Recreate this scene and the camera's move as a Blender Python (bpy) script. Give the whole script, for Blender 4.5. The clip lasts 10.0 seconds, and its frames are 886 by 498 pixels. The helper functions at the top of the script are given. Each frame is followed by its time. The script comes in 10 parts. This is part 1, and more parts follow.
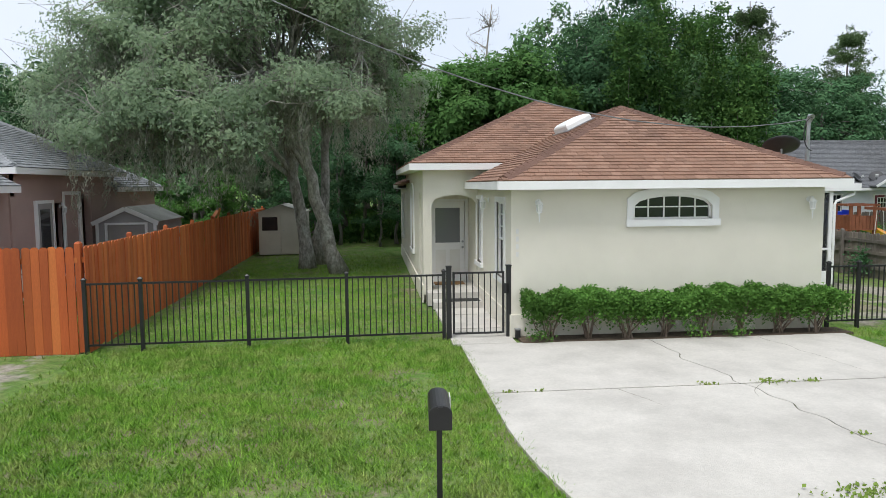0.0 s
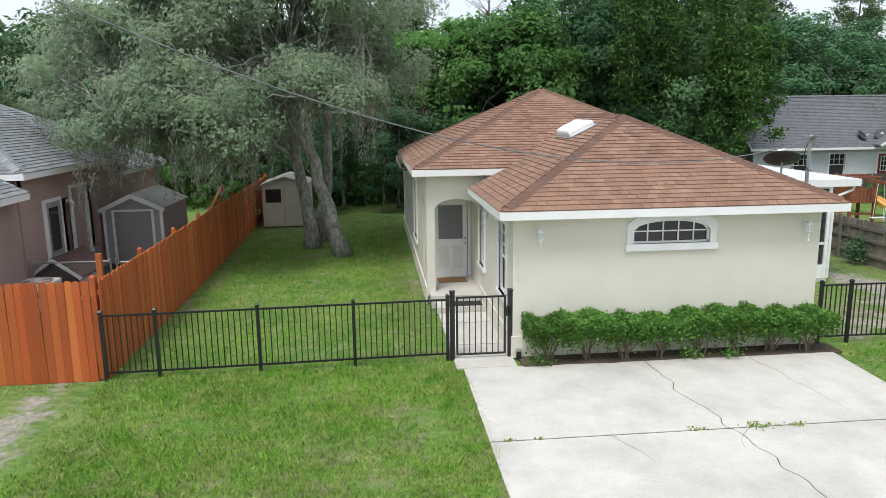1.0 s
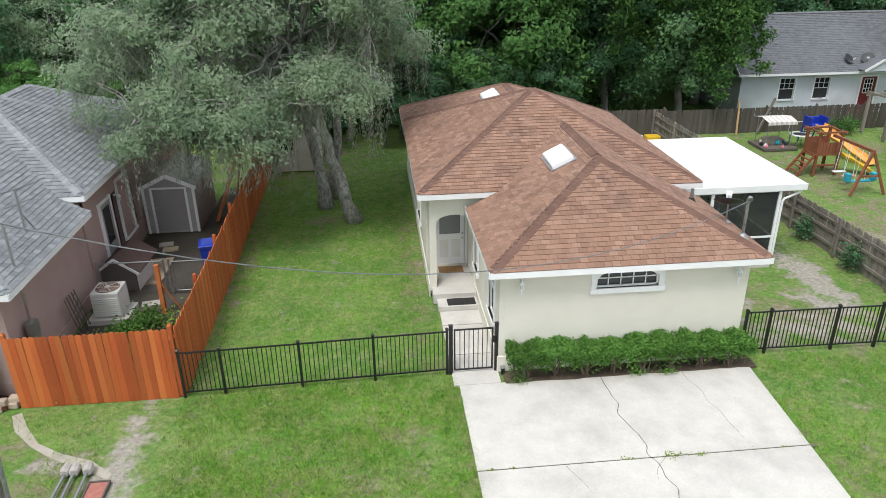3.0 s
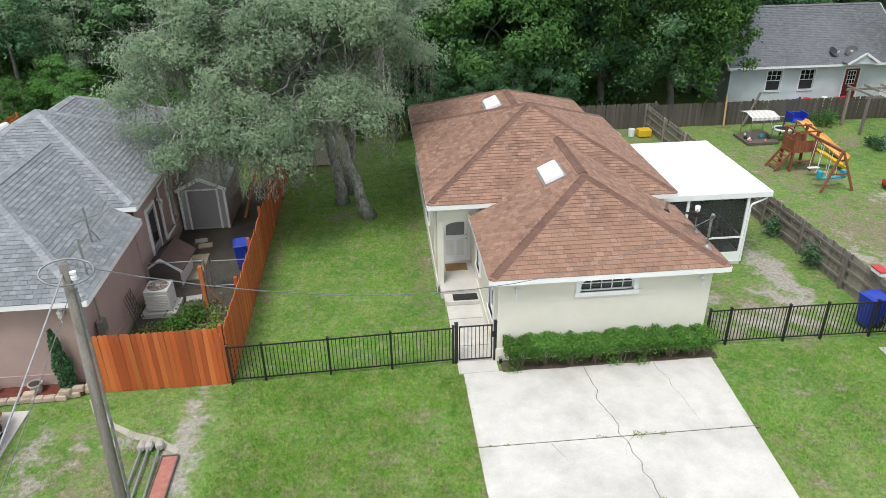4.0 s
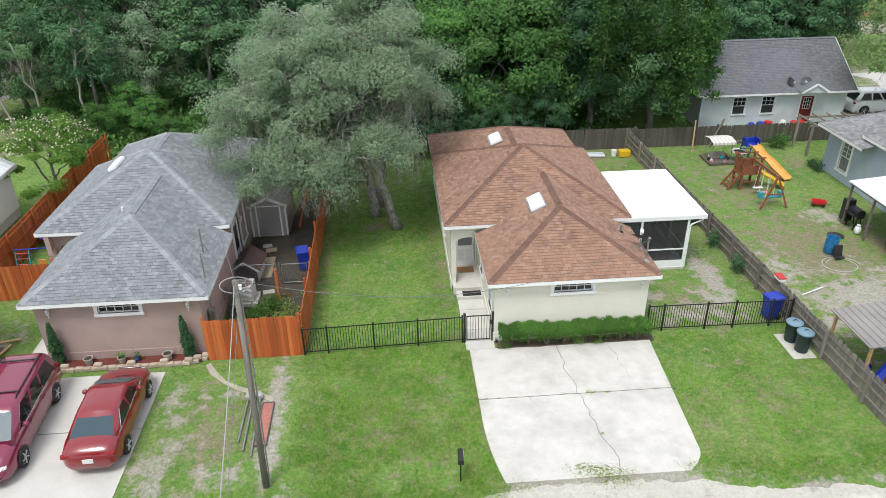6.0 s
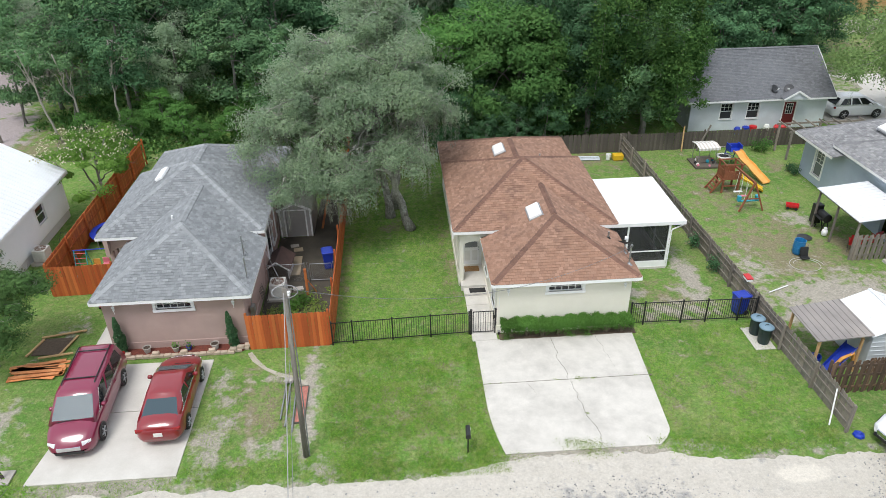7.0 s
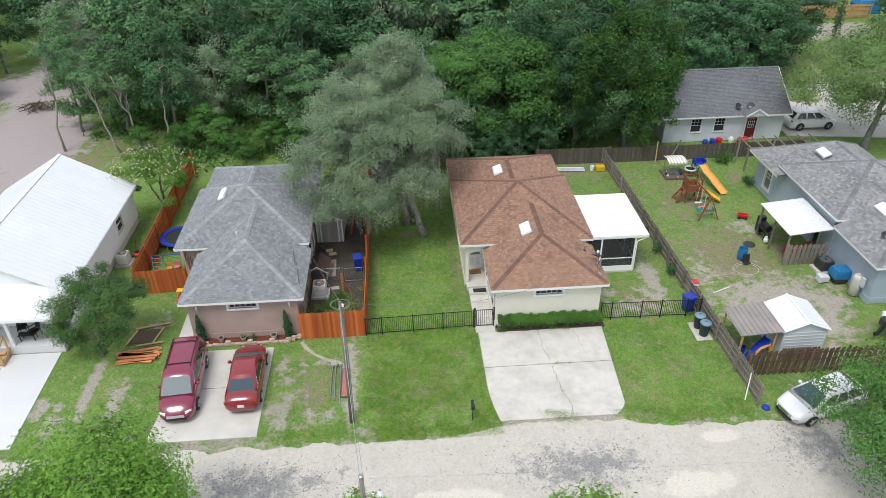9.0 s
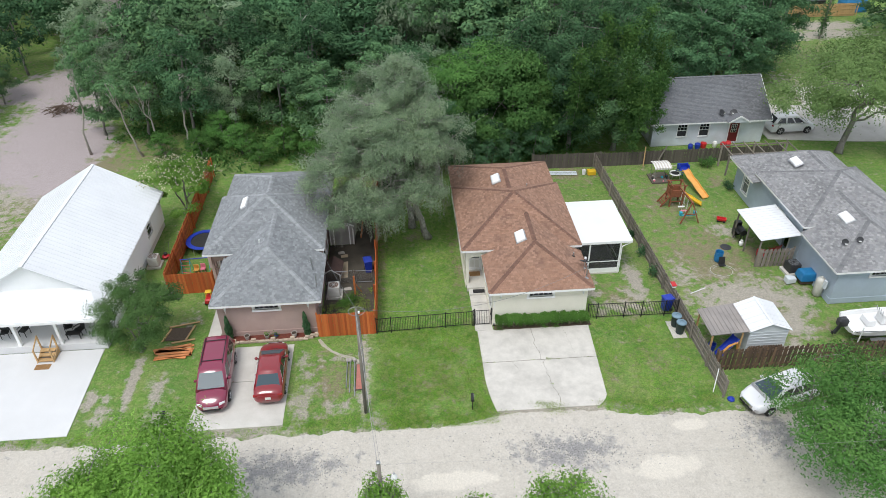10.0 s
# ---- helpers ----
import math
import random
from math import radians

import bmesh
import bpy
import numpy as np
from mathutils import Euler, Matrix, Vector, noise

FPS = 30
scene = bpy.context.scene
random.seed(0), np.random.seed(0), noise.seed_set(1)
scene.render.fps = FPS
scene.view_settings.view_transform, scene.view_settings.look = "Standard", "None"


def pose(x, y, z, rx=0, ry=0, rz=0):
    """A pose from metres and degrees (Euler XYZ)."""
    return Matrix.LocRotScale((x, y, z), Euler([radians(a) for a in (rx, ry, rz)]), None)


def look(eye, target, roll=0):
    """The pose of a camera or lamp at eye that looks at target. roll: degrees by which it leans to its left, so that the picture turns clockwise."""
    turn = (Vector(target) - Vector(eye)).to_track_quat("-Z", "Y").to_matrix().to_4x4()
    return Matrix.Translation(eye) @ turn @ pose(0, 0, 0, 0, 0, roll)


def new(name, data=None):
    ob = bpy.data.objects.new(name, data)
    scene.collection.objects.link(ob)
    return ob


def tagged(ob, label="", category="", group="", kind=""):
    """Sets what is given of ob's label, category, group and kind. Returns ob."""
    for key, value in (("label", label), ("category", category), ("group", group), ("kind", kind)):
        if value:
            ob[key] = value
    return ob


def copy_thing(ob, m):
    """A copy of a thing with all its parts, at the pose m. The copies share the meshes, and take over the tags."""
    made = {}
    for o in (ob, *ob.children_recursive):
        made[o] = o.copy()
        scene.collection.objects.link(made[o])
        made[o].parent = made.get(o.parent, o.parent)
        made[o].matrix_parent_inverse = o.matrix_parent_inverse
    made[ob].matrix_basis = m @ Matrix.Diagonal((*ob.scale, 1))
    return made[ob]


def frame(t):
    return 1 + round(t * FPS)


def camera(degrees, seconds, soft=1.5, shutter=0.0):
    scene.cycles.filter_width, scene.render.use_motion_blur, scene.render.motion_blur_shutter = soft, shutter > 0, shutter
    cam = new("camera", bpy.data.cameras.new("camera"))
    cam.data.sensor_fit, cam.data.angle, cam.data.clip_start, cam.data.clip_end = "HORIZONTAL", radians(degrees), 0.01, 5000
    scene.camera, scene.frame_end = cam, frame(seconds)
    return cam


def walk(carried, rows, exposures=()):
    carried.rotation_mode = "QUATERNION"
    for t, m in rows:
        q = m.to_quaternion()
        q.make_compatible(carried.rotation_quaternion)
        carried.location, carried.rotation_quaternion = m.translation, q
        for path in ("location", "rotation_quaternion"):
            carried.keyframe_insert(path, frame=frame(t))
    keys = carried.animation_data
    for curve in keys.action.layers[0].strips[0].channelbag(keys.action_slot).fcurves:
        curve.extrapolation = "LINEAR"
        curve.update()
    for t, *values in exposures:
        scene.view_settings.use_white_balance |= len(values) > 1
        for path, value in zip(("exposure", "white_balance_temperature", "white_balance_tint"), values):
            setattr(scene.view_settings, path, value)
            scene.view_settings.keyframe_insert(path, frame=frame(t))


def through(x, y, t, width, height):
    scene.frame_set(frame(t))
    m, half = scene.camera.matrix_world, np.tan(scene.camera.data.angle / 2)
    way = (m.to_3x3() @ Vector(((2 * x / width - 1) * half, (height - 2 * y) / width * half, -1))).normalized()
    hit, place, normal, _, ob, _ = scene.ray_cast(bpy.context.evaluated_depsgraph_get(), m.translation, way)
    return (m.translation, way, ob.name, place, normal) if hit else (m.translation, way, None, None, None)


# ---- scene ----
cam = camera(64.5, 10.0, soft=0.65)
PATH = [
    (0, (-0.015, -0.024, 2.793), (0.187, 1.957, 2.611), -0.5),
    (0.5, (-0.055, -0.021, 3.629), (0.147, 1.949, 3.35), -0.5),
    (1, (-0.035, -0.084, 4.643), (0.157, 1.869, 4.254), -0.7),
    (1.5, (-0.087, -0.32, 5.847), (0.106, 1.604, 5.336), -0.7),
    (2, (-0.085, -0.683, 7.073), (0.102, 1.209, 6.451), -0.7),
    (2.5, (-0.098, -1.126, 8.435), (0.084, 0.726, 7.702), -0.7),
    (4, (-0.42, -3.669, 12.114), (-0.262, -1.902, 11.191), -0.9),
    (4.5, (-0.577, -5.208, 13.121), (-0.429, -3.445, 12.189), -0.9),
    (5, (-0.746, -6.824, 14.196), (-0.604, -5.067, 13.252), -0.9),
    (5.5, (-0.858, -8.356, 15.326), (-0.725, -6.602, 14.375), -0.9),
    (7, (-1.411, -12.937, 19.528), (-1.305, -11.216, 18.514), -1.1),
    (7.5, (-1.643, -14.352, 21.072), (-1.539, -12.646, 20.033), -1.1),
    (8, (-1.872, -15.796, 22.702), (-1.77, -14.105, 21.639), -1.1),
    (8.5, (-2.168, -17.173, 24.229), (-2.062, -15.493, 23.149), -0.9),
    (9, (-2.282, -18.717, 25.987), (-2.181, -17.048, 24.89), -1.0),
    (9.5, (-2.444, -20.001, 27.901), (-2.344, -18.351, 26.776), -1.0),
    (10, (-2.542, -21.324, 29.947), (-2.446, -19.691, 28.796), -1.1),
]
walk(cam, [(t, look(eye, target, roll)) for t, eye, target, roll in PATH],
     exposures=[(0.0, -0.08), (1.0, 0.08), (2.5, 0.15), (5.5, 0.15), (7.5, 0.05), (10.0, -0.08)])

# ---- world and light ----
world = bpy.data.worlds.new("overcast_sky")
scene.world = world
world.use_nodes = True
wn, wl = world.node_tree.nodes, world.node_tree.links
wn.clear()
sky = wn.new("ShaderNodeTexSky")
sky.sky_type, sky.sun_disc = "NISHITA", False
sky.sun_elevation, sky.sun_rotation = radians(58), radians(215)
sky.air_density, sky.dust_density = 1.0, 3.0
cloud_tex = wn.new("ShaderNodeTexNoise")
cloud_tex.inputs["Scale"].default_value, cloud_tex.inputs["Detail"].default_value = 2.2, 5
cloud_ramp = wn.new("ShaderNodeValToRGB")
cloud_ramp.color_ramp.elements[0].position, cloud_ramp.color_ramp.elements[0].color = 0.3, (8.4, 9.35, 10.8, 1)
cloud_ramp.color_ramp.elements[1].position, cloud_ramp.color_ramp.elements[1].color = 0.7, (10.0, 10.7, 11.8, 1)
cover = wn.new("ShaderNodeMix")
cover.data_type = "RGBA"
cover.inputs["Factor"].default_value = 0.85
background = wn.new("ShaderNodeBackground")
background.inputs["Strength"].default_value = 0.107
wout = wn.new("ShaderNodeOutputWorld")
wl.new(cloud_tex.outputs["Fac"], cloud_ramp.inputs["Fac"])
wl.new(sky.outputs["Color"], cover.inputs[6])
wl.new(cloud_ramp.outputs["Color"], cover.inputs[7])
wl.new(cover.outputs[2], background.inputs["Color"])
wl.new(background.outputs["Background"], wout.inputs["Surface"])
sun_data = bpy.data.lights.new("sun", "SUN")
sun_data.energy, sun_data.angle, sun_data.color = 2.6, radians(22), (1.0, 0.99, 0.975)
sun_lamp = new("sun", sun_data)
sun_lamp.matrix_basis = look((-7, -11, 26), (0, 0, 0))


# ---- geometry helpers ----
class Geo:
    """Vertices and faces that become one mesh."""

    def __init__(self):
        self.v, self.f = [], []

    def add(self, vs, fs):
        n = len(self.v)
        self.v.extend(tuple(p) for p in vs)
        self.f.extend(tuple(n + i for i in f) for f in fs)
        return self

    def box(self, x0, x1, y0, y1, z0, z1):
        vs = [(x, y, z) for z in (z0, z1) for y in (y0, y1) for x in (x0, x1)]
        return self.add(vs, [(0, 2, 3, 1), (4, 5, 7, 6), (0, 1, 5, 4), (2, 6, 7, 3), (0, 4, 6, 2), (1, 3, 7, 5)])

    def obox(self, c, a, b, d):
        """A box with centre c and half-axes a, b, d."""
        c, a, b, d = Vector(c), Vector(a), Vector(b), Vector(d)
        vs = [c + i * a + j * b + k * d for k in (-1, 1) for j in (-1, 1) for i in (-1, 1)]
        return self.add(vs, [(0, 2, 3, 1), (4, 5, 7, 6), (0, 1, 5, 4), (2, 6, 7, 3), (0, 4, 6, 2), (1, 3, 7, 5)])

    def bar(self, p, q, w, h, up=(0, 0, 1)):
        """A square bar from p to q, w wide and h high."""
        p, q = Vector(p), Vector(q)
        d = (q - p) / 2
        s = d.cross(Vector(up))
        if s.length < 1e-6:
            s = d.cross(Vector((0, 1, 0)))
        s.normalize()
        u = s.cross(d).normalized()
        return self.obox((p + q) / 2, d, s * w / 2, u * h / 2)

    def prism(self, pts, off):
        n = len(pts)
        off = Vector(off)
        vs = [Vector(p) for p in pts] + [Vector(p) + off for p in pts]
        return self.add(vs, [tuple(range(n))[::-1], tuple(range(n, 2 * n))] + [(i, (i + 1) % n, n + (i + 1) % n, n + i) for i in range(n)])

    def tube(self, pts, radii, n=8, caps=True):
        pts = [Vector(p) for p in pts]
        if isinstance(radii, (int, float)):
            radii = [radii] * len(pts)
        vs, fs = [], []
        side = None
        for i, p in enumerate(pts):
            d = (pts[min(i + 1, len(pts) - 1)] - pts[max(i - 1, 0)]).normalized()
            if side is None:
                side = d.orthogonal().normalized()
            side = (side - side.dot(d) * d)
            side = side.normalized() if side.length > 1e-6 else d.orthogonal().normalized()
            up = d.cross(side)
            vs += [p + radii[i] * (math.cos(a) * side + math.sin(a) * up) for a in (2 * math.pi * k / n for k in range(n))]
        for i in range(len(pts) - 1):
            fs += [(i * n + k, i * n + (k + 1) % n, (i + 1) * n + (k + 1) % n, (i + 1) * n + k) for k in range(n)]
        if caps:
            fs += [tuple(range(n))[::-1], tuple(range((len(pts) - 1) * n, len(pts) * n))]
        return self.add(vs, fs)

    def lathe(self, c, prof, n=16, ring=False):
        """A turned form about the upright through c: prof is (radius, height) rows; ring: the rows close on themselves, open in the middle."""
        c = Vector(c)
        m = len(prof)
        vs = [c + Vector((r * math.cos(2 * math.pi * k / n), r * math.sin(2 * math.pi * k / n), z)) for r, z in prof for k in range(n)]
        fs = [(i * n + k, i * n + (k + 1) % n, (i + 1) * n + (k + 1) % n, (i + 1) * n + k) for i in range(m - 1) for k in range(n)]
        if ring:
            fs += [((m - 1) * n + k, (m - 1) * n + (k + 1) % n, (k + 1) % n, k) for k in range(n)]
        else:
            fs += [tuple(range(n))[::-1], tuple(range((m - 1) * n, m * n))]
        return self.add(vs, fs)

    def loft(self, rings, caps=True):
        n = len(rings[0])
        vs = [p for r in rings for p in r]
        fs = [(i * n + k, i * n + (k + 1) % n, (i + 1) * n + (k + 1) % n, (i + 1) * n + k) for i in range(len(rings) - 1) for k in range(n)]
        if caps:
            fs += [tuple(range(n))[::-1], tuple(range((len(rings) - 1) * n, len(rings) * n))]
        return self.add(vs, fs)

    def moved(self, m):
        self.v = [tuple(m @ Vector(p)) for p in self.v]
        return self


def mesh_of(name, geo, mat, smooth=False):
    me = bpy.data.meshes.new(name)
    me.from_pydata(geo.v, [], geo.f)
    me.materials.append(mat)
    if smooth:
        me.polygons.foreach_set("use_smooth", [True] * len(me.polygons))
    me.update()
    return me


def thing(name, place, label, category, group="", kind="", turn=0):
    """The base of a thing made of parts."""
    ob = new(name)
    ob.empty_display_size = 0.2
    ob.matrix_basis = pose(*place, 0, 0, turn)
    return tagged(ob, label, category, group, kind)


def part(name, geo, mat, parent=None, label="", smooth=False, bevel=0.0, local=False):
    """Links a mesh as one part. Its points are in the world, or (local) in its parent's own space."""
    ob = new(name, mesh_of(name, geo, mat, smooth))
    if parent is not None:
        ob.parent = parent
        if not local and parent.type == "EMPTY":
            ob.matrix_parent_inverse = parent.matrix_basis.inverted()
    if bevel:
        mod = ob.modifiers.new("bevel", "BEVEL")
        mod.width, mod.segments, mod.limit_method, mod.angle_limit = bevel, 2, "ANGLE", radians(50)
    return tagged(ob, label)


def single(name, geo, mat, label, category="", group="", kind="", smooth=False, bevel=0.0):
    """A thing of one mesh."""
    return tagged(part(name, geo, mat, None, label, smooth, bevel), label, category, group, kind)


# ---- materials ----
def mk(name, a, b, scale=2.0, rough=0.8, fine=45.0, fine_amt=0.3, bump=0.25, bscale=80.0, rnd="", rnd_amt=0.35, metal=0.0, stretch=None, c=None, rnd_col=None, coat=0.0, sheen=0.0):
    """A surface of two colours mixed in patches, with finer grain, relief and, where asked, a shade of its own for each piece."""
    m = bpy.data.materials.new(name)
    m.use_nodes = True
    nt = m.node_tree
    n, l = nt.nodes, nt.links
    bsdf = n["Principled BSDF"]
    tc = n.new("ShaderNodeTexCoord")
    vec = tc.outputs["Object"]
    if stretch:
        mp = n.new("ShaderNodeMapping")
        mp.inputs["Scale"].default_value = stretch
        l.new(vec, mp.inputs["Vector"])
        vec = mp.outputs["Vector"]

    def noise_node(sc, detail=5.0, rgh=0.6):
        t = n.new("ShaderNodeTexNoise")
        t.inputs["Scale"].default_value, t.inputs["Detail"].default_value, t.inputs["Roughness"].default_value = sc, detail, rgh
        l.new(vec, t.inputs["Vector"])
        return t

    def mix(fac, x, y, blend="MIX"):
        k = n.new("ShaderNodeMix")
        k.data_type, k.blend_type = "RGBA", blend
        for sock, val in ((k.inputs["Factor"], fac), (k.inputs[6], x), (k.inputs[7], y)):
            if isinstance(val, (int, float)):
                sock.default_value = val
            elif isinstance(val, tuple):
                sock.default_value = (*val, 1)
            else:
                l.new(val, sock)
        return k.outputs[2]

    def ramp(src, lo, hi, v0=0.0, v1=1.0):
        r = n.new("ShaderNodeMapRange")
        r.inputs["From Min"].default_value, r.inputs["From Max"].default_value = lo, hi
        r.inputs["To Min"].default_value, r.inputs["To Max"].default_value = v0, v1
        l.new(src, r.inputs["Value"])
        return r.outputs["Result"]

    big = noise_node(scale)
    col = mix(ramp(big.outputs["Fac"], 0.35, 0.65), a, b)
    if c:
        third = noise_node(scale * 0.37)
        col = mix(ramp(third.outputs["Fac"], 0.48, 0.75, 0.0, 0.7), col, c)
    if rnd:
        if rnd == "island":
            rv = n.new("ShaderNodeNewGeometry").outputs["Random Per Island"]
        else:
            rv = n.new("ShaderNodeObjectInfo").outputs["Random"]
        if rnd_col:
            wn2 = n.new("ShaderNodeTexWhiteNoise")
            wn2.noise_dimensions = "1D"
            l.new(rv, wn2.inputs["W"])
            col = mix(ramp(wn2.outputs["Value"], 0.35, 1.0, 0.0, 0.8), col, rnd_col)
        g = ramp(rv, 0, 1, 1 - rnd_amt / 2, 1 + rnd_amt / 2)
        hs = n.new("ShaderNodeHueSaturation")
        l.new(col, hs.inputs["Color"])
        l.new(g, hs.inputs["Value"])
        col = hs.outputs["Color"]
    if fine_amt:
        fn = noise_node(fine, 4.0, 0.7)
        g = ramp(fn.outputs["Fac"], 0.3, 0.7, 1 - fine_amt / 2, 1 + fine_amt / 2)
        hs = n.new("ShaderNodeHueSaturation")
        l.new(col, hs.inputs["Color"])
        l.new(g, hs.inputs["Value"])
        col = hs.outputs["Color"]
    l.new(col, bsdf.inputs["Base Color"])
    bsdf.inputs["Roughness"].default_value = rough
    bsdf.inputs["Metallic"].default_value = metal
    bsdf.inputs["Coat Weight"].default_value = coat
    if bump:
        bn = noise_node(bscale, 3.0)
        bp = n.new("ShaderNodeBump")
        bp.inputs["Strength"].default_value, bp.inputs["Distance"].default_value = bump, 0.02
        l.new(bn.outputs["Fac"], bp.inputs["Height"])
        l.new(bp.outputs["Normal"], bsdf.inputs["Normal"])
    return m


def glassy(name, col=(0.02, 0.022, 0.025), rough=0.06, gloss=0.6):
    """A window pane seen from outside: dark behind, with a mirror gloss."""
    m = bpy.data.materials.new(name)
    m.use_nodes = True
    b = m.node_tree.nodes["Principled BSDF"]
    b.inputs["Base Color"].default_value = (*col, 1)
    b.inputs["Roughness"].default_value, b.inputs["IOR"].default_value = rough, 1.5
    b.inputs["Specular IOR Level"].default_value = gloss
    return m


def leafy(name, a, b, c, rough=0.9, vary=0.32, through=0.22):
    """Leaves: a colour for each leaf, patches over the crown, and light let through."""
    m = bpy.data.materials.new(name)
    m.use_nodes = True
    n, l = m.node_tree.nodes, m.node_tree.links
    bsdf = n["Principled BSDF"]
    geo = n.new("ShaderNodeNewGeometry")
    tc = n.new("ShaderNodeTexCoord")
    inf = n.new("ShaderNodeObjectInfo")
    nz = n.new("ShaderNodeTexNoise")
    nz.inputs["Scale"].default_value, nz.inputs["Detail"].default_value = 0.55, 3
    l.new(tc.outputs["Object"], nz.inputs["Vector"])
    r = n.new("ShaderNodeValToRGB")
    r.color_ramp.elements[0].position, r.color_ramp.elements[0].color = 0.0, (*a, 1)
    r.color_ramp.elements[1].position, r.color_ramp.elements[1].color = 1.0, (*c, 1)
    e = r.color_ramp.elements.new(0.5)
    e.color = (*b, 1)
    ad = n.new("ShaderNodeMath")
    ad.operation = "MULTIPLY_ADD"
    ad.inputs[1].default_value, ad.inputs[2].default_value = 0.4, -0.2
    l.new(geo.outputs["Random Per Island"], ad.inputs[0])
    ad2 = n.new("ShaderNodeMath")
    l.new(ad.outputs[0], ad2.inputs[0])
    l.new(nz.outputs["Fac"], ad2.inputs[1])
    l.new(ad2.outputs[0], r.inputs["Fac"])
    hs = n.new("ShaderNodeHueSaturation")
    mr = n.new("ShaderNodeMapRange")
    mr.inputs["To Min"].default_value, mr.inputs["To Max"].default_value = 1 - vary, 1 + vary
    l.new(inf.outputs["Random"], mr.inputs["Value"])
    l.new(mr.outputs["Result"], hs.inputs["Value"])
    l.new(r.outputs["Color"], hs.inputs["Color"])
    l.new(hs.outputs["Color"], bsdf.inputs["Base Color"])
    bsdf.inputs["Roughness"].default_value = rough
    bsdf.inputs["Specular IOR Level"].default_value = 0.06
    tr = n.new("ShaderNodeBsdfTranslucent")
    l.new(hs.outputs["Color"], tr.inputs["Color"])
    mx = n.new("ShaderNodeMixShader")
    mx.inputs["Fac"].default_value = through
    l.new(bsdf.outputs["BSDF"], mx.inputs[1])
    l.new(tr.outputs["BSDF"], mx.inputs[2])
    l.new(mx.outputs["Shader"], n["Material Output"].inputs["Surface"])
    return m


def meshy(name, col, clear):
    """Fine insect mesh that one can partly see through."""
    m = glassy(name, col, 0.7)
    n, l = m.node_tree.nodes, m.node_tree.links
    tb = n.new("ShaderNodeBsdfTransparent")
    mx = n.new("ShaderNodeMixShader")
    mx.inputs["Fac"].default_value = clear
    l.new(n["Principled BSDF"].outputs["BSDF"], mx.inputs[1])
    l.new(tb.outputs["BSDF"], mx.inputs[2])
    l.new(mx.outputs["Shader"], n["Material Output"].inputs["Surface"])
    return m


PATIO_MESH = meshy("patio_insect_mesh", (0.03, 0.032, 0.034), 0.5)
CREAM = mk("cream_stucco", (0.765, 0.73, 0.63), (0.71, 0.675, 0.58), 0.8, 0.9, 60, 0.06, 0.5, 160)
PINK = mk("pink_stucco", (0.45, 0.325, 0.287), (0.40, 0.285, 0.252), 0.8, 0.9, 60, 0.08, 0.5, 160, c=(0.33, 0.245, 0.22))
BLUE = mk("pale_blue_stucco", (0.40, 0.47, 0.54), (0.36, 0.42, 0.49), 0.8, 0.9, 60, 0.08, 0.5, 160)
PALE = mk("weathered_white_stucco", (0.60, 0.64, 0.67), (0.50, 0.53, 0.55), 0.6, 0.9, 50, 0.1, 0.4, 140, c=(0.42, 0.43, 0.42))
WHITE = mk("white_paint", (0.82, 0.82, 0.81), (0.76, 0.76, 0.75), 1.5, 0.5, 70, 0.04, 0.08, 90)
OFFWHITE = mk("offwhite_door_paint", (0.72, 0.72, 0.69), (0.68, 0.67, 0.63), 2.5, 0.5, 60, 0.05, 0.05, 60)
GLASS = glassy("window_glass")
CURTAIN_GLASS = glassy("curtained_glass", (0.16, 0.17, 0.18), 0.12)
SCREEN = mk("insect_screen", (0.02, 0.021, 0.022), (0.028, 0.029, 0.03), 4, 0.75, 300, 0.3, 0.1, 300)
RED_SHINGLE = mk("red_brown_shingle", (0.295, 0.168, 0.114), (0.225, 0.125, 0.084), 2.2, 0.95, 220, 0.35, 0.6, 260, "island", 0.24, rnd_col=(0.345, 0.207, 0.146), c=(0.165, 0.10, 0.076))
RED_SHINGLE_PIECE = mk("red_brown_shingle_piece", (0.295, 0.168, 0.114), (0.225, 0.125, 0.084), 2.2, 0.95, 220, 0.35, 0.6, 260, "object", 0.24, rnd_col=(0.345, 0.207, 0.146), c=(0.165, 0.10, 0.076))
RED_CAP = mk("red_brown_ridge_cap", (0.18, 0.098, 0.07), (0.15, 0.082, 0.06), 1.2, 0.95, 220, 0.4, 0.6, 260, "island", 0.25)
GREY_SHINGLE = mk("grey_shingle", (0.222, 0.233, 0.241), (0.18, 0.19, 0.197), 0.9, 0.95, 220, 0.5, 0.6, 260, "island", 0.22, rnd_col=(0.275, 0.287, 0.294), c=(0.155, 0.163, 0.169))
GREY_CAP = mk("grey_ridge_cap", (0.30, 0.312, 0.32), (0.25, 0.26, 0.268), 1.2, 0.95, 220, 0.4, 0.6, 260, "island", 0.3)
WORN_SHINGLE = mk("worn_grey_shingle", (0.26, 0.26, 0.265), (0.20, 0.20, 0.205), 0.5, 0.95, 220, 0.4, 0.6, 260, "island", 0.35, rnd_col=(0.32, 0.315, 0.31), c=(0.13, 0.13, 0.13))
WORN_CAP = mk("worn_grey_ridge_cap", (0.20, 0.20, 0.205), (0.16, 0.16, 0.165), 1.2, 0.95, 220, 0.4, 0.6, 260, "island", 0.3)
SLATE_SHINGLE = mk("dark_grey_shingle", (0.15, 0.155, 0.165), (0.125, 0.13, 0.14), 0.5, 0.95, 220, 0.4, 0.6, 260, "island", 0.16, rnd_col=(0.165, 0.17, 0.178), c=(0.095, 0.095, 0.097))
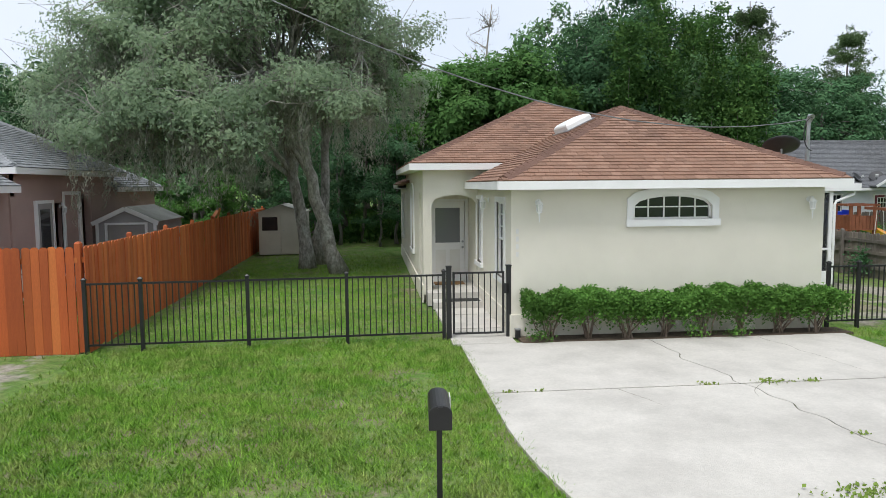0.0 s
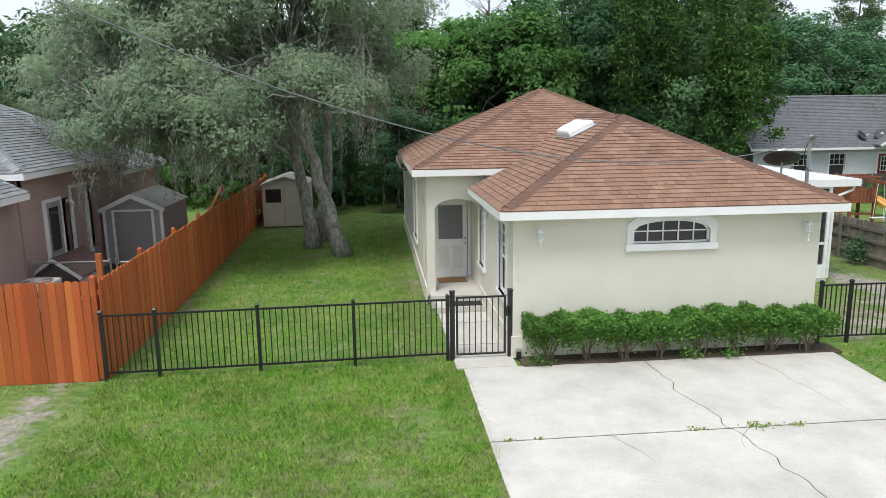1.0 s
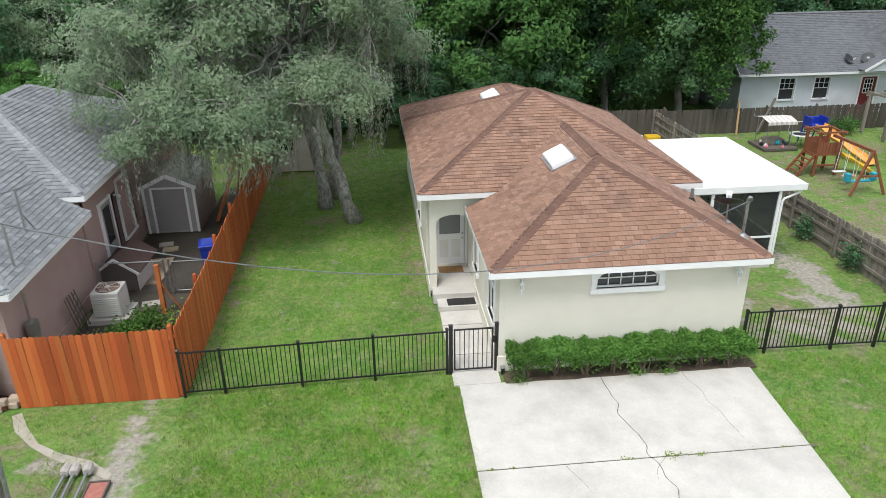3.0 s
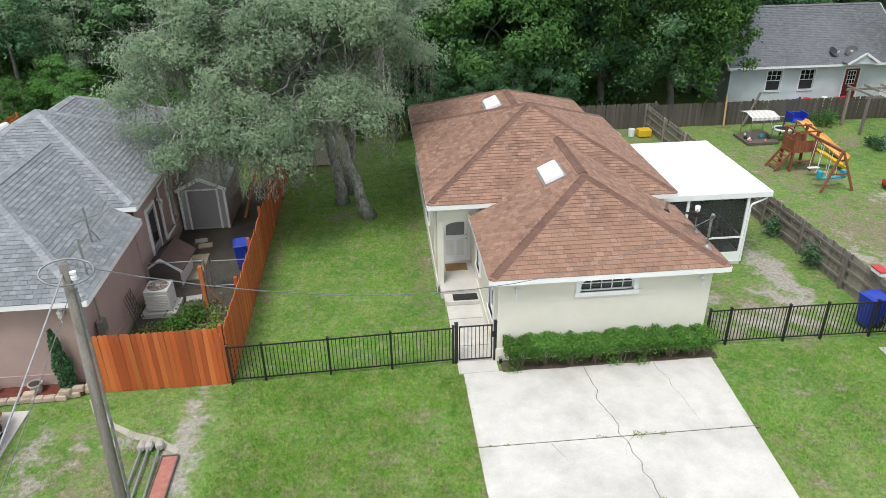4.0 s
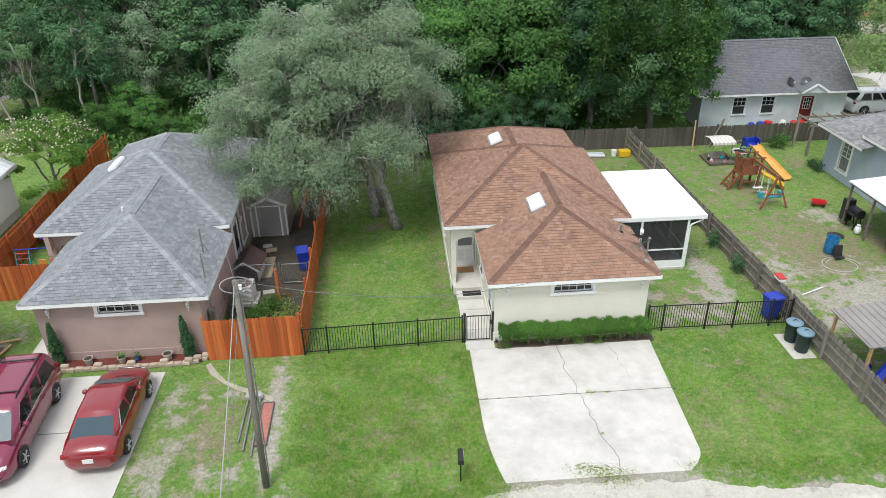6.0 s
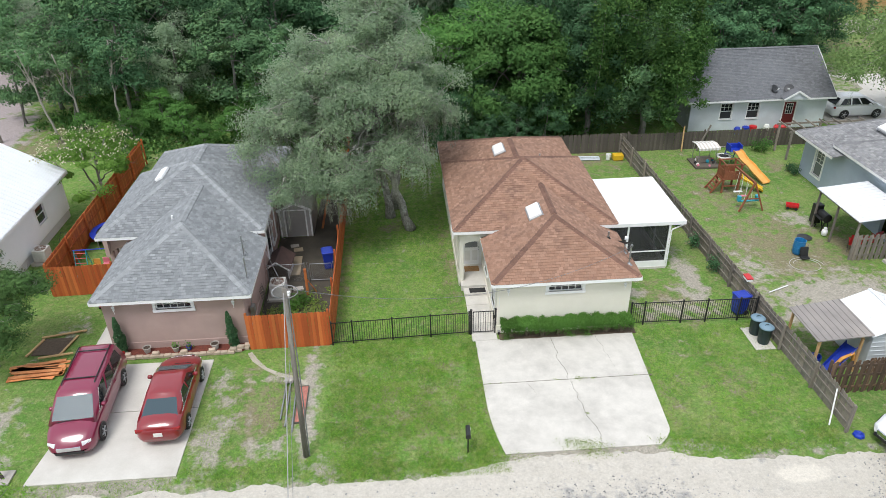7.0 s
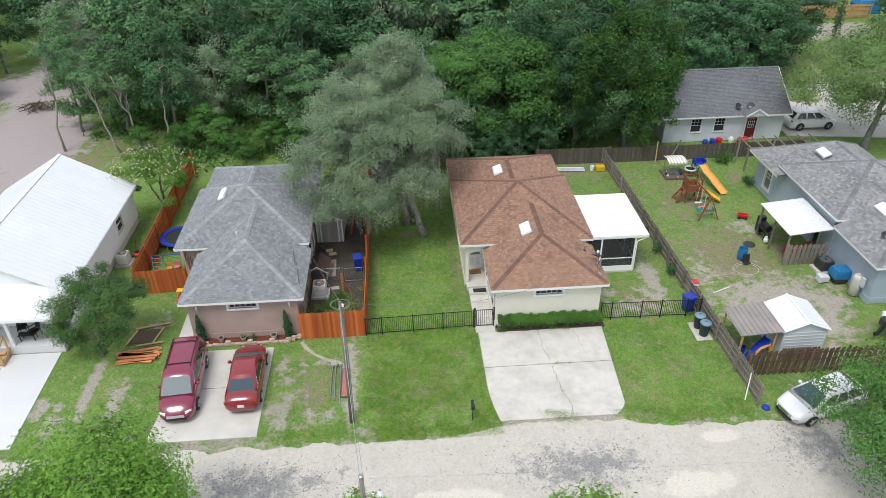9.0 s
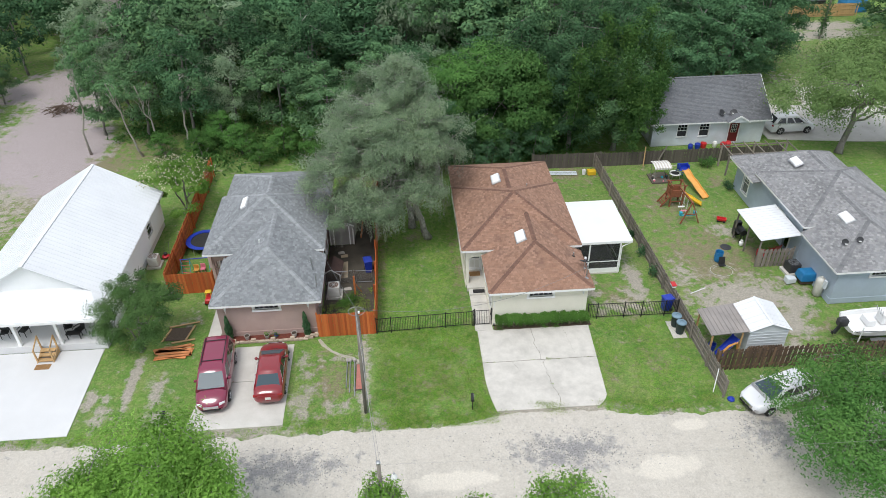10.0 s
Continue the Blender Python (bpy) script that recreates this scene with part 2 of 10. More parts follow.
BLACK = mk("black_powder_coat", (0.012, 0.012, 0.013), (0.018, 0.018, 0.018), 5, 0.42, 90, 0.2, 0.05, 90)
CEDAR = mk("orange_stained_cedar", (0.45, 0.098, 0.022), (0.35, 0.07, 0.016), 1.3, 0.7, 30, 0.3, 0.3, 40, "object", 0.4, stretch=(6, 6, 0.6), rnd_col=(0.54, 0.16, 0.04))
GREYWOOD = mk("weathered_grey_wood", (0.23, 0.205, 0.175), (0.17, 0.15, 0.128), 1.5, 0.9, 30, 0.4, 0.35, 40, "object", 0.45, stretch=(6, 6, 0.6), rnd_col=(0.28, 0.235, 0.19))
DARKWOOD = mk("dark_weathered_wood", (0.105, 0.09, 0.073), (0.075, 0.064, 0.053), 1.5, 0.9, 30, 0.4, 0.35, 40, "object", 0.45, stretch=(6, 6, 0.6), rnd_col=(0.10, 0.085, 0.068))
BROWNWOOD = mk("brown_fence_wood", (0.11, 0.072, 0.05), (0.08, 0.054, 0.038), 1.5, 0.85, 30, 0.35, 0.3, 40, "object", 0.4, stretch=(6, 6, 0.6), rnd_col=(0.19, 0.115, 0.07))
PINE = mk("fresh_pine_timber", (0.52, 0.34, 0.16), (0.45, 0.28, 0.125), 1.5, 0.7, 30, 0.25, 0.2, 40, "object", 0.25, stretch=(4, 4, 4))
ORANGE_TIMBER = mk("orange_stained_timber", (0.50, 0.17, 0.05), (0.40, 0.12, 0.035), 2.5, 0.7, 30, 0.25, 0.2, 40, "object", 0.35)
CONCRETE = mk("pale_concrete", (0.56, 0.535, 0.49), (0.50, 0.475, 0.43), 1.1, 0.9, 25, 0.12, 0.3, 60, c=(0.37, 0.345, 0.305))
DRIVE_CONCRETE = mk("stained_drive_concrete", (0.575, 0.545, 0.495), (0.50, 0.475, 0.43), 1.7, 0.9, 25, 0.14, 0.3, 60, c=(0.335, 0.315, 0.285))
CONCRETE_NEW = mk("new_white_concrete", (0.62, 0.62, 0.62), (0.57, 0.57, 0.57), 0.35, 0.9, 25, 0.06, 0.2, 60, c=(0.58, 0.575, 0.56))
METALROOF = mk("white_metal_roof", (0.72, 0.73, 0.74), (0.67, 0.68, 0.695), 0.35, 0.35, 30, 0.04, 0.05, 30)
SOIL = mk("dark_mulch", (0.045, 0.032, 0.024), (0.07, 0.05, 0.036), 6, 1.0, 60, 0.5, 0.8, 50)
REDMULCH = mk("red_mulch", (0.17, 0.045, 0.028), (0.11, 0.032, 0.022), 8, 1.0, 60, 0.5, 0.8, 60)
CRACK = mk("dirt_filled_joint", (0.15, 0.135, 0.10), (0.10, 0.095, 0.06), 3, 1.0, 50, 0.4, 0.4, 60)


def ground_material(name, base, patches, sandcol=(0.38, 0.348, 0.29), dirtcol=(0.24, 0.215, 0.13), poolcol=(0.36, 0.31, 0.305), rough=1.0):
    """Turf whose green varies in patches, worn to sand or soil in oval places (x, y, half-width, half-depth, strength)."""
    m = bpy.data.materials.new(name)
    m.use_nodes = True
    n, l = m.node_tree.nodes, m.node_tree.links
    bsdf = n["Principled BSDF"]
    tc = n.new("ShaderNodeTexCoord")
    vec = tc.outputs["Object"]

    def nz(scale, detail=5.0, rgh=0.6):
        t = n.new("ShaderNodeTexNoise")
        t.inputs["Scale"].default_value, t.inputs["Detail"].default_value, t.inputs["Roughness"].default_value = scale, detail, rgh
        l.new(vec, t.inputs["Vector"])
        return t.outputs["Fac"]

    def rng(src, a, b, c=0.0, d=1.0):
        r = n.new("ShaderNodeMapRange")
        r.inputs["From Min"].default_value, r.inputs["From Max"].default_value, r.inputs["To Min"].default_value, r.inputs["To Max"].default_value = a, b, c, d
        l.new(src, r.inputs["Value"])
        return r.outputs["Result"]

    def mix(fac, x, y):
        k = n.new("ShaderNodeMix")
        k.data_type = "RGBA"
        for sock, val in ((k.inputs["Factor"], fac), (k.inputs[6], x), (k.inputs[7], y)):
            if isinstance(val, tuple):
                sock.default_value = (*val, 1)
            else:
                l.new(val, sock)
        return k.outputs[2]

    def op(kind, x, y):
        k = n.new("ShaderNodeMath")
        k.operation = kind
        for sock, val in zip(k.inputs, (x, y)):
            if isinstance(val, (int, float)):
                sock.default_value = val
            else:
                l.new(val, sock)
        return k.outputs[0]

    a, b, c = base
    col = mix(rng(nz(0.5), 0.38, 0.62), a, b)
    col = mix(rng(nz(2.4, 8, 0.74), 0.45, 0.64, 0, 0.62), col, c)
    col = mix(rng(nz(0.23, 4, 0.6), 0.5, 0.75, 0, 0.4), col, c)
    col = mix(rng(nz(3.4, 7, 0.72), 0.54, 0.68, 0, 0.5), col, tuple(k * 0.72 for k in b))
    col = mix(rng(nz(6.5, 7, 0.72), 0.575, 0.69, 0, 0.5), col, tuple(0.5 * k + 0.5 * j for k, j in zip(c, (0.40, 0.33, 0.19))))
    wear = rng(nz(1.5, 9, 0.68), 0.25, 0.75)
    soft = nz(0.9, 4, 0.6)
    for sort, colour in (("dirt", dirtcol), ("sand", sandcol), ("pool", poolcol)):
        total = None
        for kind, x, y, rx, ry, s in patches:
            if kind != sort:
                continue
            sub = n.new("ShaderNodeVectorMath")
            sub.operation = "SUBTRACT"
            l.new(vec, sub.inputs[0])
            sub.inputs[1].default_value = (x, y, 0)
            mul = n.new("ShaderNodeVectorMath")
            mul.operation = "MULTIPLY"
            l.new(sub.outputs[0], mul.inputs[0])
            mul.inputs[1].default_value = (1 / rx, 1 / ry, 0)
            ln = n.new("ShaderNodeVectorMath")
            ln.operation = "LENGTH"
            l.new(mul.outputs[0], ln.inputs[0])
            v = rng(ln.outputs["Value"], 0.2, 1.35, s, 0.0)
            total = v if total is None else op("MAXIMUM", total, v)
        if total is None:
            continue
        if sort == "pool":
            col = mix(rng(op("ADD", op("MULTIPLY", total, 0.7), soft), 0.78, 0.95), col, colour)
            continue
        edge = op("ADD", op("MULTIPLY", total, 0.5), wear)
        grain = mix(rng(nz(14, 4), 0.3, 0.7), colour, tuple(k * 0.78 for k in colour))
        col = mix(rng(edge, 0.70, 0.98), col, grain)
    mottle = n.new("ShaderNodeHueSaturation")
    l.new(rng(nz(9, 6, 0.75), 0.3, 0.7, 1 - 0.34 * rough, 1 + 0.34 * rough), mottle.inputs["Value"])
    l.new(col, mottle.inputs["Color"])
    col = mottle.outputs["Color"]
    hs = n.new("ShaderNodeHueSaturation")
    l.new(rng(nz(55, 4, 0.75), 0.3, 0.7, 1 - 0.32 * rough, 1 + 0.3 * rough), hs.inputs["Value"])
    l.new(col, hs.inputs["Color"])
    l.new(hs.outputs["Color"], bsdf.inputs["Base Color"])
    bsdf.inputs["Roughness"].default_value = 1.0
    bsdf.inputs["Specular IOR Level"].default_value = 0.1
    bp = n.new("ShaderNodeBump")
    bp.inputs["Strength"].default_value, bp.inputs["Distance"].default_value = 0.7, 0.05
    l.new(nz(22, 5, 0.75), bp.inputs["Height"])
    l.new(bp.outputs["Normal"], bsdf.inputs["Normal"])
    return m


TURF = ground_material("turf", ((0.136, 0.245, 0.05), (0.098, 0.2, 0.042), (0.26, 0.265, 0.12)), [
    ("sand", -5.7, 9.0, 0.5, 3.2, 1.0), ("sand", -4.9, 5.2, 0.6, 0.9, 0.9), ("sand", -8.9, 7.6, 1.1, 2.6, 0.72), ("sand", -7.4, 10.2, 1.3, 0.5, 0.6),
    ("sand", -17.6, 8.3, 0.8, 1.8, 0.9), ("sand", -20.4, 6.9, 0.7, 1.6, 0.9), ("sand", -16.9, 14.6, 0.7, 1.6, 0.7),
    ("dirt", -7.5, 8.4, 2.2, 3.4, 0.85), 
    ("dirt", 11.6, 14.3, 2.6, 2.6, 0.85), ("sand", 12.9, 17.5, 0.5, 2.6, 0.8), ("sand", 12.2, 14.9, 1.2, 1.0, 0.75),
    ("dirt", 20.3, 21.3, 1.6, 1.4, 0.95), ("sand", 20.2, 14.2, 3.8, 2.6, 1.0), ("dirt", 20.5, 11.0, 2.6, 2.2, 0.8), ("dirt", 18.8, 18.0, 5.0, 6.0, 1.0), ("dirt", 19.8, 12.5, 5.0, 5.5, 1.1), ("dirt", 18.5, 26.0, 4.0, 7.0, 0.72), ("dirt", 18.0, 25.5, 3.0, 3.0, 0.55), ("sand", 16.5, 13.0, 2.0, 3.0, 0.6),
    ("dirt", 22.4, 18.4, 1.3, 2.6, 1.0), ("dirt", 23.6, 29.0, 1.0, 1.5, 0.9), ("dirt", 8.8, 8.0, 0.6, 3.0, 0.6), ("dirt", 1.5, 8.5, 0.4, 4.0, 0.62), ("dirt", 0.8, 19.0, 0.5, 8.0, 0.75),
    ("dirt", -2.0, 23.0, 1.4, 1.2, 0.75), ("dirt", -4.6, 20.0, 0.5, 9.0, 0.62), ("dirt", -4.0, 32.0, 4.0, 6.0, 0.8), ("dirt", -6.8, 20.0, 1.6, 6.5, 1.2), ("dirt", 11.0, 31.5, 5.0, 3.0, 0.75),
    ("pool", -37.5, 46.0, 6.0, 12.0, 1.0), ("pool", -44.0, 56.0, 5.0, 7.0, 0.8), ("sand", -38.0, 44.0, 7.0, 14.0, 0.7), ("dirt", -27.0, 40.0, 6.0, 6.0, 0.75), ("dirt", -34.0, 33.0, 7.0, 13.0, 0.95), ("sand", -34.5, 30.0, 3.0, 8.0, 0.7), ("dirt", 0.0, 60.0, 60.0, 24.0, 0.7),
    ("sand", 40.0, 46.0, 7.0, 8.0, 0.8), ("sand", 53.5, 67.6, 6.0, 2.2, 1.7), ("sand", 52.0, 64.0, 6.5, 2.0, 1.7), ("dirt", 44.0, 58.0, 12.0, 6.0, 0.8), ("sand", 0.0, 4.4, 60.0, 0.45, 0.55), ("sand", 5.0, 4.95, 4.2, 0.7, 1.6), ("sand", -12.5, 4.8, 3.4, 0.6, 1.3), ("sand", -27.0, 4.8, 7.0, 0.7, 1.2), ("dirt", 15.5, 30.0, 0.8, 2.0, 0.6),
    ("dirt", -1.6, 8.0, 3.4, 3.2, 0.62), ("dirt", -0.2, 10.4, 1.6, 1.2, 0.6), ("dirt", 11.6, 8.4, 2.4, 3.2, 0.5), ("sand", 12.9, 16.2, 0.7, 3.2, 1.35), ("sand", 11.3, 13.5, 2.4, 0.9, 0.95), ("sand", 9.6, 15.0, 0.8, 1.8, 0.8),
    ("sand", -9.1, 6.6, 0.7, 1.9, 1.15), ("sand", -9.3, 10.2, 0.5, 0.9, 1.0), ("sand", -7.0, 6.3, 1.2, 0.8, 0.8), ("sand", -5.6, 8.4, 0.45, 4.0, 1.2), ("sand", 19.6, 13.9, 4.4, 2.0, 1.35), ("sand", 22.6, 13.0, 1.8, 1.6, 1.25), ("sand", 16.6, 16.6, 1.6, 2.6, 0.75), ("sand", 21.3, 21.6, 1.3, 1.1, 1.0),
    ("pool", -37.0, 39.0, 4.6, 7.5, 1.0), ("pool", -40.0, 57.0, 6.0, 9.0, 1.0), ("sand", -35.5, 33.5, 3.0, 4.5, 1.1), ("sand", -19.25, 9.3, 0.42, 2.3, 1.6), ("sand", -21.2, 8.0, 0.5, 1.0, 1.4), ("sand", -17.0, 6.4, 0.9, 0.9, 0.9),
    ("pool", -34.0, 40.5, 4.5, 7.0, 1.15), ("pool", -33.4, 35.0, 3.2, 4.2, 1.1), ("dirt", -30.0, 37.0, 4.0, 3.0, 1.1), ("sand", 20.0, 13.7, 2.6, 1.2, 1.4), ("sand", 21.8, 11.0, 1.2, 1.8, 1.3), ("sand", 20.4, 8.6, 1.6, 1.0, 1.2)])

TURF_BLADE = ground_material("turf_blade", ((0.205, 0.395, 0.05), (0.148, 0.31, 0.038), (0.40, 0.42, 0.15)), [])
# ground: one sheet out to the horizon, finer near the houses
gx = sorted(set([-1200, -500, -220, -120, -80] + list(range(-60, 61, 2)) + [80, 120, 220, 500, 1200]))
gy = sorted(set([-1200, -500, -220, -120, -80, -50] + list(range(-40, 81, 2)) + [100, 130, 220, 500, 1200]))
ground_geo = Geo()
for yy in gy:
    for xx in gx:
        near = abs(xx) < 60 and -40 < yy < 80
        h = 0.0
        if near and yy > 34:
            h = 0.25 * noise.noise((xx * 0.09, yy * 0.09, 3.1)) * min(1, (yy - 34) / 10)
        ground_geo.v.append((xx, yy, h - 0.03))
nx = len(gx)
ground_geo.f = [(j * nx + i, j * nx + i + 1, (j + 1) * nx + i + 1, (j + 1) * nx + i) for j in range(len(gy) - 1) for i in range(nx - 1)]
single("ground", ground_geo, TURF, "green turf ground with worn sandy patches", "ground", kind="structure", smooth=True)

ROADMAT = ground_material("sandy_road", ((0.53, 0.49, 0.43), (0.48, 0.445, 0.39), (0.58, 0.545, 0.485)), [
    ("dirt", -9.5, 2.3, 3.6, 1.4, 0.95), ("dirt", 5.2, 2.2, 3.4, 1.3, 1.0), ("dirt", 16.4, 2.4, 2.2, 1.8, 0.8), ("pool", 12.2, 3.4, 1.2, 0.5, 1.0), ("pool", -1.0, 0.9, 3.0, 0.7, 1.0), ("pool", 10.0, 0.8, 2.4, 0.8, 1.0), ("pool", -18.0, 1.2, 3.0, 0.8, 1.0)], (0.62, 0.58, 0.51), (0.33, 0.32, 0.31), (0.62, 0.575, 0.50), 0.4)


def ragged_sheet(x0, x1, edge0, edge1, z, step, amp, seed, thick=0.02):
    """A slab whose two long edges wander; edge0 and edge1 give y for x."""
    g = Geo()
    xs = np.arange(x0, x1 + 1e-6, step)
    lo = [edge0(x) + amp * noise.noise((x * 0.8, seed, 0)) + amp * 0.5 * noise.noise((x * 3.1, seed, 5)) for x in xs]
    hi = [edge1(x) + amp * noise.noise((x * 0.8, seed + 9, 0)) + amp * 0.5 * noise.noise((x * 3.1, seed + 9, 5)) for x in xs]
    for x, a, b in zip(xs, lo, hi):
        g.v += [(x, a, z - thick), (x, a, z), (x, b, z), (x, b, z - thick)]
    for i in range(len(xs) - 1):
        k = i * 4
        g.f += [(k + 1, k + 5, k + 6, k + 2), (k, k + 4, k + 5, k + 1), (k + 2, k + 6, k + 7, k + 3)]
    return g


single("road", ragged_sheet(-70, 70, lambda x: -3.2, lambda x: 4.35 - 0.012 * x + (0.7 * math.exp(-((x - 4.6) / 4.2) ** 4)), -0.012, 0.12, 0.3, 1.0, 0.03), ROADMAT, "pale sandy dirt road with worn grey gravel patches", "road", kind="structure")


def slab(name, outline, z0, z1, mat, label):
    return single(name, Geo().prism([(x, y, z0) for x, y in outline], (0, 0, z1 - z0)), mat, label, "pavement", kind="structure")


# driveways, walk and slabs, each panel a slab of its own between dirt-filled joints
drive = thing("pavement", (5, 9, 0), "pale cracked concrete driveway in front of the cream house", "driveway", kind="structure")


def drive_edge_l(y):
    return 1.5 if y > 8 else 1.5 + 0.42 * ((8 - y) / 3.0) ** 2


def drive_edge_r(y):
    return 8.62 - 0.06 * (12 - y) - (0.0 if y > 6.1 else 0.7 * (6.1 - y) ** 2)


def drive_panel(y0, y1, x0, x1, seed):
    ys = np.linspace(y0, y1, 60)
    left = [((drive_edge_l(y) if x0 is None else x0(y)), y) for y in ys]
    right = [((drive_edge_r(y) if x1 is None else x1(y)), y) for y in ys]
    pts = left[::-1] + right
    return Geo().prism([(x, y, -0.05) for x, y in pts], (0, 0, 0.062))


crack_a = lambda y: 4.95 + 0.22 * noise.noise((y * 0.9, 4, 0)) + 0.10 * noise.noise((y * 3.0, 7, 0)) + (0.35 * (10.2 - y) / 3 if y < 10.2 else 0)
for y0, y1 in ((9.06, 11.95), (5.2, 9.028)):
    part("panel", drive_panel(y0, y1, None, lambda y: crack_a(y) - 0.009 - 0.006 * noise.noise((y * 9, 1, 0)), 1), DRIVE_CONCRETE, drive)
    part("panel", drive_panel(y0, y1, lambda y: crack_a(y) + 0.009 + 0.006 * noise.noise((y * 9, 5, 0)), None, 2), DRIVE_CONCRETE, drive)
jo = Geo()
jo.box(1.5, 8.6, 9.0, 9.08, -0.04, 0.004)
for i in range(40):
    ya, yb = 5.3 + i * 0.165, 5.3 + (i + 1) * 0.165
    jo.add([(crack_a(ya) - 0.03, ya, 0.004), (crack_a(ya) + 0.03, ya, 0.004), (crack_a(yb) + 0.03, yb, 0.004), (crack_a(yb) - 0.03, yb, 0.004)], [(0, 1, 2, 3)])
for cx, cy, ex, ey in ((6.9, 11.9, 7.25, 9.1), (3.3, 9.0, 3.6, 8.2), (5.3, 9.0, 4.9, 8.4)):
    for i in range(24):
        ya, yb = cy + (ey - cy) * i / 24, cy + (ey - cy) * (i + 1) / 24
        xa, xb = (cx + (ex - cx) * (y - cy) / (ey - cy) + 0.09 * noise.noise((y * 2.2, cx, 0)) for y in (ya, yb))
        k = 0.006 * (1 - i / 30)
        jo.add([(xa - k, ya, 0.0135), (xa + k, ya, 0.0135), (xb + k, yb, 0.0135), (xb - k, yb, 0.0135)], [(0, 1, 2, 3)])
part("joint", jo, CRACK, drive, "dirt and weeds in the joints")
walk_path = thing("pavement", (2, 14, 0), "pale concrete entry walk beside the garage wall", "walkway", kind="structure")
for y0, y1, z in ((11.96, 13.25, 0.014), (13.27, 14.7, 0.02), (14.72, 15.48, 0.026)):
    part("panel", Geo().box(1.38, 2.5, y0, y1, -0.05, z), DRIVE_CONCRETE, walk_path)

ldrive = thing("pavement", (-12.5, 8.5, 0), "pale concrete driveway with two parked red cars", "driveway", kind="structure")
for y0, y1 in ((8.72, 11.7), (5.2, 8.68)):
    part("panel", Geo().prism([(-15.25 + 0.02 * (y0 - 8), y0, -0.05), (-10.0, y0, -0.05), (-10.0, y1, -0.05), (-14.9, y1, -0.05)], (0, 0, 0.062)), CONCRETE, ldrive)
part("panel", Geo().box(-15.55, -14.75, 11.72, 15.6, -0.05, 0.016), CONCRETE, ldrive)
slab("pavement", [(-33, 5.3), (-21.65, 5.4), (-21.8, 12.3), (-33, 12.3)], -0.05, 0.015, CONCRETE_NEW, "wide new white concrete drive before the white house")
slab("pavement", [(31.6, 36.2), (40, 34.9), (52, 34.0), (52, 48), (31.6, 48)], -0.05, 0.015, CONCRETE, "pale concrete yard beside the far house")

# dark soil, with the side yard's shade worked into its colour
SOIL_SHADED = mk("shade_darkened_soil", (0.07, 0.06, 0.045), (0.045, 0.039, 0.03), 1.2, 0.9, 30, 0.4, 0.6, 40, c=(0.10, 0.085, 0.06))
slab("bare_soil", [(-8.45, 14.2), (-7.0, 14.0), (-5.1, 14.6), (-5.05, 22.4), (-5.6, 27.0), (-6.55, 27.2), (-6.6, 22.4), (-8.45, 22.4)], -0.05, -0.012, SOIL_SHADED, "dark bare soil in the side yard, coloured with its shade")

# loose gravel in the worn patches of the road
STONE = mk("grey_gravel", (0.37, 0.365, 0.355), (0.27, 0.265, 0.26), 9, 0.95, 40, 0.3, 0.4, 60, "island", 0.9)
gv = Geo()
rs = np.random.default_rng(9)
for cx, cy, sx, sy, n in ((-9.5, 2.3, 3.0, 1.1, 1700), (5.2, 2.2, 2.8, 1.0, 1700), (16.4, 2.6, 1.8, 1.3, 800), (0.5, 3.6, 9.0, 0.5, 120)):
    for _ in range(n):
        x, y = cx + rs.normal() * sx * 0.6, cy + rs.normal() * sy * 0.6
        if not -2.8 < y < 4.5:
            continue
        r = rs.uniform(0.015, 0.055)
        a = rs.uniform(0, 6.28)
        ca, sa = r * math.cos(a), r * math.sin(a)
        gv.add([(x + ca, y + sa, -0.02), (x - sa, y + ca * 0.8, -0.02), (x - ca * 0.9, y - sa, -0.02), (x + sa, y - ca, -0.02), (x + 0.3 * ca, y + 0.2 * r, r * 0.7), (x - 0.3 * ca, y - 0.25 * r, r * 0.6)],
               [(0, 1, 4), (1, 2, 5, 4), (2, 3, 5), (3, 0, 4, 5)])
single("road_gravel", gv, STONE, "loose grey gravel lying in patches on the road", "gravel", kind="stuff")


# ---- walls, roofs and windows ----
def wall(geo, p, q, z0, z1, thick, holes=()):
    """A wall from p to q (its outer face on the right hand as one goes), with openings (u0, u1, v0, v1, rise) cut through; rise > 0: an arched head."""
    p, q = Vector((*p, 0)), Vector((*q, 0))
    d = (q - p).normalized()
    nrm = Vector((-d.y, d.x, 0))
    length = (q - p).length

    def solid(poly):
        geo.prism([p + d * u + Vector((0, 0, v)) for u, v in poly], nrm * thick)

    at = 0.0
    for u0, u1, v0, v1, rise in sorted(holes):
        if u0 > at:
            solid([(at, z0), (u0, z0), (u0, z1), (at, z1)])
        if v0 > z0:
            solid([(u0, z0), (u1, z0), (u1, v0), (u0, v0)])
        steps = 12 if rise else 1
        for i in range(steps):
            a, b = u0 + (u1 - u0) * i / steps, u0 + (u1 - u0) * (i + 1) / steps
            ha, hb = (v1 - rise + rise * math.sqrt(max(0, 1 - (2 * (x - u0) / (u1 - u0) - 1) ** 2)) for x in (a, b))
            solid([(a, ha), (b, hb), (b, z1), (a, z1)])
        at = u1
    if at < length:
        solid([(at, z0), (length, z0), (length, z1), (at, z1)])
    return geo


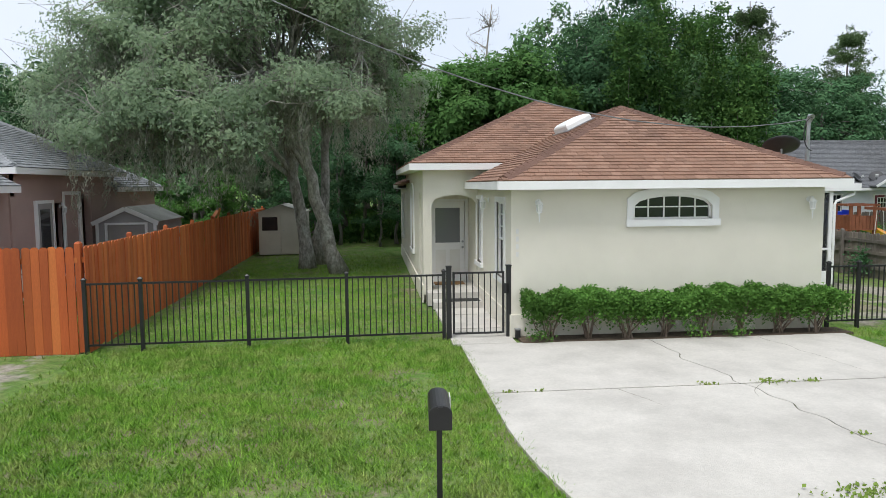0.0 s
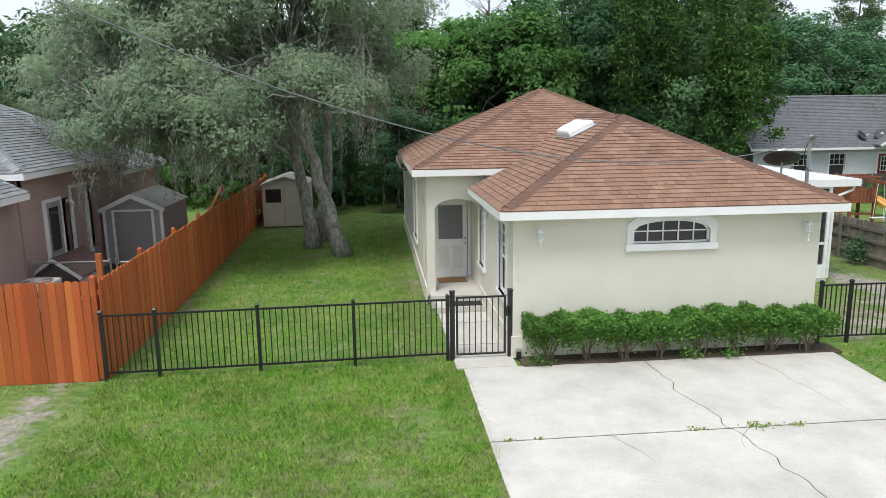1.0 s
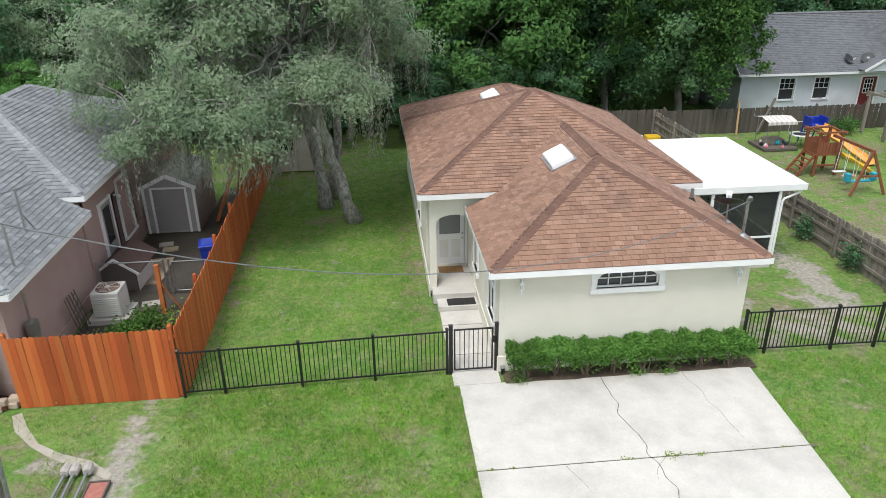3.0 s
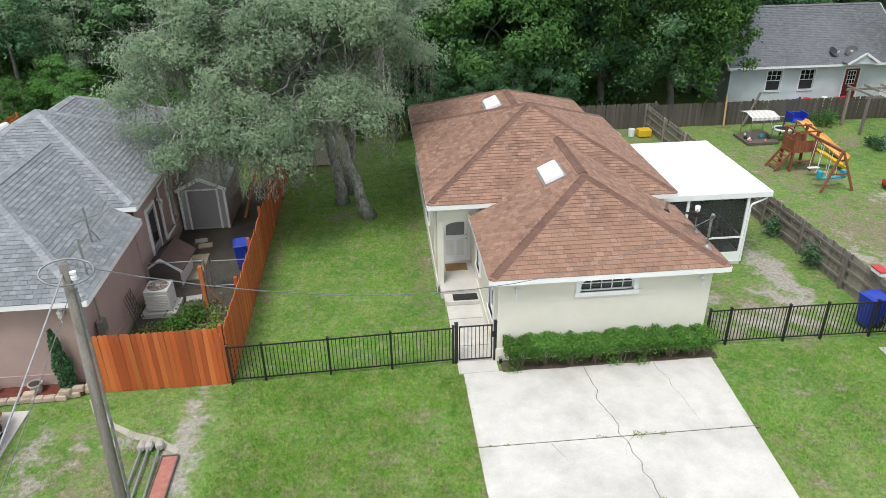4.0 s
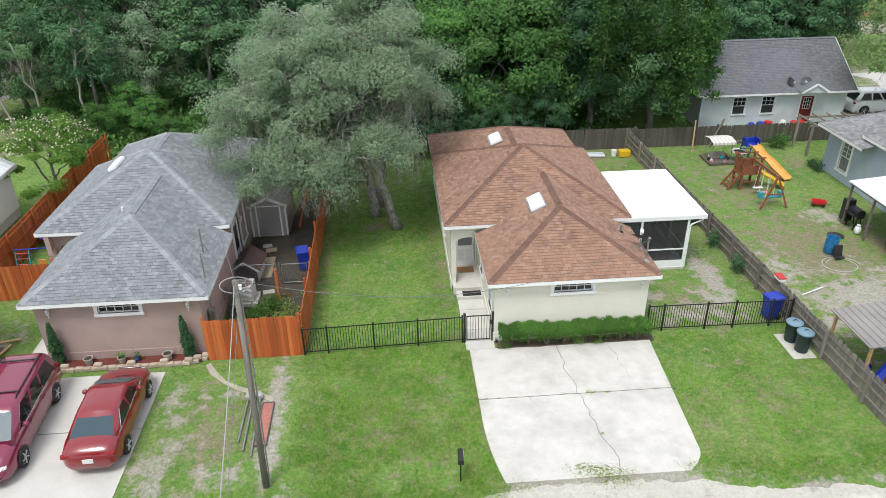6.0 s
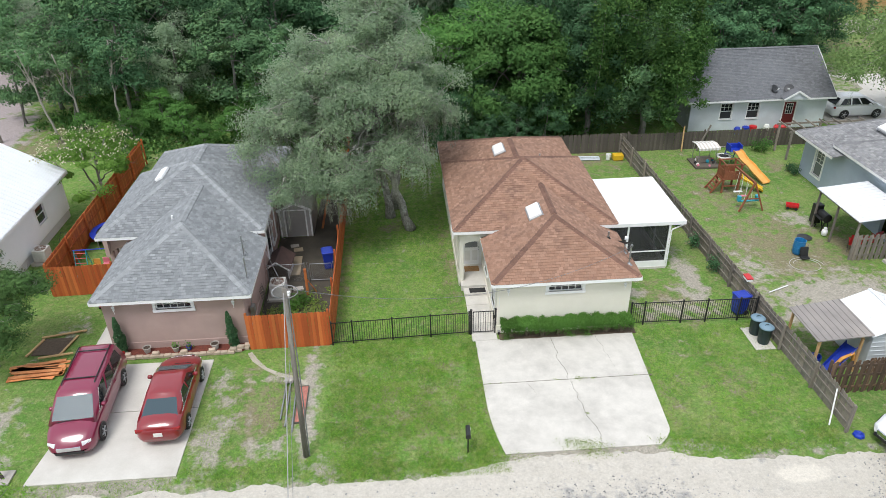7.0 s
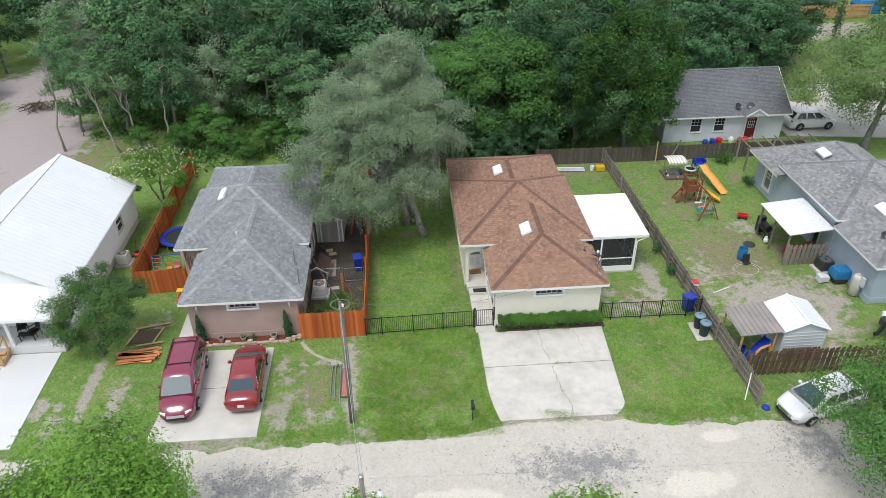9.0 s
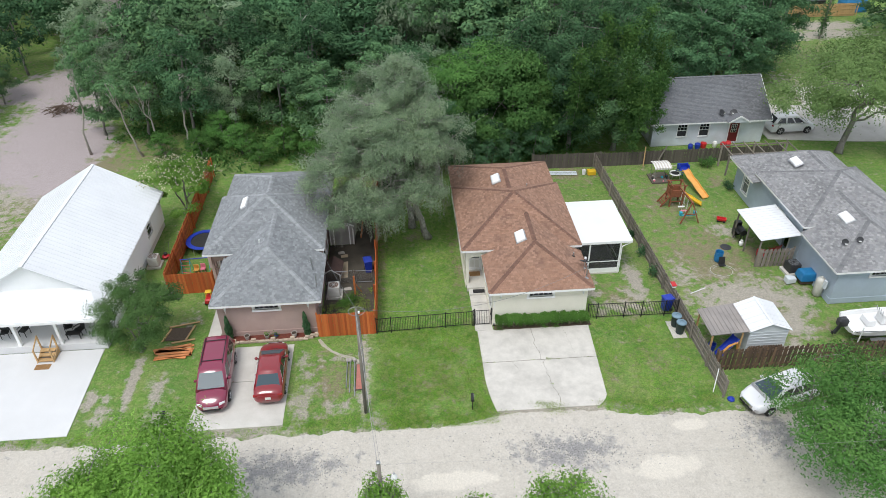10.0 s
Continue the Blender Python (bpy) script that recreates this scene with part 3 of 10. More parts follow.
def roof_courses(geo, pts, expo=0.143, tab=0.2, thick=0.022, seed=0, keep=None):
    """Shingles in courses over a convex roof plane whose first edge is the eave. Returns the pieces that keep() picks, as poses for single shingles."""
    rnd = random.Random(seed)
    pts = [Vector(p) for p in pts]
    u = (pts[1] - pts[0]).normalized()
    nrm = u.cross(pts[2] - pts[0]).normalized()
    if nrm.z < 0:
        nrm = -nrm
    v = nrm.cross(u)
    if v.z < 0:
        v = -v
    flat = [((p - pts[0]).dot(u), (p - pts[0]).dot(v)) for p in pts]
    top = max(b for a, b in flat)
    picked = []
    k = 0
    while k * expo < top - 0.03:
        v0, v1 = k * expo - (0.02 if k == 0 else 0), min((k + 1) * expo + 0.03, top)
        vm = min((k + 0.5) * expo, top - 0.02)
        xs = []
        for (a0, b0), (a1, b1) in zip(flat, flat[1:] + flat[:1]):
            if (b0 - vm) * (b1 - vm) < 0:
                xs.append(a0 + (a1 - a0) * (vm - b0) / (b1 - b0))
        if len(xs) >= 2:
            lo, hi = min(xs), max(xs)
            x = math.floor(lo / tab) * tab - (k % 2) * tab * 0.5 - rnd.random() * 0.02
            while x < hi:
                w = tab * rnd.uniform(0.96, 1.04)
                a, b = max(x, lo), min(x + w - 0.008, hi)
                if b - a > 0.03:
                    lift = thick * rnd.uniform(0.85, 1.15)
                    dv = rnd.uniform(-0.006, 0.004)
                    base = pts[0]
                    c = [base + u * xx + v * yy + nrm * hh for xx, yy, hh in ((a, v0 + dv, 0), (b, v0 + dv, 0), (b, v1, 0), (a, v1, 0), (a, v0 + dv, lift), (b, v0 + dv, lift), (b, v1, 0.003), (a, v1, 0.003))]
                    mid = (c[0] + c[2]) / 2
                    if keep and keep(mid) and b - a > 0.12 and len(picked) < 300:
                        m = Matrix((u, v, nrm)).transposed().to_4x4()
                        m.translation = base + u * ((a + b) / 2) + v * v0
                        picked.append((m, b - a))
                    else:
                        geo.add(c, [(4, 5, 6, 7), (0, 1, 5, 4), (0, 4, 7, 3), (1, 2, 6, 5)])
                x += w
        k += 1
    return picked


def ridge_caps(geo, p, q, w=0.15, seed=1):
    """Overlapping cap shingles along a hip or ridge from low p to high q."""
    p, q = Vector(p), Vector(q)
    d = (q - p).normalized()
    s = d.cross(Vector((0, 0, 1))).normalized()
    up = s.cross(d).normalized()
    n = int((q - p).length / 0.15)
    rnd = random.Random(seed)
    for i in range(1, n):
        a, b = p + d * (i * 0.15), p + d * (i * 0.15 + 0.19)
        ww = w * rnd.uniform(0.98, 1.02)
        rows = []
        for pt, h in ((a, 0.05), (b, 0.036)):
            rows += [pt - s * ww - up * 0.035, pt + up * h, pt + s * ww - up * 0.035, pt - s * ww - up * 0.075, pt + s * ww - up * 0.075]
        geo.add(rows, [(0, 1, 6, 5), (1, 2, 7, 6), (3, 1, 0), (3, 4, 2, 1), (0, 5, 8, 3), (2, 4, 9, 7)])


def roof_planes(house, planes, shingle, caps, cap_mat, seed, under, piece_mat=None, keep=None, tab=0.2):
    """The roof of a house: a deck, its shingles in courses, and the cap shingles of hips and ridges."""
    decks, courses, cap_geo = [], Geo(), Geo()
    picked = []
    for i, pts in enumerate(planes):
        q = [Vector(p) for p in pts]
        nrm = (q[1] - q[0]).cross(q[2] - q[0]).normalized()
        if nrm.z < 0:
            nrm = -nrm
        decks.append(Geo().prism([p - nrm * 0.055 for p in q], nrm * 0.05))
        picked += roof_courses(courses, pts, seed=seed + i, keep=keep, tab=tab)
    for i, (p, q) in enumerate(caps):
        ridge_caps(cap_geo, p, q, seed=seed + i)
    roof = part("roof", decks[0], under, house)
    for deck in decks[1:]:
        part("roof_panel", deck, under, roof)
    tagged(part("shingle_field", courses, shingle, roof), kind="stuff")
    if caps:
        tagged(part("ridge_cap", cap_geo, cap_mat, roof), kind="stuff")
    if picked:
        sizes = {}
        for m, w in picked:
            key = round(w / 0.02) * 0.02
            if key not in sizes:
                h = key / 2
                g = Geo().add([(-h, 0, 0), (h, 0, 0), (h, 0.172, 0), (-h, 0.172, 0), (-h, 0, 0.02), (h, 0, 0.02), (h, 0.172, 0.003), (-h, 0.172, 0.003)], [(4, 5, 6, 7), (0, 1, 5, 4), (0, 4, 7, 3), (1, 2, 6, 5), (0, 3, 2, 1), (2, 3, 7, 6)])
                sizes[key] = mesh_of("shingle", g, piece_mat)
            ob = new("shingle", sizes[key])
            ob.parent = roof
            ob.matrix_basis = m
    return roof


def pane_window(house, origin, d, w, h, arch=0.0, trim=0.12, cols=2, rows=3, split=True, name="window", glass_top=None, glass_low=None, deep=0.07):
    """A window set in a wall: origin is the lower left of the opening seen from outside, d the way to its right."""
    o, d = Vector(origin), Vector((*d, 0)).normalized()
    out = Vector((d.y, -d.x, 0))
    up = Vector((0, 0, 1))
    pt = lambda u, v, n: o + d * u + up * v + out * n
    frame_geo, mun = Geo(), Geo()

    def head(u, rise, base):
        return base - rise + rise * math.sqrt(max(0.0, 1 - (2 * u / w - 1) ** 2)) if rise else base

    # trim round the opening, standing proud of the wall
    side_top = h - arch
    steps = 12 if arch else 1
    inner, outer = [(0, 0), (w, 0)], [(-trim, 0.004 - trim), (w + trim, 0.004 - trim)]
    for i in range(steps + 1):
        a = w * (1 - i / steps)
        inner.append((a, head(a, arch, h)))
        outer.append((w + trim - (w + 2 * trim) * i / steps, head(a, arch, h) + trim))
    n = len(inner)
    for row, off in ((outer, -0.02), (outer, 0.035), (inner, 0.035), (inner, -0.02)):
        frame_geo.v += [tuple(pt(u, v, off)) for u, v in row]
    frame_geo.f = [(k * n + i, k * n + (i + 1) % n, (k + 1) % 4 * n + (i + 1) % n, (k + 1) % 4 * n + i) for k in range(4) for i in range(n)]
    win = part(name, frame_geo, WHITE, house)
    part("window_sill", Geo().prism([pt(-trim - 0.02, -trim, -0.02), pt(w + trim + 0.02, -trim, -0.02), pt(w + trim + 0.02, 0, -0.02), pt(-trim - 0.02, 0, -0.02)], out * 0.085), WHITE, win)
    # sash, glazing bars and panes
    b = 0.035
    for u0, u1, v0, v1 in ((0, b, 0, side_top), (w - b, w, 0, side_top), (0, w, 0, b)) + (((0, w, h - b, h),) if not arch else ()) + (((0, w, h * 0.5 - b / 2, h * 0.5 + b / 2),) if split else ()):
        mun.prism([pt(u0, v0, -deep), pt(u1, v0, -deep), pt(u1, v1, -deep), pt(u0, v1, -deep)], out * 0.04)
    v_from = h * 0.5 if split else 0.0
    for i in range(1, cols):
        u = w * i / cols
        mun.prism([pt(u - 0.011, v_from, -deep), pt(u + 0.011, v_from, -deep), pt(u + 0.011, head(u, arch, h), -deep), pt(u - 0.011, head(u, arch, h), -deep)], out * 0.025)
    for j in range(1, rows):
        v = v_from + (h - v_from) * j / rows
        mun.prism([pt(0, v - 0.011, -deep), pt(w, v - 0.011, -deep), pt(w, v + 0.011, -deep), pt(0, v + 0.011, -deep)], out * 0.025)
    if arch:
        for i in range(12):
            a, c = w * i / 12, w * (i + 1) / 12
            mun.prism([pt(a, head(a, arch, h) - b, -deep), pt(c, head(c, arch, h) - b, -deep), pt(c, head(c, arch, h), -deep), pt(a, head(a, arch, h), -deep)], out * 0.04)
    part("window_frame", mun, WHITE, win)
    spans = ((0, h * 0.5, glass_low or GLASS), (h * 0.5, h, glass_top or GLASS)) if split else ((0, h, glass_top or GLASS),)
    for v0, v1, gm in spans:
        part("pane", Geo().prism([pt(0, v0, -deep - 0.012), pt(w, v0, -deep - 0.012), pt(w, v1, -deep - 0.012), pt(0, v1, -deep - 0.012)], out * 0.006), gm, win)
    return win


def skylight(house, c, along, across, size=(1.15, 0.5)):
    """A white box vent lying on a roof slope."""
    a, b = Vector(along).normalized(), Vector(across).normalized()
    n = a.cross(b).normalized()
    if n.z < 0:
        n = -n
    c = Vector(c)
    g = Geo()
    l, w = size[0] / 2, size[1] / 2
    g.obox(c + n * 0.06, a * l, b * w, n * 0.06)
    rings = [[c + n * h + a * (l - k) * i + b * (w - k) * j for i, j in ((-1, -1), (1, -1), (1, 1), (-1, 1))] for k, h in ((0.0, 0.12), (0.02, 0.16), (0.1, 0.2))]
    g.loft(rings)
    box = part("skylight", g, WHITE, house, "white domed skylight")
    part("flashing", Geo().obox(c + n * 0.02, a * (l + 0.06), b * (w + 0.06), n * 0.012), GALV, box)


GALV = mk("galvanised_metal", (0.42, 0.43, 0.44), (0.34, 0.35, 0.36), 4, 0.4, 60, 0.15, 0.05, 60, metal=0.8)


def eave_boards(house, pts, top, closed_soffit, inner):
    """White fascia along the eave line pts at height top, with a soffit back to the wall."""
    for (x0, y0), (x1, y1) in zip(pts, pts[1:]):
        part("fascia", Geo().bar((x0, y0, top - 0.09), (x1, y1, top - 0.09), 0.035, 0.15), WHITE, house)
    part("soffit", Geo().prism([(x, y, top - 0.16) for x, y in inner], (0, 0, 0.02)), WHITE, house)


def hip_house(name, ox, oy, mirror, wallmat, shingle, cap_mat, label, seed, piece=None, front_light=True, side_openings=True, front=16.12, peak=(20.32, 5.2), gable=(5.5, 15.2, 1.6, 8.8), rear=(25.0, 4.45, 8.82, 28.75)):
    """A stucco bungalow: a garage wing with a hipped roof in front, a higher pyramid over the middle and a lower hipped rear wing.
    front: the middle eave's y; peak: y and z of the pyramid; gable: the garage ridge's x, its front y, rise and the eave's end; rear: ridge end y and z, eave x and y."""
    f = (lambda x: 9.75 - x + ox) if mirror else (lambda x: x + ox)
    P = lambda x, y, z: (f(x), y + oy, z)
    h = thing(name, (f(4.9), 20 + oy, 0), label, "house")
    W = Geo()

    def w2(p, q, z0, z1, holes=()):
        a, b = (f(p[0]), p[1] + oy), (f(q[0]), q[1] + oy)
        if mirror:
            length = math.hypot(p[0] - q[0], p[1] - q[1])
            wall(W, b, a, z0, z1, 0.2, [(length - u1, length - u0, v0, v1, r) for u0, u1, v0, v1, r in holes])
        else:
            wall(W, a, b, z0, z1, 0.2, holes)

    G0, G1, M0, M1, R1 = 12.45, front + 0.33, front + 0.33, 24.2, rear[3] - 0.25
    # garage wing
    w2((2.5, G0), (8.5, G0), 0, 2.74, [(2.28, 3.78, 2.13, 2.58, 0.2)])
    w2((8.5, G0 + 0.2), (8.5, G1), 0, 2.74)
    w2((2.5, 18.0), (2.5, G0 + 0.2), 0, 2.74, [(1.5, 2.22, 1.0, 2.45, 0), (4.12, 4.9, 1.0, 2.45, 0)])
    # middle: porch corner with its arches, then the side walls
    w2((1.2, M0), (2.5, M0), 0.2, 3.15, [(0.2, 1.28, 0.2, 2.55, 0.22)])
    w2((1.2, M1), (1.2, M0 + 0.2), 0, 3.15, [(3.1, 4.3, 0.95, 2.75, 0.35), (6.35, 7.2, 0.3, 2.62, 0.4)])
    w2((8.55, M0), (8.55, M1), 0, 3.15, [(1.2, 2.1, 0.1, 2.1, 0), (3.2, 4.2, 0.9, 2.3, 0)] if side_openings else [(2.1, 2.95, 0.35, 2.4, 0), (3.8, 4.8, 0.7, 2.6, 0)])
    w2((2.5, M0 + 0.01), (8.55, M0 + 0.01), 2.6, 3.15)
    w2((1.4, 18.0), (2.5, 18.0), 0.2, 2.75, [(0.1, 1.0, 0.3, 2.36, 0)])
    # rear wing
    w2((1.2, R1), (1.2, M1), 0, 2.7, [(1.6, 2.5, 0.95, 2.4, 0)])
    w2((8.55, M1), (8.55, R1), 0, 2.7, [(1.2, 2.1, 0.6, 2.25, 0)] if mirror else [])
    if mirror:
        pane_window(h, P(8.55, 26.3, 0.6), (0, -1), 0.9, 1.65, 0, 0.12, 2, 3, True, glass_top=CURTAIN_GLASS, glass_low=CURTAIN_GLASS)
    w2((8.35, R1 - 0.2), (1.4, R1 - 0.2), 0, 2.7)
    W.box(*sorted((f(1.4), f(2.5))), M0 + oy + 0.2, 18.2 + oy, 2.62, 2.7)
    part("wall", W, wallmat, h)
    for x0, x1, y0, y1 in ((2.47, 8.53, G0 - 0.03, G0), (2.47, 2.5, G0, 16.4), (1.17, 1.2, M0, R1), (8.5, 8.53, G0, M0)):
        part("plinth", Geo().box(*sorted((f(x0), f(x1))), y0 + oy, y1 + oy, 0, 0.42), wallmat, h)
    # porch floor and step
    xa, xb = sorted((f(1.25), f(2.5)))
    part("porch_floor", Geo().box(xa, xb, 16.0 + oy, 18.0 + oy, 0, 0.3), CONCRETE, h)
    part("porch_step", Geo().box(xa + 0.1, xb, 15.5 + oy, 16.0 + oy, 0, 0.16), CONCRETE, h)
    # roofs
    g, m, r = 2.86, 3.3, 2.82
    gx0, gy0, gx1 = 2.2, 12.08, gable[3]
    mx0, mx1, my0, my1 = 0.88, 8.87, front, 24.45
    ra, rz, rx1, ry1 = rear
    ga, mz = (gable[0], gable[1], g + gable[2]), (4.87, peak[0], peak[1])
    slope_l, slope_r, slope_m = gable[2] / (gable[0] - gx0), gable[2] / (gx1 - gable[0]), (peak[1] - m) / (peak[0] - my0)
    gb = (gable[0], my0 + (g + gable[2] - m) / slope_m, g + gable[2])
    valley_l, valley_r = (gx0 + (m - g) / slope_l, my0, m), (gx1 - (m - g) / slope_r, my0, m)
    pl = [
        [P(gx0, gy0, g), P(gx1, gy0, g), P(*ga)],
        [P(gx0, my0, g), P(gx0, gy0, g), P(*ga), P(*gb), P(*valley_l)],
        [P(gx1, gy0, g), P(gx1, my0, g), P(*valley_r), P(*gb), P(*ga)],
        [P(mx0, my0, m), P(mx1, my0, m), P(*mz)],
        [P(mx0, my1, m), P(mx0, my0, m), P(*mz)],
        [P(mx1, my0, m), P(mx1, my1, m), P(*mz)],
        [P(mx1, my1, m), P(mx0, my1, m), P(*mz)],
        [P(mx0 + 0.05, ry1, r), P(mx0 + 0.05, 22.0, r), P(4.87, 21.5, rz), P(4.87, ra, rz)],
        [P(rx1, 23.6, r), P(rx1, ry1, r), P(4.87, ra, rz), P(4.87, 21.5, rz)],
        [P(rx1, ry1, r), P(mx0 + 0.05, ry1, r), P(4.87, ra, rz)]]
    caps = [(P(gx0, gy0, g), P(*ga)), (P(gx1, gy0, g), P(*ga)), (P(*ga), P(*gb)), (P(mx0, my0, m), P(*mz)), (P(mx1, my0, m), P(*mz)), (P(mx0, my1, m), P(*mz)), (P(mx1, my1, m), P(*mz)),
            (P(4.87, ra, rz), P(4.87, 21.6, rz)), (P(mx0 + 0.05, ry1, r), P(4.87, ra, rz)), (P(rx1, ry1, r), P(4.87, ra, rz))]
    keep = (lambda p: p.y < gy0 + 1.35 + oy) if piece else None
    roof_planes(h, pl, shingle, caps, cap_mat, seed, cap_mat, piece, keep)
    F = lambda pts: [(f(x), y + oy) for x, y in pts]
    eave_boards(h, F([(gx0, my0 + 0.3), (gx0, gy0), (gx1, gy0), (gx1, my0)]), g, True, F([(gx0, gy0), (gx1, gy0), (gx1, my0), (8.5, my0), (8.5, 12.4), (2.5, 12.4), (2.5, my0 + 0.3), (gx0, my0 + 0.3)]))
    eave_boards(h, F([(mx0, my1), (mx0, my0), (mx1, my0), (mx1, my1), (mx0, my1)]), m, True, F([(mx0, my0), (mx1, my0), (mx1, my1), (mx0, my1)]))
    eave_boards(h, F([(mx0 + 0.05, 24.6), (mx0 + 0.05, ry1), (rx1, ry1), (rx1, 23.7)]), r, True, F([(mx0 + 0.05, 24.3), (rx1, 24.3), (rx1, ry1), (mx0 + 0.05, ry1)]))
    # skylights on the slopes that face the side of the porch
    rear_slope, side_slope = (rz - r) / 3.94, (peak[1] - m) / 3.99
    if front_light:
        x = 4.75 if not mirror else 6.45
        skylight(h, P(x, 16.25, g + (slope_l * (x - gx0) if not mirror else slope_r * (gx1 - x)) + 0.01), (1, 0, slope_l if not mirror else slope_r), (0, 1, 0), (0.62, 1.1))
    if side_openings:
        x = 4.12 if not mirror else 6.2
        skylight(h, P(x, 23.85, r + rear_slope * (x - 0.93 if not mirror else rx1 - x) + 0.02), (1, 0, rear_slope), (0, 1, 0), (0.6, 1.1))
    else:
        skylight(h, P(3.25, 21.2, m + side_slope * 2.37 + 0.01), (1, 0, side_slope), (0, 1, 0), (0.42, 1.25))
    # windows
    if not mirror:
        pane_window(h, P(2.5 + 2.28, G0, 2.13), (1, 0), 1.5, 0.45, 0.2, 0.13, 5, 2, False)
    else:
        pane_window(h, P(2.5 + 3.78, G0, 2.13), (1, 0), 1.5, 0.45, 0.2, 0.13, 5, 2, False)
    side = (0, -1) if not mirror else (0, 1)
    for x, y0, y1, z0, z1, arch in ((2.5, 15.78, 16.5, 1.0, 2.45, 0), (2.5, 13.1, 13.88, 1.0, 2.45, 0), (1.2, 19.9, 21.1, 0.95, 2.75, 0.35), (1.2, 26.0, 26.9, 0.95, 2.4, 0)):
        pane_window(h, P(x, y1 if not mirror else y0, z0), side, y1 - y0, z1 - z0, arch, 0.1, 2, 3, True, glass_top=CURTAIN_GLASS, glass_low=SCREEN)
    other = (0, 1) if not mirror else (0, -1)
    if side_openings:
        xd = sorted((f(8.4), f(8.45)))
        part("side_door", Geo().box(*xd, 17.65 + oy, 18.55 + oy, 0.1, 2.1), OFFWHITE, h)
        pane_window(h, P(8.55, 19.65 if not mirror else 20.65, 0.9), other, 1.0, 1.4, 0, 0.12, 2, 3, True, glass_top=CURTAIN_GLASS, glass_low=GLASS)
    # entry door
    x0 = min(f(1.5), f(2.4))
    y = 18.0 + oy
    fr = Geo()
    fr.box(x0 - 0.07, x0, y - 0.02, y + 0.08, 0.3, 2.43).box(x0 + 0.9, x0 + 0.97, y - 0.02, y + 0.08, 0.3, 2.43).box(x0, x0 + 0.9, y - 0.02, y + 0.08, 2.36, 2.43)
    part("door_frame", fr, WHITE, h)
    lf = Geo()
    lf.box(x0 + 0.01, x0 + 0.13, y + 0.02, y + 0.06, 0.3, 2.35).box(x0 + 0.77, x0 + 0.89, y + 0.02, y + 0.06, 0.3, 2.35).box(x0 + 0.13, x0 + 0.77, y + 0.02, y + 0.06, 2.2, 2.35)
    lf.box(x0 + 0.13, x0 + 0.77, y + 0.02, y + 0.06, 1.12, 1.3).box(x0 + 0.13, x0 + 0.77, y + 0.02, y + 0.06, 0.3, 0.5).box(x0 + 0.4, x0 + 0.5, y + 0.02, y + 0.06, 0.5, 1.12)
    door = part("door", lf, WHITE, h, "white half-glazed front door")
    part("pane", Geo().box(x0 + 0.13, x0 + 0.77, y + 0.035, y + 0.045, 1.3, 2.2), CURTAIN_GLASS, door)
    for k in (0.13, 0.5):
        part("panel", Geo().box(x0 + k, x0 + k + 0.27, y + 0.035, y + 0.05, 0.5, 1.12), OFFWHITE, door)
    for z in (1.18, 1.33):
        part("knob", Geo().lathe((0, 0, 0), [(0.012, 0), (0.012, 0.03), (0.03, 0.045), (0.03, 0.065), (0.01, 0.075)], 10).moved(Matrix.Translation((x0 + 0.83, y + 0.02, z)) @ pose(0, 0, 0, 90)), GALV, door)
    return h


hip_house("house", 0, 0, False, CREAM, RED_SHINGLE, RED_CAP, "cream stucco bungalow with a red-brown shingle roof", 11, RED_SHINGLE_PIECE)
hip_house("house", -17.05, 0.25, False, PINK, GREY_SHINGLE, GREY_CAP, "pinkish stucco bungalow with a grey shingle roof", 31, None, False, False, front=17.0, peak=(20.95, 5.4), gable=(5.57, 15.45, 1.84, 8.95), rear=(24.1, 5.05, 8.82, 28.75))
hip_house("house", 23.5, 0.15, True, BLUE, WORN_SHINGLE, WORN_CAP, "pale blue stucco bungalow with a worn grey shingle roof", 51, front=16.7, peak=(20.6, 5.3), gable=(5.57, 15.3, 1.7, 8.95), rear=(24.9, 4.7, 9.25, 28.0))


# ---- fences ----
def share(parent, name, me, m):
    """One more piece on a shared mesh."""
    ob = new(name, me)
    ob.parent = parent
    if parent.type == "EMPTY":
        ob.matrix_parent_inverse = parent.matrix_basis.inverted()
    ob.matrix_basis = m
    return ob


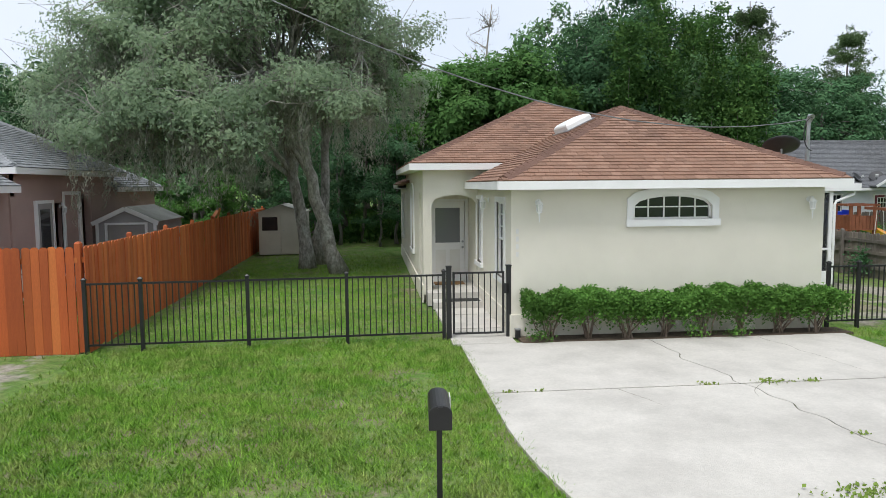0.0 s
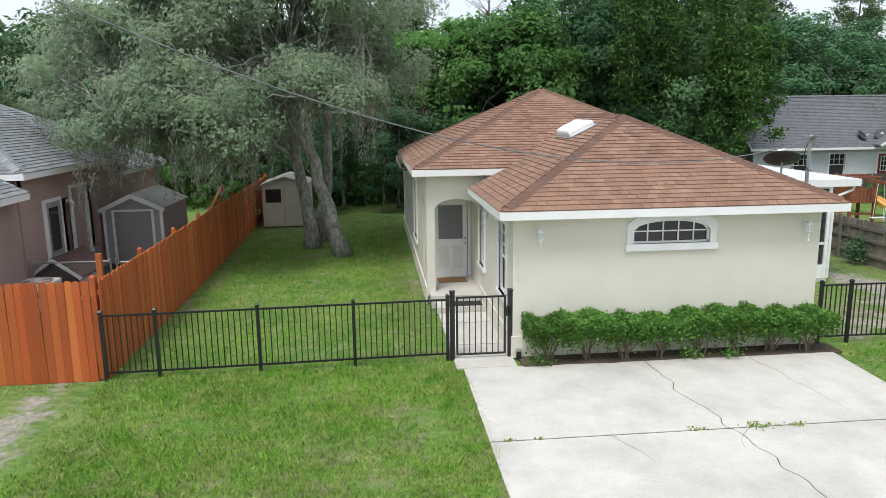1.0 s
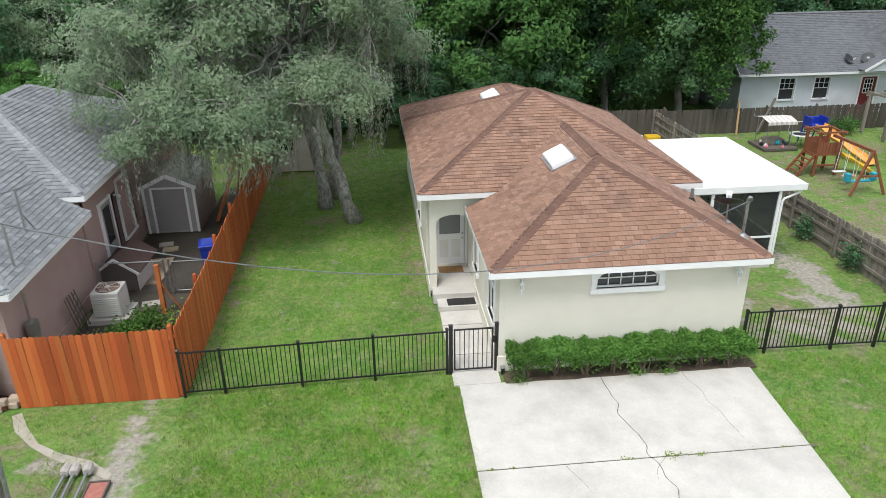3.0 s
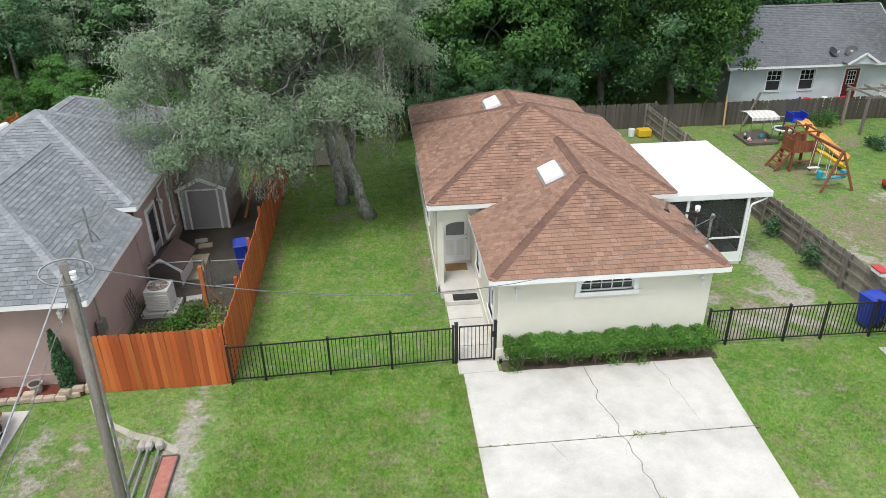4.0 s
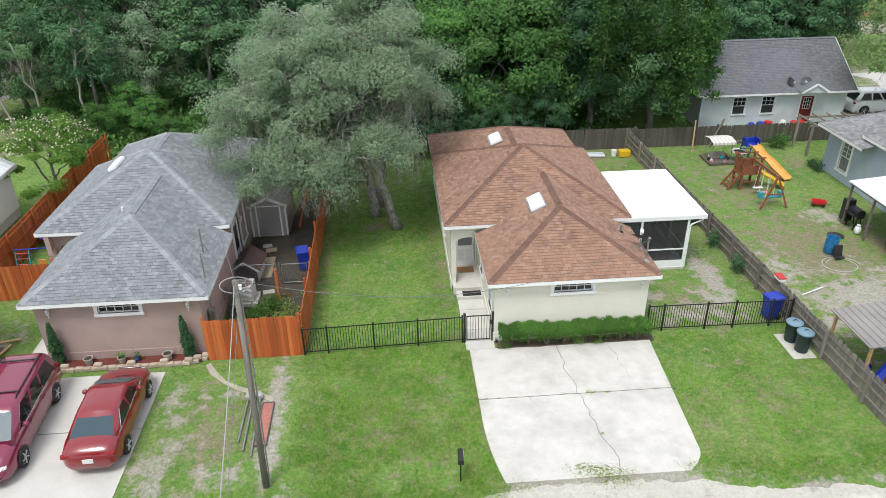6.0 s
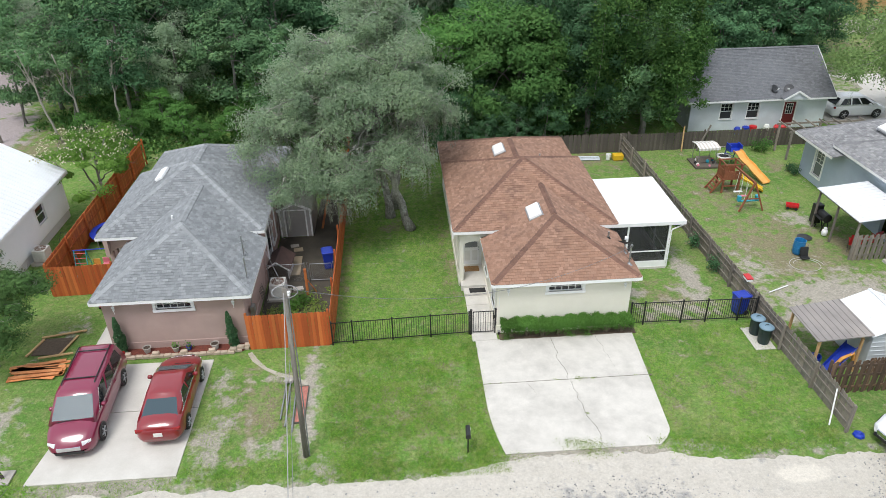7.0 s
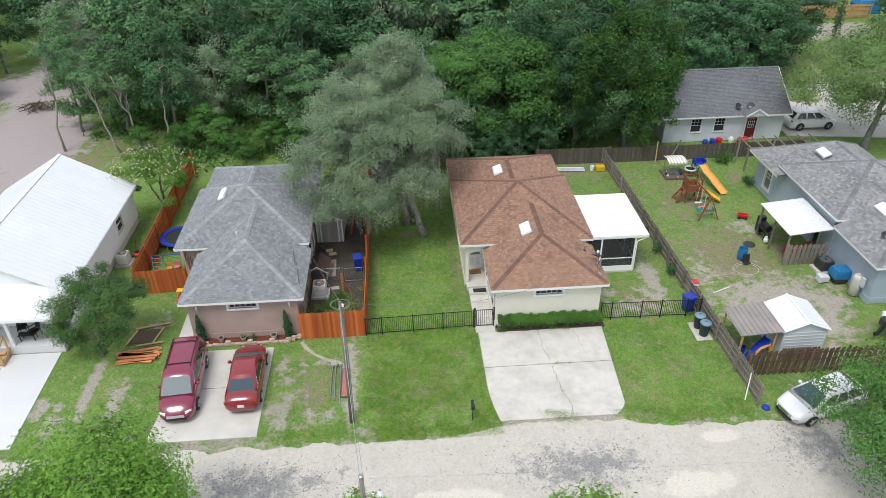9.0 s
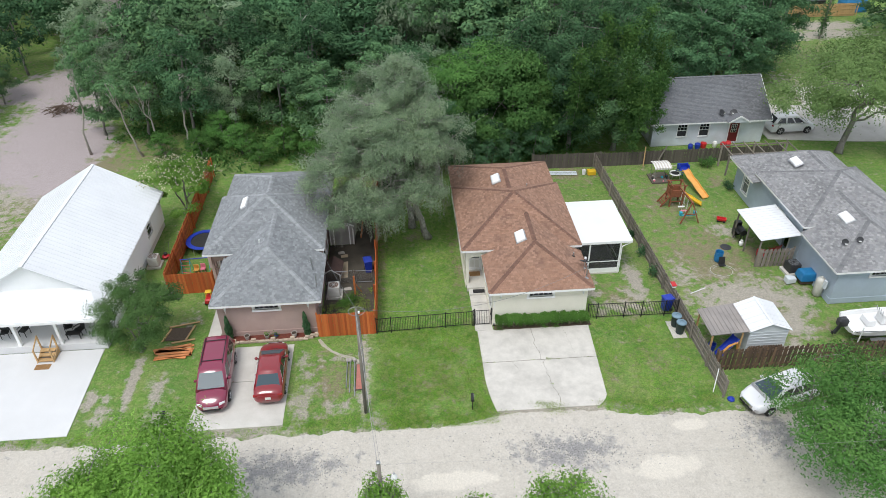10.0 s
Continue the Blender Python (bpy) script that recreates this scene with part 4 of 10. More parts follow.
def iron_fence(stretches, label):
    """A black metal fence: posts, rails and upright pickets between the given points."""
    fence = thing("fence", (*stretches[0][0], 0), label, "fence")
    post = mesh_of("post", Geo().box(-0.03, 0.03, -0.03, 0.03, 0, 1.26).loft([[(-0.038, -0.038, 1.26), (0.038, -0.038, 1.26), (0.038, 0.038, 1.26), (-0.038, 0.038, 1.26)], [(-0.038, -0.038, 1.28), (0.038, -0.038, 1.28), (0.038, 0.038, 1.28), (-0.038, 0.038, 1.28)], [(-0.01, -0.01, 1.31), (0.01, -0.01, 1.31), (0.01, 0.01, 1.31), (-0.01, 0.01, 1.31)]]), BLACK)
    picket = mesh_of("picket", Geo().box(-0.009, 0.009, -0.009, 0.009, 0.1, 1.19), BLACK)
    done = set()
    for (x0, y0), (x1, y1) in stretches:
        L = math.hypot(x1 - x0, y1 - y0)
        ang = math.degrees(math.atan2(y1 - y0, x1 - x0))
        for x, y in ((x0, y0), (x1, y1)):
            if (x, y) not in done:
                share(fence, "post", post, pose(x, y, -0.03, 0, 0, ang))
                done.add((x, y))
        for z in (0.12, 1.17):
            part("rail", Geo().bar((x0, y0, z), (x1, y1, z), 0.028, 0.034), BLACK, fence)
        n = max(1, round(L / 0.105))
        for i in range(1, n):
            k = i / n
            share(fence, "picket", picket, pose(x0 + (x1 - x0) * k, y0 + (y1 - y0) * k, 0, 0, 0, ang))
    return fence


FX = [(-4.86, 12.28), (-3.95, 12.31), (-2.18, 12.37), (-0.47, 12.44), (1.27, 12.5)]
iron_fence(list(zip(FX, FX[1:])), "black metal picket fence across the side lawn")
gate = thing("gate", (1.4, 12.5, 0), "black metal garden gate closed across the entry walk", "gate")
gp = mesh_of("post", Geo().box(-0.045, 0.045, -0.045, 0.045, 0, 1.34).box(-0.052, 0.052, -0.052, 0.052, 1.34, 1.365), BLACK)
for x in (1.36, 2.46):
    share(gate, "post", gp, pose(x, 12.5, -0.03))
gf = Geo().box(1.43, 1.47, 12.485, 12.515, 0.08, 1.22).box(2.34, 2.38, 12.485, 12.515, 0.08, 1.22)
for z in (0.09, 1.2):
    gf.box(1.47, 2.34, 12.485, 12.515, z - 0.017, z + 0.017)
gate_frame = part("gate_frame", gf, BLACK, gate)
gpk = mesh_of("picket", Geo().box(-0.009, 0.009, -0.009, 0.009, 0.1, 1.19), BLACK)
for i in range(1, 8):
    share(gate, "picket", gpk, pose(1.47 + i * 0.109, 12.5, 0))
part("latch", Geo().box(2.36, 2.46, 12.455, 12.48, 0.82, 1.0), BLACK, gate)
RX = [(8.68, 12.5), (9.3, 12.5), (11.05, 12.47), (12.2, 12.45), (13.7, 12.42), (14.5, 12.4)]
iron_fence(list(zip(RX, RX[1:])), "black metal picket fence between the house and the board fence")


def board_fence(name, p, q, height, mat, label, board=0.14, gap=0.004, face=1, rail_mat=None, post_step=2.4, proud=0.0, jitter=0.0, seed=1, dog=True, posts=True, alt=False):
    """A fence of upright boards on rails and posts, from p to q; face: the side of the boards (+1 the left hand as one goes)."""
    rnd = random.Random(seed)
    fence = thing(name, (*p, 0), label, "fence")
    p, q = Vector((*p, 0)), Vector((*q, 0))
    d = (q - p).normalized()
    L = (q - p).length
    ang = math.degrees(math.atan2(d.y, d.x))
    nrm = Vector((-d.y, d.x, 0))
    w = board - gap
    c = 0.035 if dog else 0.0
    outline = [(-w / 2, 0), (w / 2, 0), (w / 2, height - c), (w / 2 - c, height), (-w / 2 + c, height), (-w / 2, height - c)]
    me = mesh_of("board", Geo().prism([(a, -0.009, b) for a, b in outline], (0, 0.018, 0)), mat)
    n = int(L / board)
    left_out = 0
    rest = Geo()
    for i in range(n):
        at = p + d * ((i + 0.5) * board)
        side = face if not alt else (1 if i % 2 else -1)
        m = pose(*(at + nrm * side * 0.032), rnd.uniform(-0.6, 0.6) * (1 + 3 * jitter), rnd.uniform(-0.4, 0.4) * (1 + 5 * jitter), ang)
        m.translation.z = -0.02 + rnd.uniform(-1, 1) * (0.006 + 0.03 * jitter)
        share(fence, "board", me, m)
    rm = rail_mat or mat
    for z in (0.28, height * 0.55, height - 0.25):
        part("rail", Geo().bar(p + Vector((0, 0, z)), q + Vector((0, 0, z)), 0.04, 0.09), rm, fence)
    if posts:
        pm = mesh_of("post", Geo().box(-0.045, 0.045, -0.045, 0.045, 0, height + 0.03).loft([[(-0.045, -0.045, height + 0.03), (0.045, -0.045, height + 0.03), (0.045, 0.045, height + 0.03), (-0.045, 0.045, height + 0.03)], [(-0.02, -0.02, height + 0.06), (0.02, -0.02, height + 0.06), (0.02, 0.02, height + 0.06), (-0.02, 0.02, height + 0.06)]]), rm)
        k = int(L / post_step)
        for i in range(k + 1):
            share(fence, "post", pm, pose(*(p + d * (L * i / k) - nrm * face * 0.07), 0, 0, ang))
    return fence


board_fence("fence", (-4.88, 12.35), (-4.93, 33.0), 1.83, CEDAR, "orange-stained cedar board fence running back between the yards", face=-1, seed=3)
board_fence("fence", (-8.5, 12.32), (-4.95, 12.32), 1.83, CEDAR, "orange-stained cedar board fence beside the pink house", face=-1, seed=4)
board_fence("fence", (-19.05, 17.5), (-15.95, 17.6), 1.7, CEDAR, "orange-stained cedar board fence closing the side yard", face=-1, seed=5)
board_fence("fence", (-19.1, 17.5), (-19.3, 34.0), 1.83, CEDAR, "orange-stained cedar board fence along the neighbour's yard", face=1, seed=6)
board_fence("fence", (14.78, 5.2), (14.1, 32.5), 1.3, GREYWOOD, "weathered grey board fence between two back yards", face=-1, jitter=0.5, seed=7)
board_fence("fence", (15.0, 7.3), (31.0, 7.3), 1.6, BROWNWOOD, "brown shadowbox board fence along the street", face=-1, alt=True, board=0.15, gap=0.02, seed=8)
board_fence("fence", (14.7, 32.6), (31.0, 32.6), 1.3, DARKWOOD, "dark weathered board fence before the far house", face=-1, jitter=0.4, seed=9)
board_fence("fence", (8.6, 32.7), (14.6, 32.6), 1.4, DARKWOOD, "dark weathered board fence behind the lawn", face=-1, jitter=0.4, seed=10)


# ---- the far house, the white house, patios ----
far = thing("house", (25.5, 40, 0), "pale house with a dark grey gabled roof and red door", "house")
FW = Geo()
wall(FW, (20.3, 35.8), (30.7, 35.8), 0, 2.55, 0.2, [(2.3, 3.2, 0.95, 2.25, 0), (4.35, 5.25, 0.95, 2.25, 0), (7.15, 8.05, 0.15, 2.2, 0)])
wall(FW, (30.7, 36.0), (30.7, 43.2), 0, 2.55, 0.2)
wall(FW, (20.3, 43.2), (20.3, 36.0), 0, 2.55, 0.2)
wall(FW, (30.5, 43.2), (20.5, 43.2), 0, 2.55, 0.2)
for x in (20.3, 30.5):
    FW.prism([(x, 35.8, 2.55), (x, 43.2, 2.55), (x, 39.4, 5.35)], (0.2, 0, 0))
part("wall", FW, PALE, far)
fe, fr_, fz = 35.35, 39.4, 5.62
roof_planes(far, [[(19.9, fe, 2.66), (31.1, fe, 2.66), (31.1, fr_, fz), (19.9, fr_, fz)], [(31.1, 43.5, 2.66), (19.9, 43.5, 2.66), (19.9, fr_, fz), (31.1, fr_, fz)]], SLATE_SHINGLE, [((19.9, fr_, fz), (31.1, fr_, fz))], SLATE_SHINGLE, 71, SLATE_SHINGLE)
part("fascia", Geo().bar((19.9, fe, 2.57), (31.1, fe, 2.57), 0.035, 0.15), WHITE, far)
part("soffit", Geo().box(19.9, 31.1, fe, 35.8, 2.5, 2.52), WHITE, far)
for s in (19.9, 31.1):
    part("bargeboard", Geo().bar((s, fe, 2.6), (s, fr_, fz - 0.06), 0.035, 0.15).bar((s, 43.5, 2.6), (s, fr_, fz - 0.06), 0.035, 0.15), WHITE, far)
for x in (22.6, 24.65):
    pane_window(far, (x, 35.8, 0.95), (1, 0), 0.9, 1.3, 0, 0.05, 3, 2, True, glass_top=GLASS, glass_low=SCREEN)
REDPAINT = mk("deep_red_paint", (0.16, 0.012, 0.02), (0.13, 0.01, 0.017), 2, 0.45, 50, 0.1, 0.05, 50)
fd = part("door", Geo().box(27.45, 28.35, 35.84, 35.88, 0.15, 2.2), REDPAINT, far, "deep red door with a nine-light window")
part("pane", Geo().box(27.65, 28.15, 35.825, 35.838, 1.2, 2.05), GLASS, fd)
gb = Geo()
for i in range(4):
    x = 27.65 + i * 0.5 / 3
    gb.box(x - 0.015, x + 0.015, 35.815, 35.838, 1.2, 2.05)
    z = 1.2 + i * 0.85 / 3
    gb.box(27.65, 28.15, 35.815, 35.838, z - 0.015, z + 0.015)
part("glazing_bar", gb, WHITE, fd)
part("door_frame", Geo().box(27.37, 27.45, 35.78, 35.9, 0.15, 2.28).box(28.35, 28.43, 35.78, 35.9, 0.15, 2.28).box(27.45, 28.35, 35.78, 35.9, 2.2, 2.28), WHITE, far)
# small gabled hood above the door
hood = Geo()
for s in (-1, 1):
    hood.prism([(27.8 + s * 1.0, 34.85, 2.72), (27.8, 34.85, 3.35), (27.8, 37.0, 3.35), (27.8 + s * 1.0, 37.0, 2.72)], (0, 0, 0.06))
part("door_hood", hood, SLATE_SHINGLE, far)
part("hood_gable", Geo().prism([(26.9, 34.9, 2.7), (28.7, 34.9, 2.7), (27.8, 34.9, 3.3)], (0, 0.05, 0)), PALE, far)
part("bargeboard", Geo().bar((26.8, 34.82, 2.72), (27.8, 34.82, 3.37), 0.03, 0.14).bar((28.8, 34.82, 2.72), (27.8, 34.82, 3.37), 0.03, 0.14), WHITE, far)

far.matrix_basis = pose(-0.1, 0, 0) @ far.matrix_basis @ Matrix.Diagonal((1, 1, 0.92, 1))

# white house
SIDING = mk("white_lap_siding", (0.84, 0.85, 0.86), (0.80, 0.81, 0.82), 0.6, 0.6, 40, 0.05, 0.05, 40)
wh = thing("house", (-25.6, 20, 0), "white house with a white metal roof and front porch", "house")
WW = Geo()
wx0, wx1, wy0, wy1 = -29.9, -21.55, 14.3, 26.45
wall(WW, (wx1, wy0), (wx1, wy1), 0.5, 2.85, 0.2, [(8.4, 9.4, 1.3, 2.3, 0)])
wall(WW, (wx0, wy1), (wx0, wy0), 0.5, 2.85, 0.2)
wall(WW, (wx0 + 0.2, wy0), (wx1 - 0.2, wy0), 0.5, 2.85, 0.2, [(3.0, 3.95, 0.55, 2.6, 0), (5.4, 6.5, 1.2, 2.4, 0)])
wall(WW, (wx1 - 0.2, wy1), (wx0 + 0.2, wy1), 0.5, 2.85, 0.2)
WW.prism([(wx0, wy1 - 0.2, 2.85), (wx1, wy1 - 0.2, 2.85), (-25.7, wy1 - 0.2, 5.3)], (0, 0.2, 0))
WW.prism([(wx0, wy0 - 0.1, 2.85), (wx1, wy0 - 0.1, 2.85), (-25.7, wy0 - 0.1, 5.35)], (0, 0.2, 0))
wwall = part("wall", WW, SIDING, wh)
lap = Geo()
for z in [0.55 + k * 0.13 for k in range(18) if k < 5 or k > 13]:
    lap.prism([(wx1, wy0, z), (wx1 + 0.018, wy0, z), (wx1 + 0.002, wy0, z + 0.128), (wx1, wy0, z + 0.128)], (0, wy1 - wy0, 0))
for z in [0.55 + k * 0.13 for k in range(5, 14)]:
    for ya, yb in ((wy0, wy0 + 8.3), (wy0 + 9.5, wy1)):
        lap.prism([(wx1, ya, z), (wx1 + 0.018, ya, z), (wx1 + 0.002, ya, z + 0.128), (wx1, ya, z + 0.128)], (0, yb - ya, 0))
tagged(part("siding", lap, SIDING, wwall), kind="stuff")
part("foundation", Geo().box(wx0 + 0.05, wx1 - 0.05, wy0, wy1 - 0.05, 0, 0.5), CONCRETE_NEW, wh)
roofw = part("roof", Geo().bar((-25.7, wy0 - 0.42, 5.44), (-25.7, wy1 + 0.32, 5.44), 0.22, 0.05), METALROOF, wh)
ea, eb = wx0 - 0.35, wx1 + 0.35
for xe in (ea, eb):
    part("roof_panel", Geo().prism([(xe, wy0 - 0.4, 2.8), (xe, wy1 + 0.3, 2.8), (-25.7, wy1 + 0.3, 5.4), (-25.7, wy0 - 0.4, 5.4)], (0, 0, 0.06)), METALROOF, roofw)
    k = 1 if xe == ea else -1
    part("roof_panel", Geo().prism([(xe, 12.0, 2.66), (xe, wy0 - 0.4, 2.8), (xe + k * 0.98, wy0 - 0.4, 3.33)], (0, 0, 0.05)), METALROOF, roofw)
part("roof_panel", Geo().prism([(ea, 12.0, 2.66), (eb, 12.0, 2.66), (eb - 0.98, wy0 - 0.4, 3.33), (eb - 1.2, wy0 - 0.02, 3.46), (ea + 1.2, wy0 - 0.02, 3.46), (ea + 0.98, wy0 - 0.4, 3.33)], (0, 0, 0.05)), METALROOF, roofw)
seams = Geo()
for i in range(34):
    y = wy0 - 0.3 + i * 0.385
    for xe in (wx0 - 0.35, wx1 + 0.35):
        seams.bar((xe, y, 2.875), (-25.7, y, 5.475), 0.02, 0.025)
tagged(part("seam", seams, METALROOF, roofw), kind="stuff")
part("fascia", Geo().box(wx0 - 0.37, wx1 + 0.37, 11.96, 12.0, 2.48, 2.66).box(wx1 + 0.33, wx1 + 0.37, 12.0, wy1 + 0.3, 2.66, 2.82), WHITE, wh)
part("porch_ceiling", Geo().box(wx0 - 0.3, wx1 + 0.3, 12.02, wy0, 2.5, 2.54), WHITE, wh)
part("porch_floor", Geo().box(wx0, wx1, 12.35, wy0, 0, 0.5), CONCRETE_NEW, wh)
for x in (-29.5, -26.8, -24.3, -21.75):
    part("porch_column", Geo().box(x - 0.09, x + 0.09, 12.45, 12.63, 0.5, 2.5).box(x - 0.12, x + 0.12, 12.42, 12.66, 0.5, 0.62).box(x - 0.12, x + 0.12, 12.42, 12.66, 2.4, 2.5), WHITE, wh)
pane_window(wh, (wx1, wy0 + 8.4, 1.3), (0, 1), 1.0, 1.0, 0, 0.08, 1, 1, True, glass_top=GLASS, glass_low=GLASS)
pane_window(wh, (wx0 + 0.2 + 5.4, wy0, 1.2), (1, 0), 1.1, 1.2, 0, 0.08, 2, 1, True)
part("door", Geo().box(-26.7, -25.75, wy0 + 0.04, wy0 + 0.09, 0.52, 2.6), OFFWHITE, wh)
steps = thing("porch_steps", (-24.9, 12, 0), "fresh pine porch steps with handrails", "steps")
for k, z in enumerate((0.14, 0.3, 0.44)):
    part("tread", Geo().box(-25.45, -24.55, 11.35 + k * 0.28, 11.65 + k * 0.28, z - 0.035, z), PINE, steps)
for x in (-25.5, -24.54):
    part("stringer", Geo().prism([(x, 11.3, 0), (x, 12.2, 0), (x, 12.2, 0.42), (x, 11.35, 0.12)], (0.04, 0, 0)), PINE, steps)
    part("handrail", Geo().bar((x + 0.02, 11.35, 0.95), (x + 0.02, 12.3, 1.4), 0.05, 0.09), PINE, steps)
    for y, z in ((11.4, 0.97), (12.25, 1.38)):
        part("post", Geo().box(x - 0.02, x + 0.06, y - 0.04, y + 0.04, 0, z), PINE, steps)

# screened patio with its flat white roof
pat = thing("screened_patio", (10.6, 20, 0), "white screened patio room with a flat white roof", "patio")
part("patio_roof", Geo().prism([(8.2, 17.15, 2.62), (12.64, 17.15, 2.62), (12.64, 22.4, 2.62), (8.2, 22.4, 2.62)], (0, 0, 0.1)), METALROOF, pat, bevel=0.015)
part("fascia", Geo().box(8.86, 12.64, 17.1, 17.15, 2.55, 2.74).box(12.64, 12.69, 17.1, 22.45, 2.55, 2.74).box(8.86, 12.64, 22.4, 22.45, 2.55, 2.74), WHITE, pat)
part("patio_floor", Geo().box(8.56, 12.0, 17.15, 22.3, -0.02, 0.1), CONCRETE, pat)
part("kick_panel", Geo().box(8.6, 11.95, 17.18, 17.23, 0.1, 0.45), WHITE, pat)
part("kick_panel", Geo().box(11.9, 11.95, 17.23, 22.25, 0.1, 0.45), WHITE, pat)
for x, y in ((8.62, 17.16), (9.75, 17.16), (11.87, 17.16), (11.87, 18.9), (11.87, 20.6), (11.87, 22.2), (10.2, 22.2)):
    part("post", Geo().box(x, x + 0.09, y, y + 0.09, 0.1, 2.62), WHITE, pat)
for g_ in (Geo().box(8.7, 11.87, 17.18, 17.23, 1.0, 1.06), Geo().box(11.89, 11.94, 17.25, 22.2, 1.0, 1.06), Geo().box(8.7, 11.87, 17.18, 17.23, 2.5, 2.62)):
    part("rail", g_, WHITE, pat)
part("downpipe", Geo().tube([(12.58, 17.2, 2.58), (12.56, 17.22, 2.45), (12.05, 17.16, 2.28), (12.0, 17.15, 2.2), (12.0, 17.15, 0.1)], 0.035, 8), WHITE, pat)
part("screen", Geo().box(11.914, 11.916, 17.25, 22.2, 0.45, 2.6), PATIO_MESH, pat)
part("screen", Geo().box(8.7, 9.75, 17.205, 17.207, 0.45, 2.6), PATIO_MESH, pat)
part("screen", Geo().box(9.84, 11.87, 17.205, 17.207, 0.45, 2.6), PATIO_MESH, pat)
part("screen", Geo().box(8.7, 11.87, 22.24, 22.242, 0.1, 2.6), PATIO_MESH, pat)


# ---- trees ----
BARK = mk("grey_bark", (0.22, 0.205, 0.18), (0.13, 0.12, 0.105), 5, 0.95, 30, 0.5, 1.0, 30, stretch=(1, 1, 0.35), c=(0.34, 0.34, 0.31))
DEADWOOD = mk("dead_branch_bark", (0.13, 0.085, 0.06), (0.08, 0.055, 0.04), 4, 0.95, 30, 0.4, 0.6, 30)
PALEBARK = mk("pale_dead_bark", (0.36, 0.33, 0.29), (0.27, 0.25, 0.22), 4, 0.95, 30, 0.4, 0.6, 30)
# LEAF_OAK, LEAF_DARK and LEAF_WOOD carry some bluish haze in their colours
LEAF_OAK = leafy("grey_green_oak_leaf", (0.155, 0.218, 0.145), (0.265, 0.35, 0.225), (0.41, 0.49, 0.315), through=0.6)
LEAF_BRIGHT = leafy("bright_green_leaf", (0.05, 0.125, 0.032), (0.095, 0.22, 0.055), (0.185, 0.35, 0.09))
LEAF_BROAD = leafy("fresh_broad_leaf", (0.06, 0.15, 0.042), (0.115, 0.255, 0.072), (0.23, 0.42, 0.125), through=0.3)
LEAF_DARK = leafy("dark_green_leaf", (0.034, 0.08, 0.038), (0.068, 0.15, 0.07), (0.155, 0.285, 0.125))
LEAF_WOOD = leafy("woodland_leaf", (0.055, 0.12, 0.055), (0.11, 0.21, 0.095), (0.225, 0.36, 0.15))
LEAF_PALE = leafy("pale_yellow_green_leaf", (0.085, 0.15, 0.05), (0.155, 0.245, 0.085), (0.27, 0.365, 0.14))
OAKBARK = mk("pale_lichened_bark", (0.36, 0.345, 0.315), (0.15, 0.14, 0.12), 9, 0.95, 22, 0.8, 1.0, 18, stretch=(1, 1, 0.5), c=(0.55, 0.56, 0.52))
MOSS = leafy("grey_hanging_moss", (0.22, 0.235, 0.185), (0.30, 0.315, 0.25), (0.40, 0.41, 0.33), 0.9, through=0.45)


def leaf_cards(geo, pts, size, rng, lean=0.25, face=None, small=False, wide=0.3):
    """Small leaves at the given points, bent at the rib, or (small) one pointed face each."""
    n = len(pts)
    d = rng.normal(size=(n, 3))
    d[:, 2] = d[:, 2] * 0.6 - lean
    if face is not None:
        up = face / (np.linalg.norm(face, axis=1)[:, None] + 1e-9) + rng.normal(size=(n, 3)) * 0.36
        up /= np.linalg.norm(up, axis=1)[:, None]
        d -= up * np.sum(d * up, axis=1)[:, None]
    d /= np.linalg.norm(d, axis=1)[:, None] + 1e-9
    s = np.cross(d, up if face is not None else rng.normal(size=(n, 3)))
    s /= np.linalg.norm(s, axis=1)[:, None] + 1e-9
    up = np.cross(s, d)
    up *= np.sign(up[:, 2:3] + 1e-9)
    k = size * rng.uniform(0.6, 1.35, n)[:, None]
    base = len(geo.v)
    if small:
        v = np.stack([pts - d * k * 0.42 + s * k * wide, pts - d * k * 0.42 - s * k * wide, pts + d * k * 0.62], 1).reshape(-1, 3)
        geo.v.extend(map(tuple, v.tolist()))
        geo.f.extend([(base + 3 * i, base + 3 * i + 1, base + 3 * i + 2) for i in range(n)])
        return
    a, b = pts - d * k * 0.5, pts + d * k * 0.5
    c1 = pts + s * k * 0.36 + up * k * 0.1
    c2 = pts - s * k * 0.36 + up * k * 0.1
    v = np.stack([a, c1, b, c2], 1).reshape(-1, 3)
    geo.v.extend(map(tuple, v.tolist()))
    geo.f.extend([(base + 4 * i, base + 4 * i + 1, base + 4 * i + 2, base + 4 * i + 3) for i in range(n)])


def limb(geo, p, d, length, r0, rng, droop=0.0, wob=0.18, n=7, sides=7, r1=None):
    """A wandering tapered limb; returns its points."""
    p, d = np.array(p, float), np.array(d, float)
    pts = [p]
    d = d / np.linalg.norm(d)
    for i in range(n):
        d = d + rng.normal(size=3) * wob + np.array((0, 0, -droop))
        d /= np.linalg.norm(d)
        p = p + d * length / n
        pts.append(p)
    radii = np.linspace(r0, r0 * 0.3 if r1 is None else r1, n + 1)
    geo.tube([Vector(q) for q in pts], radii.tolist(), sides)
    return pts


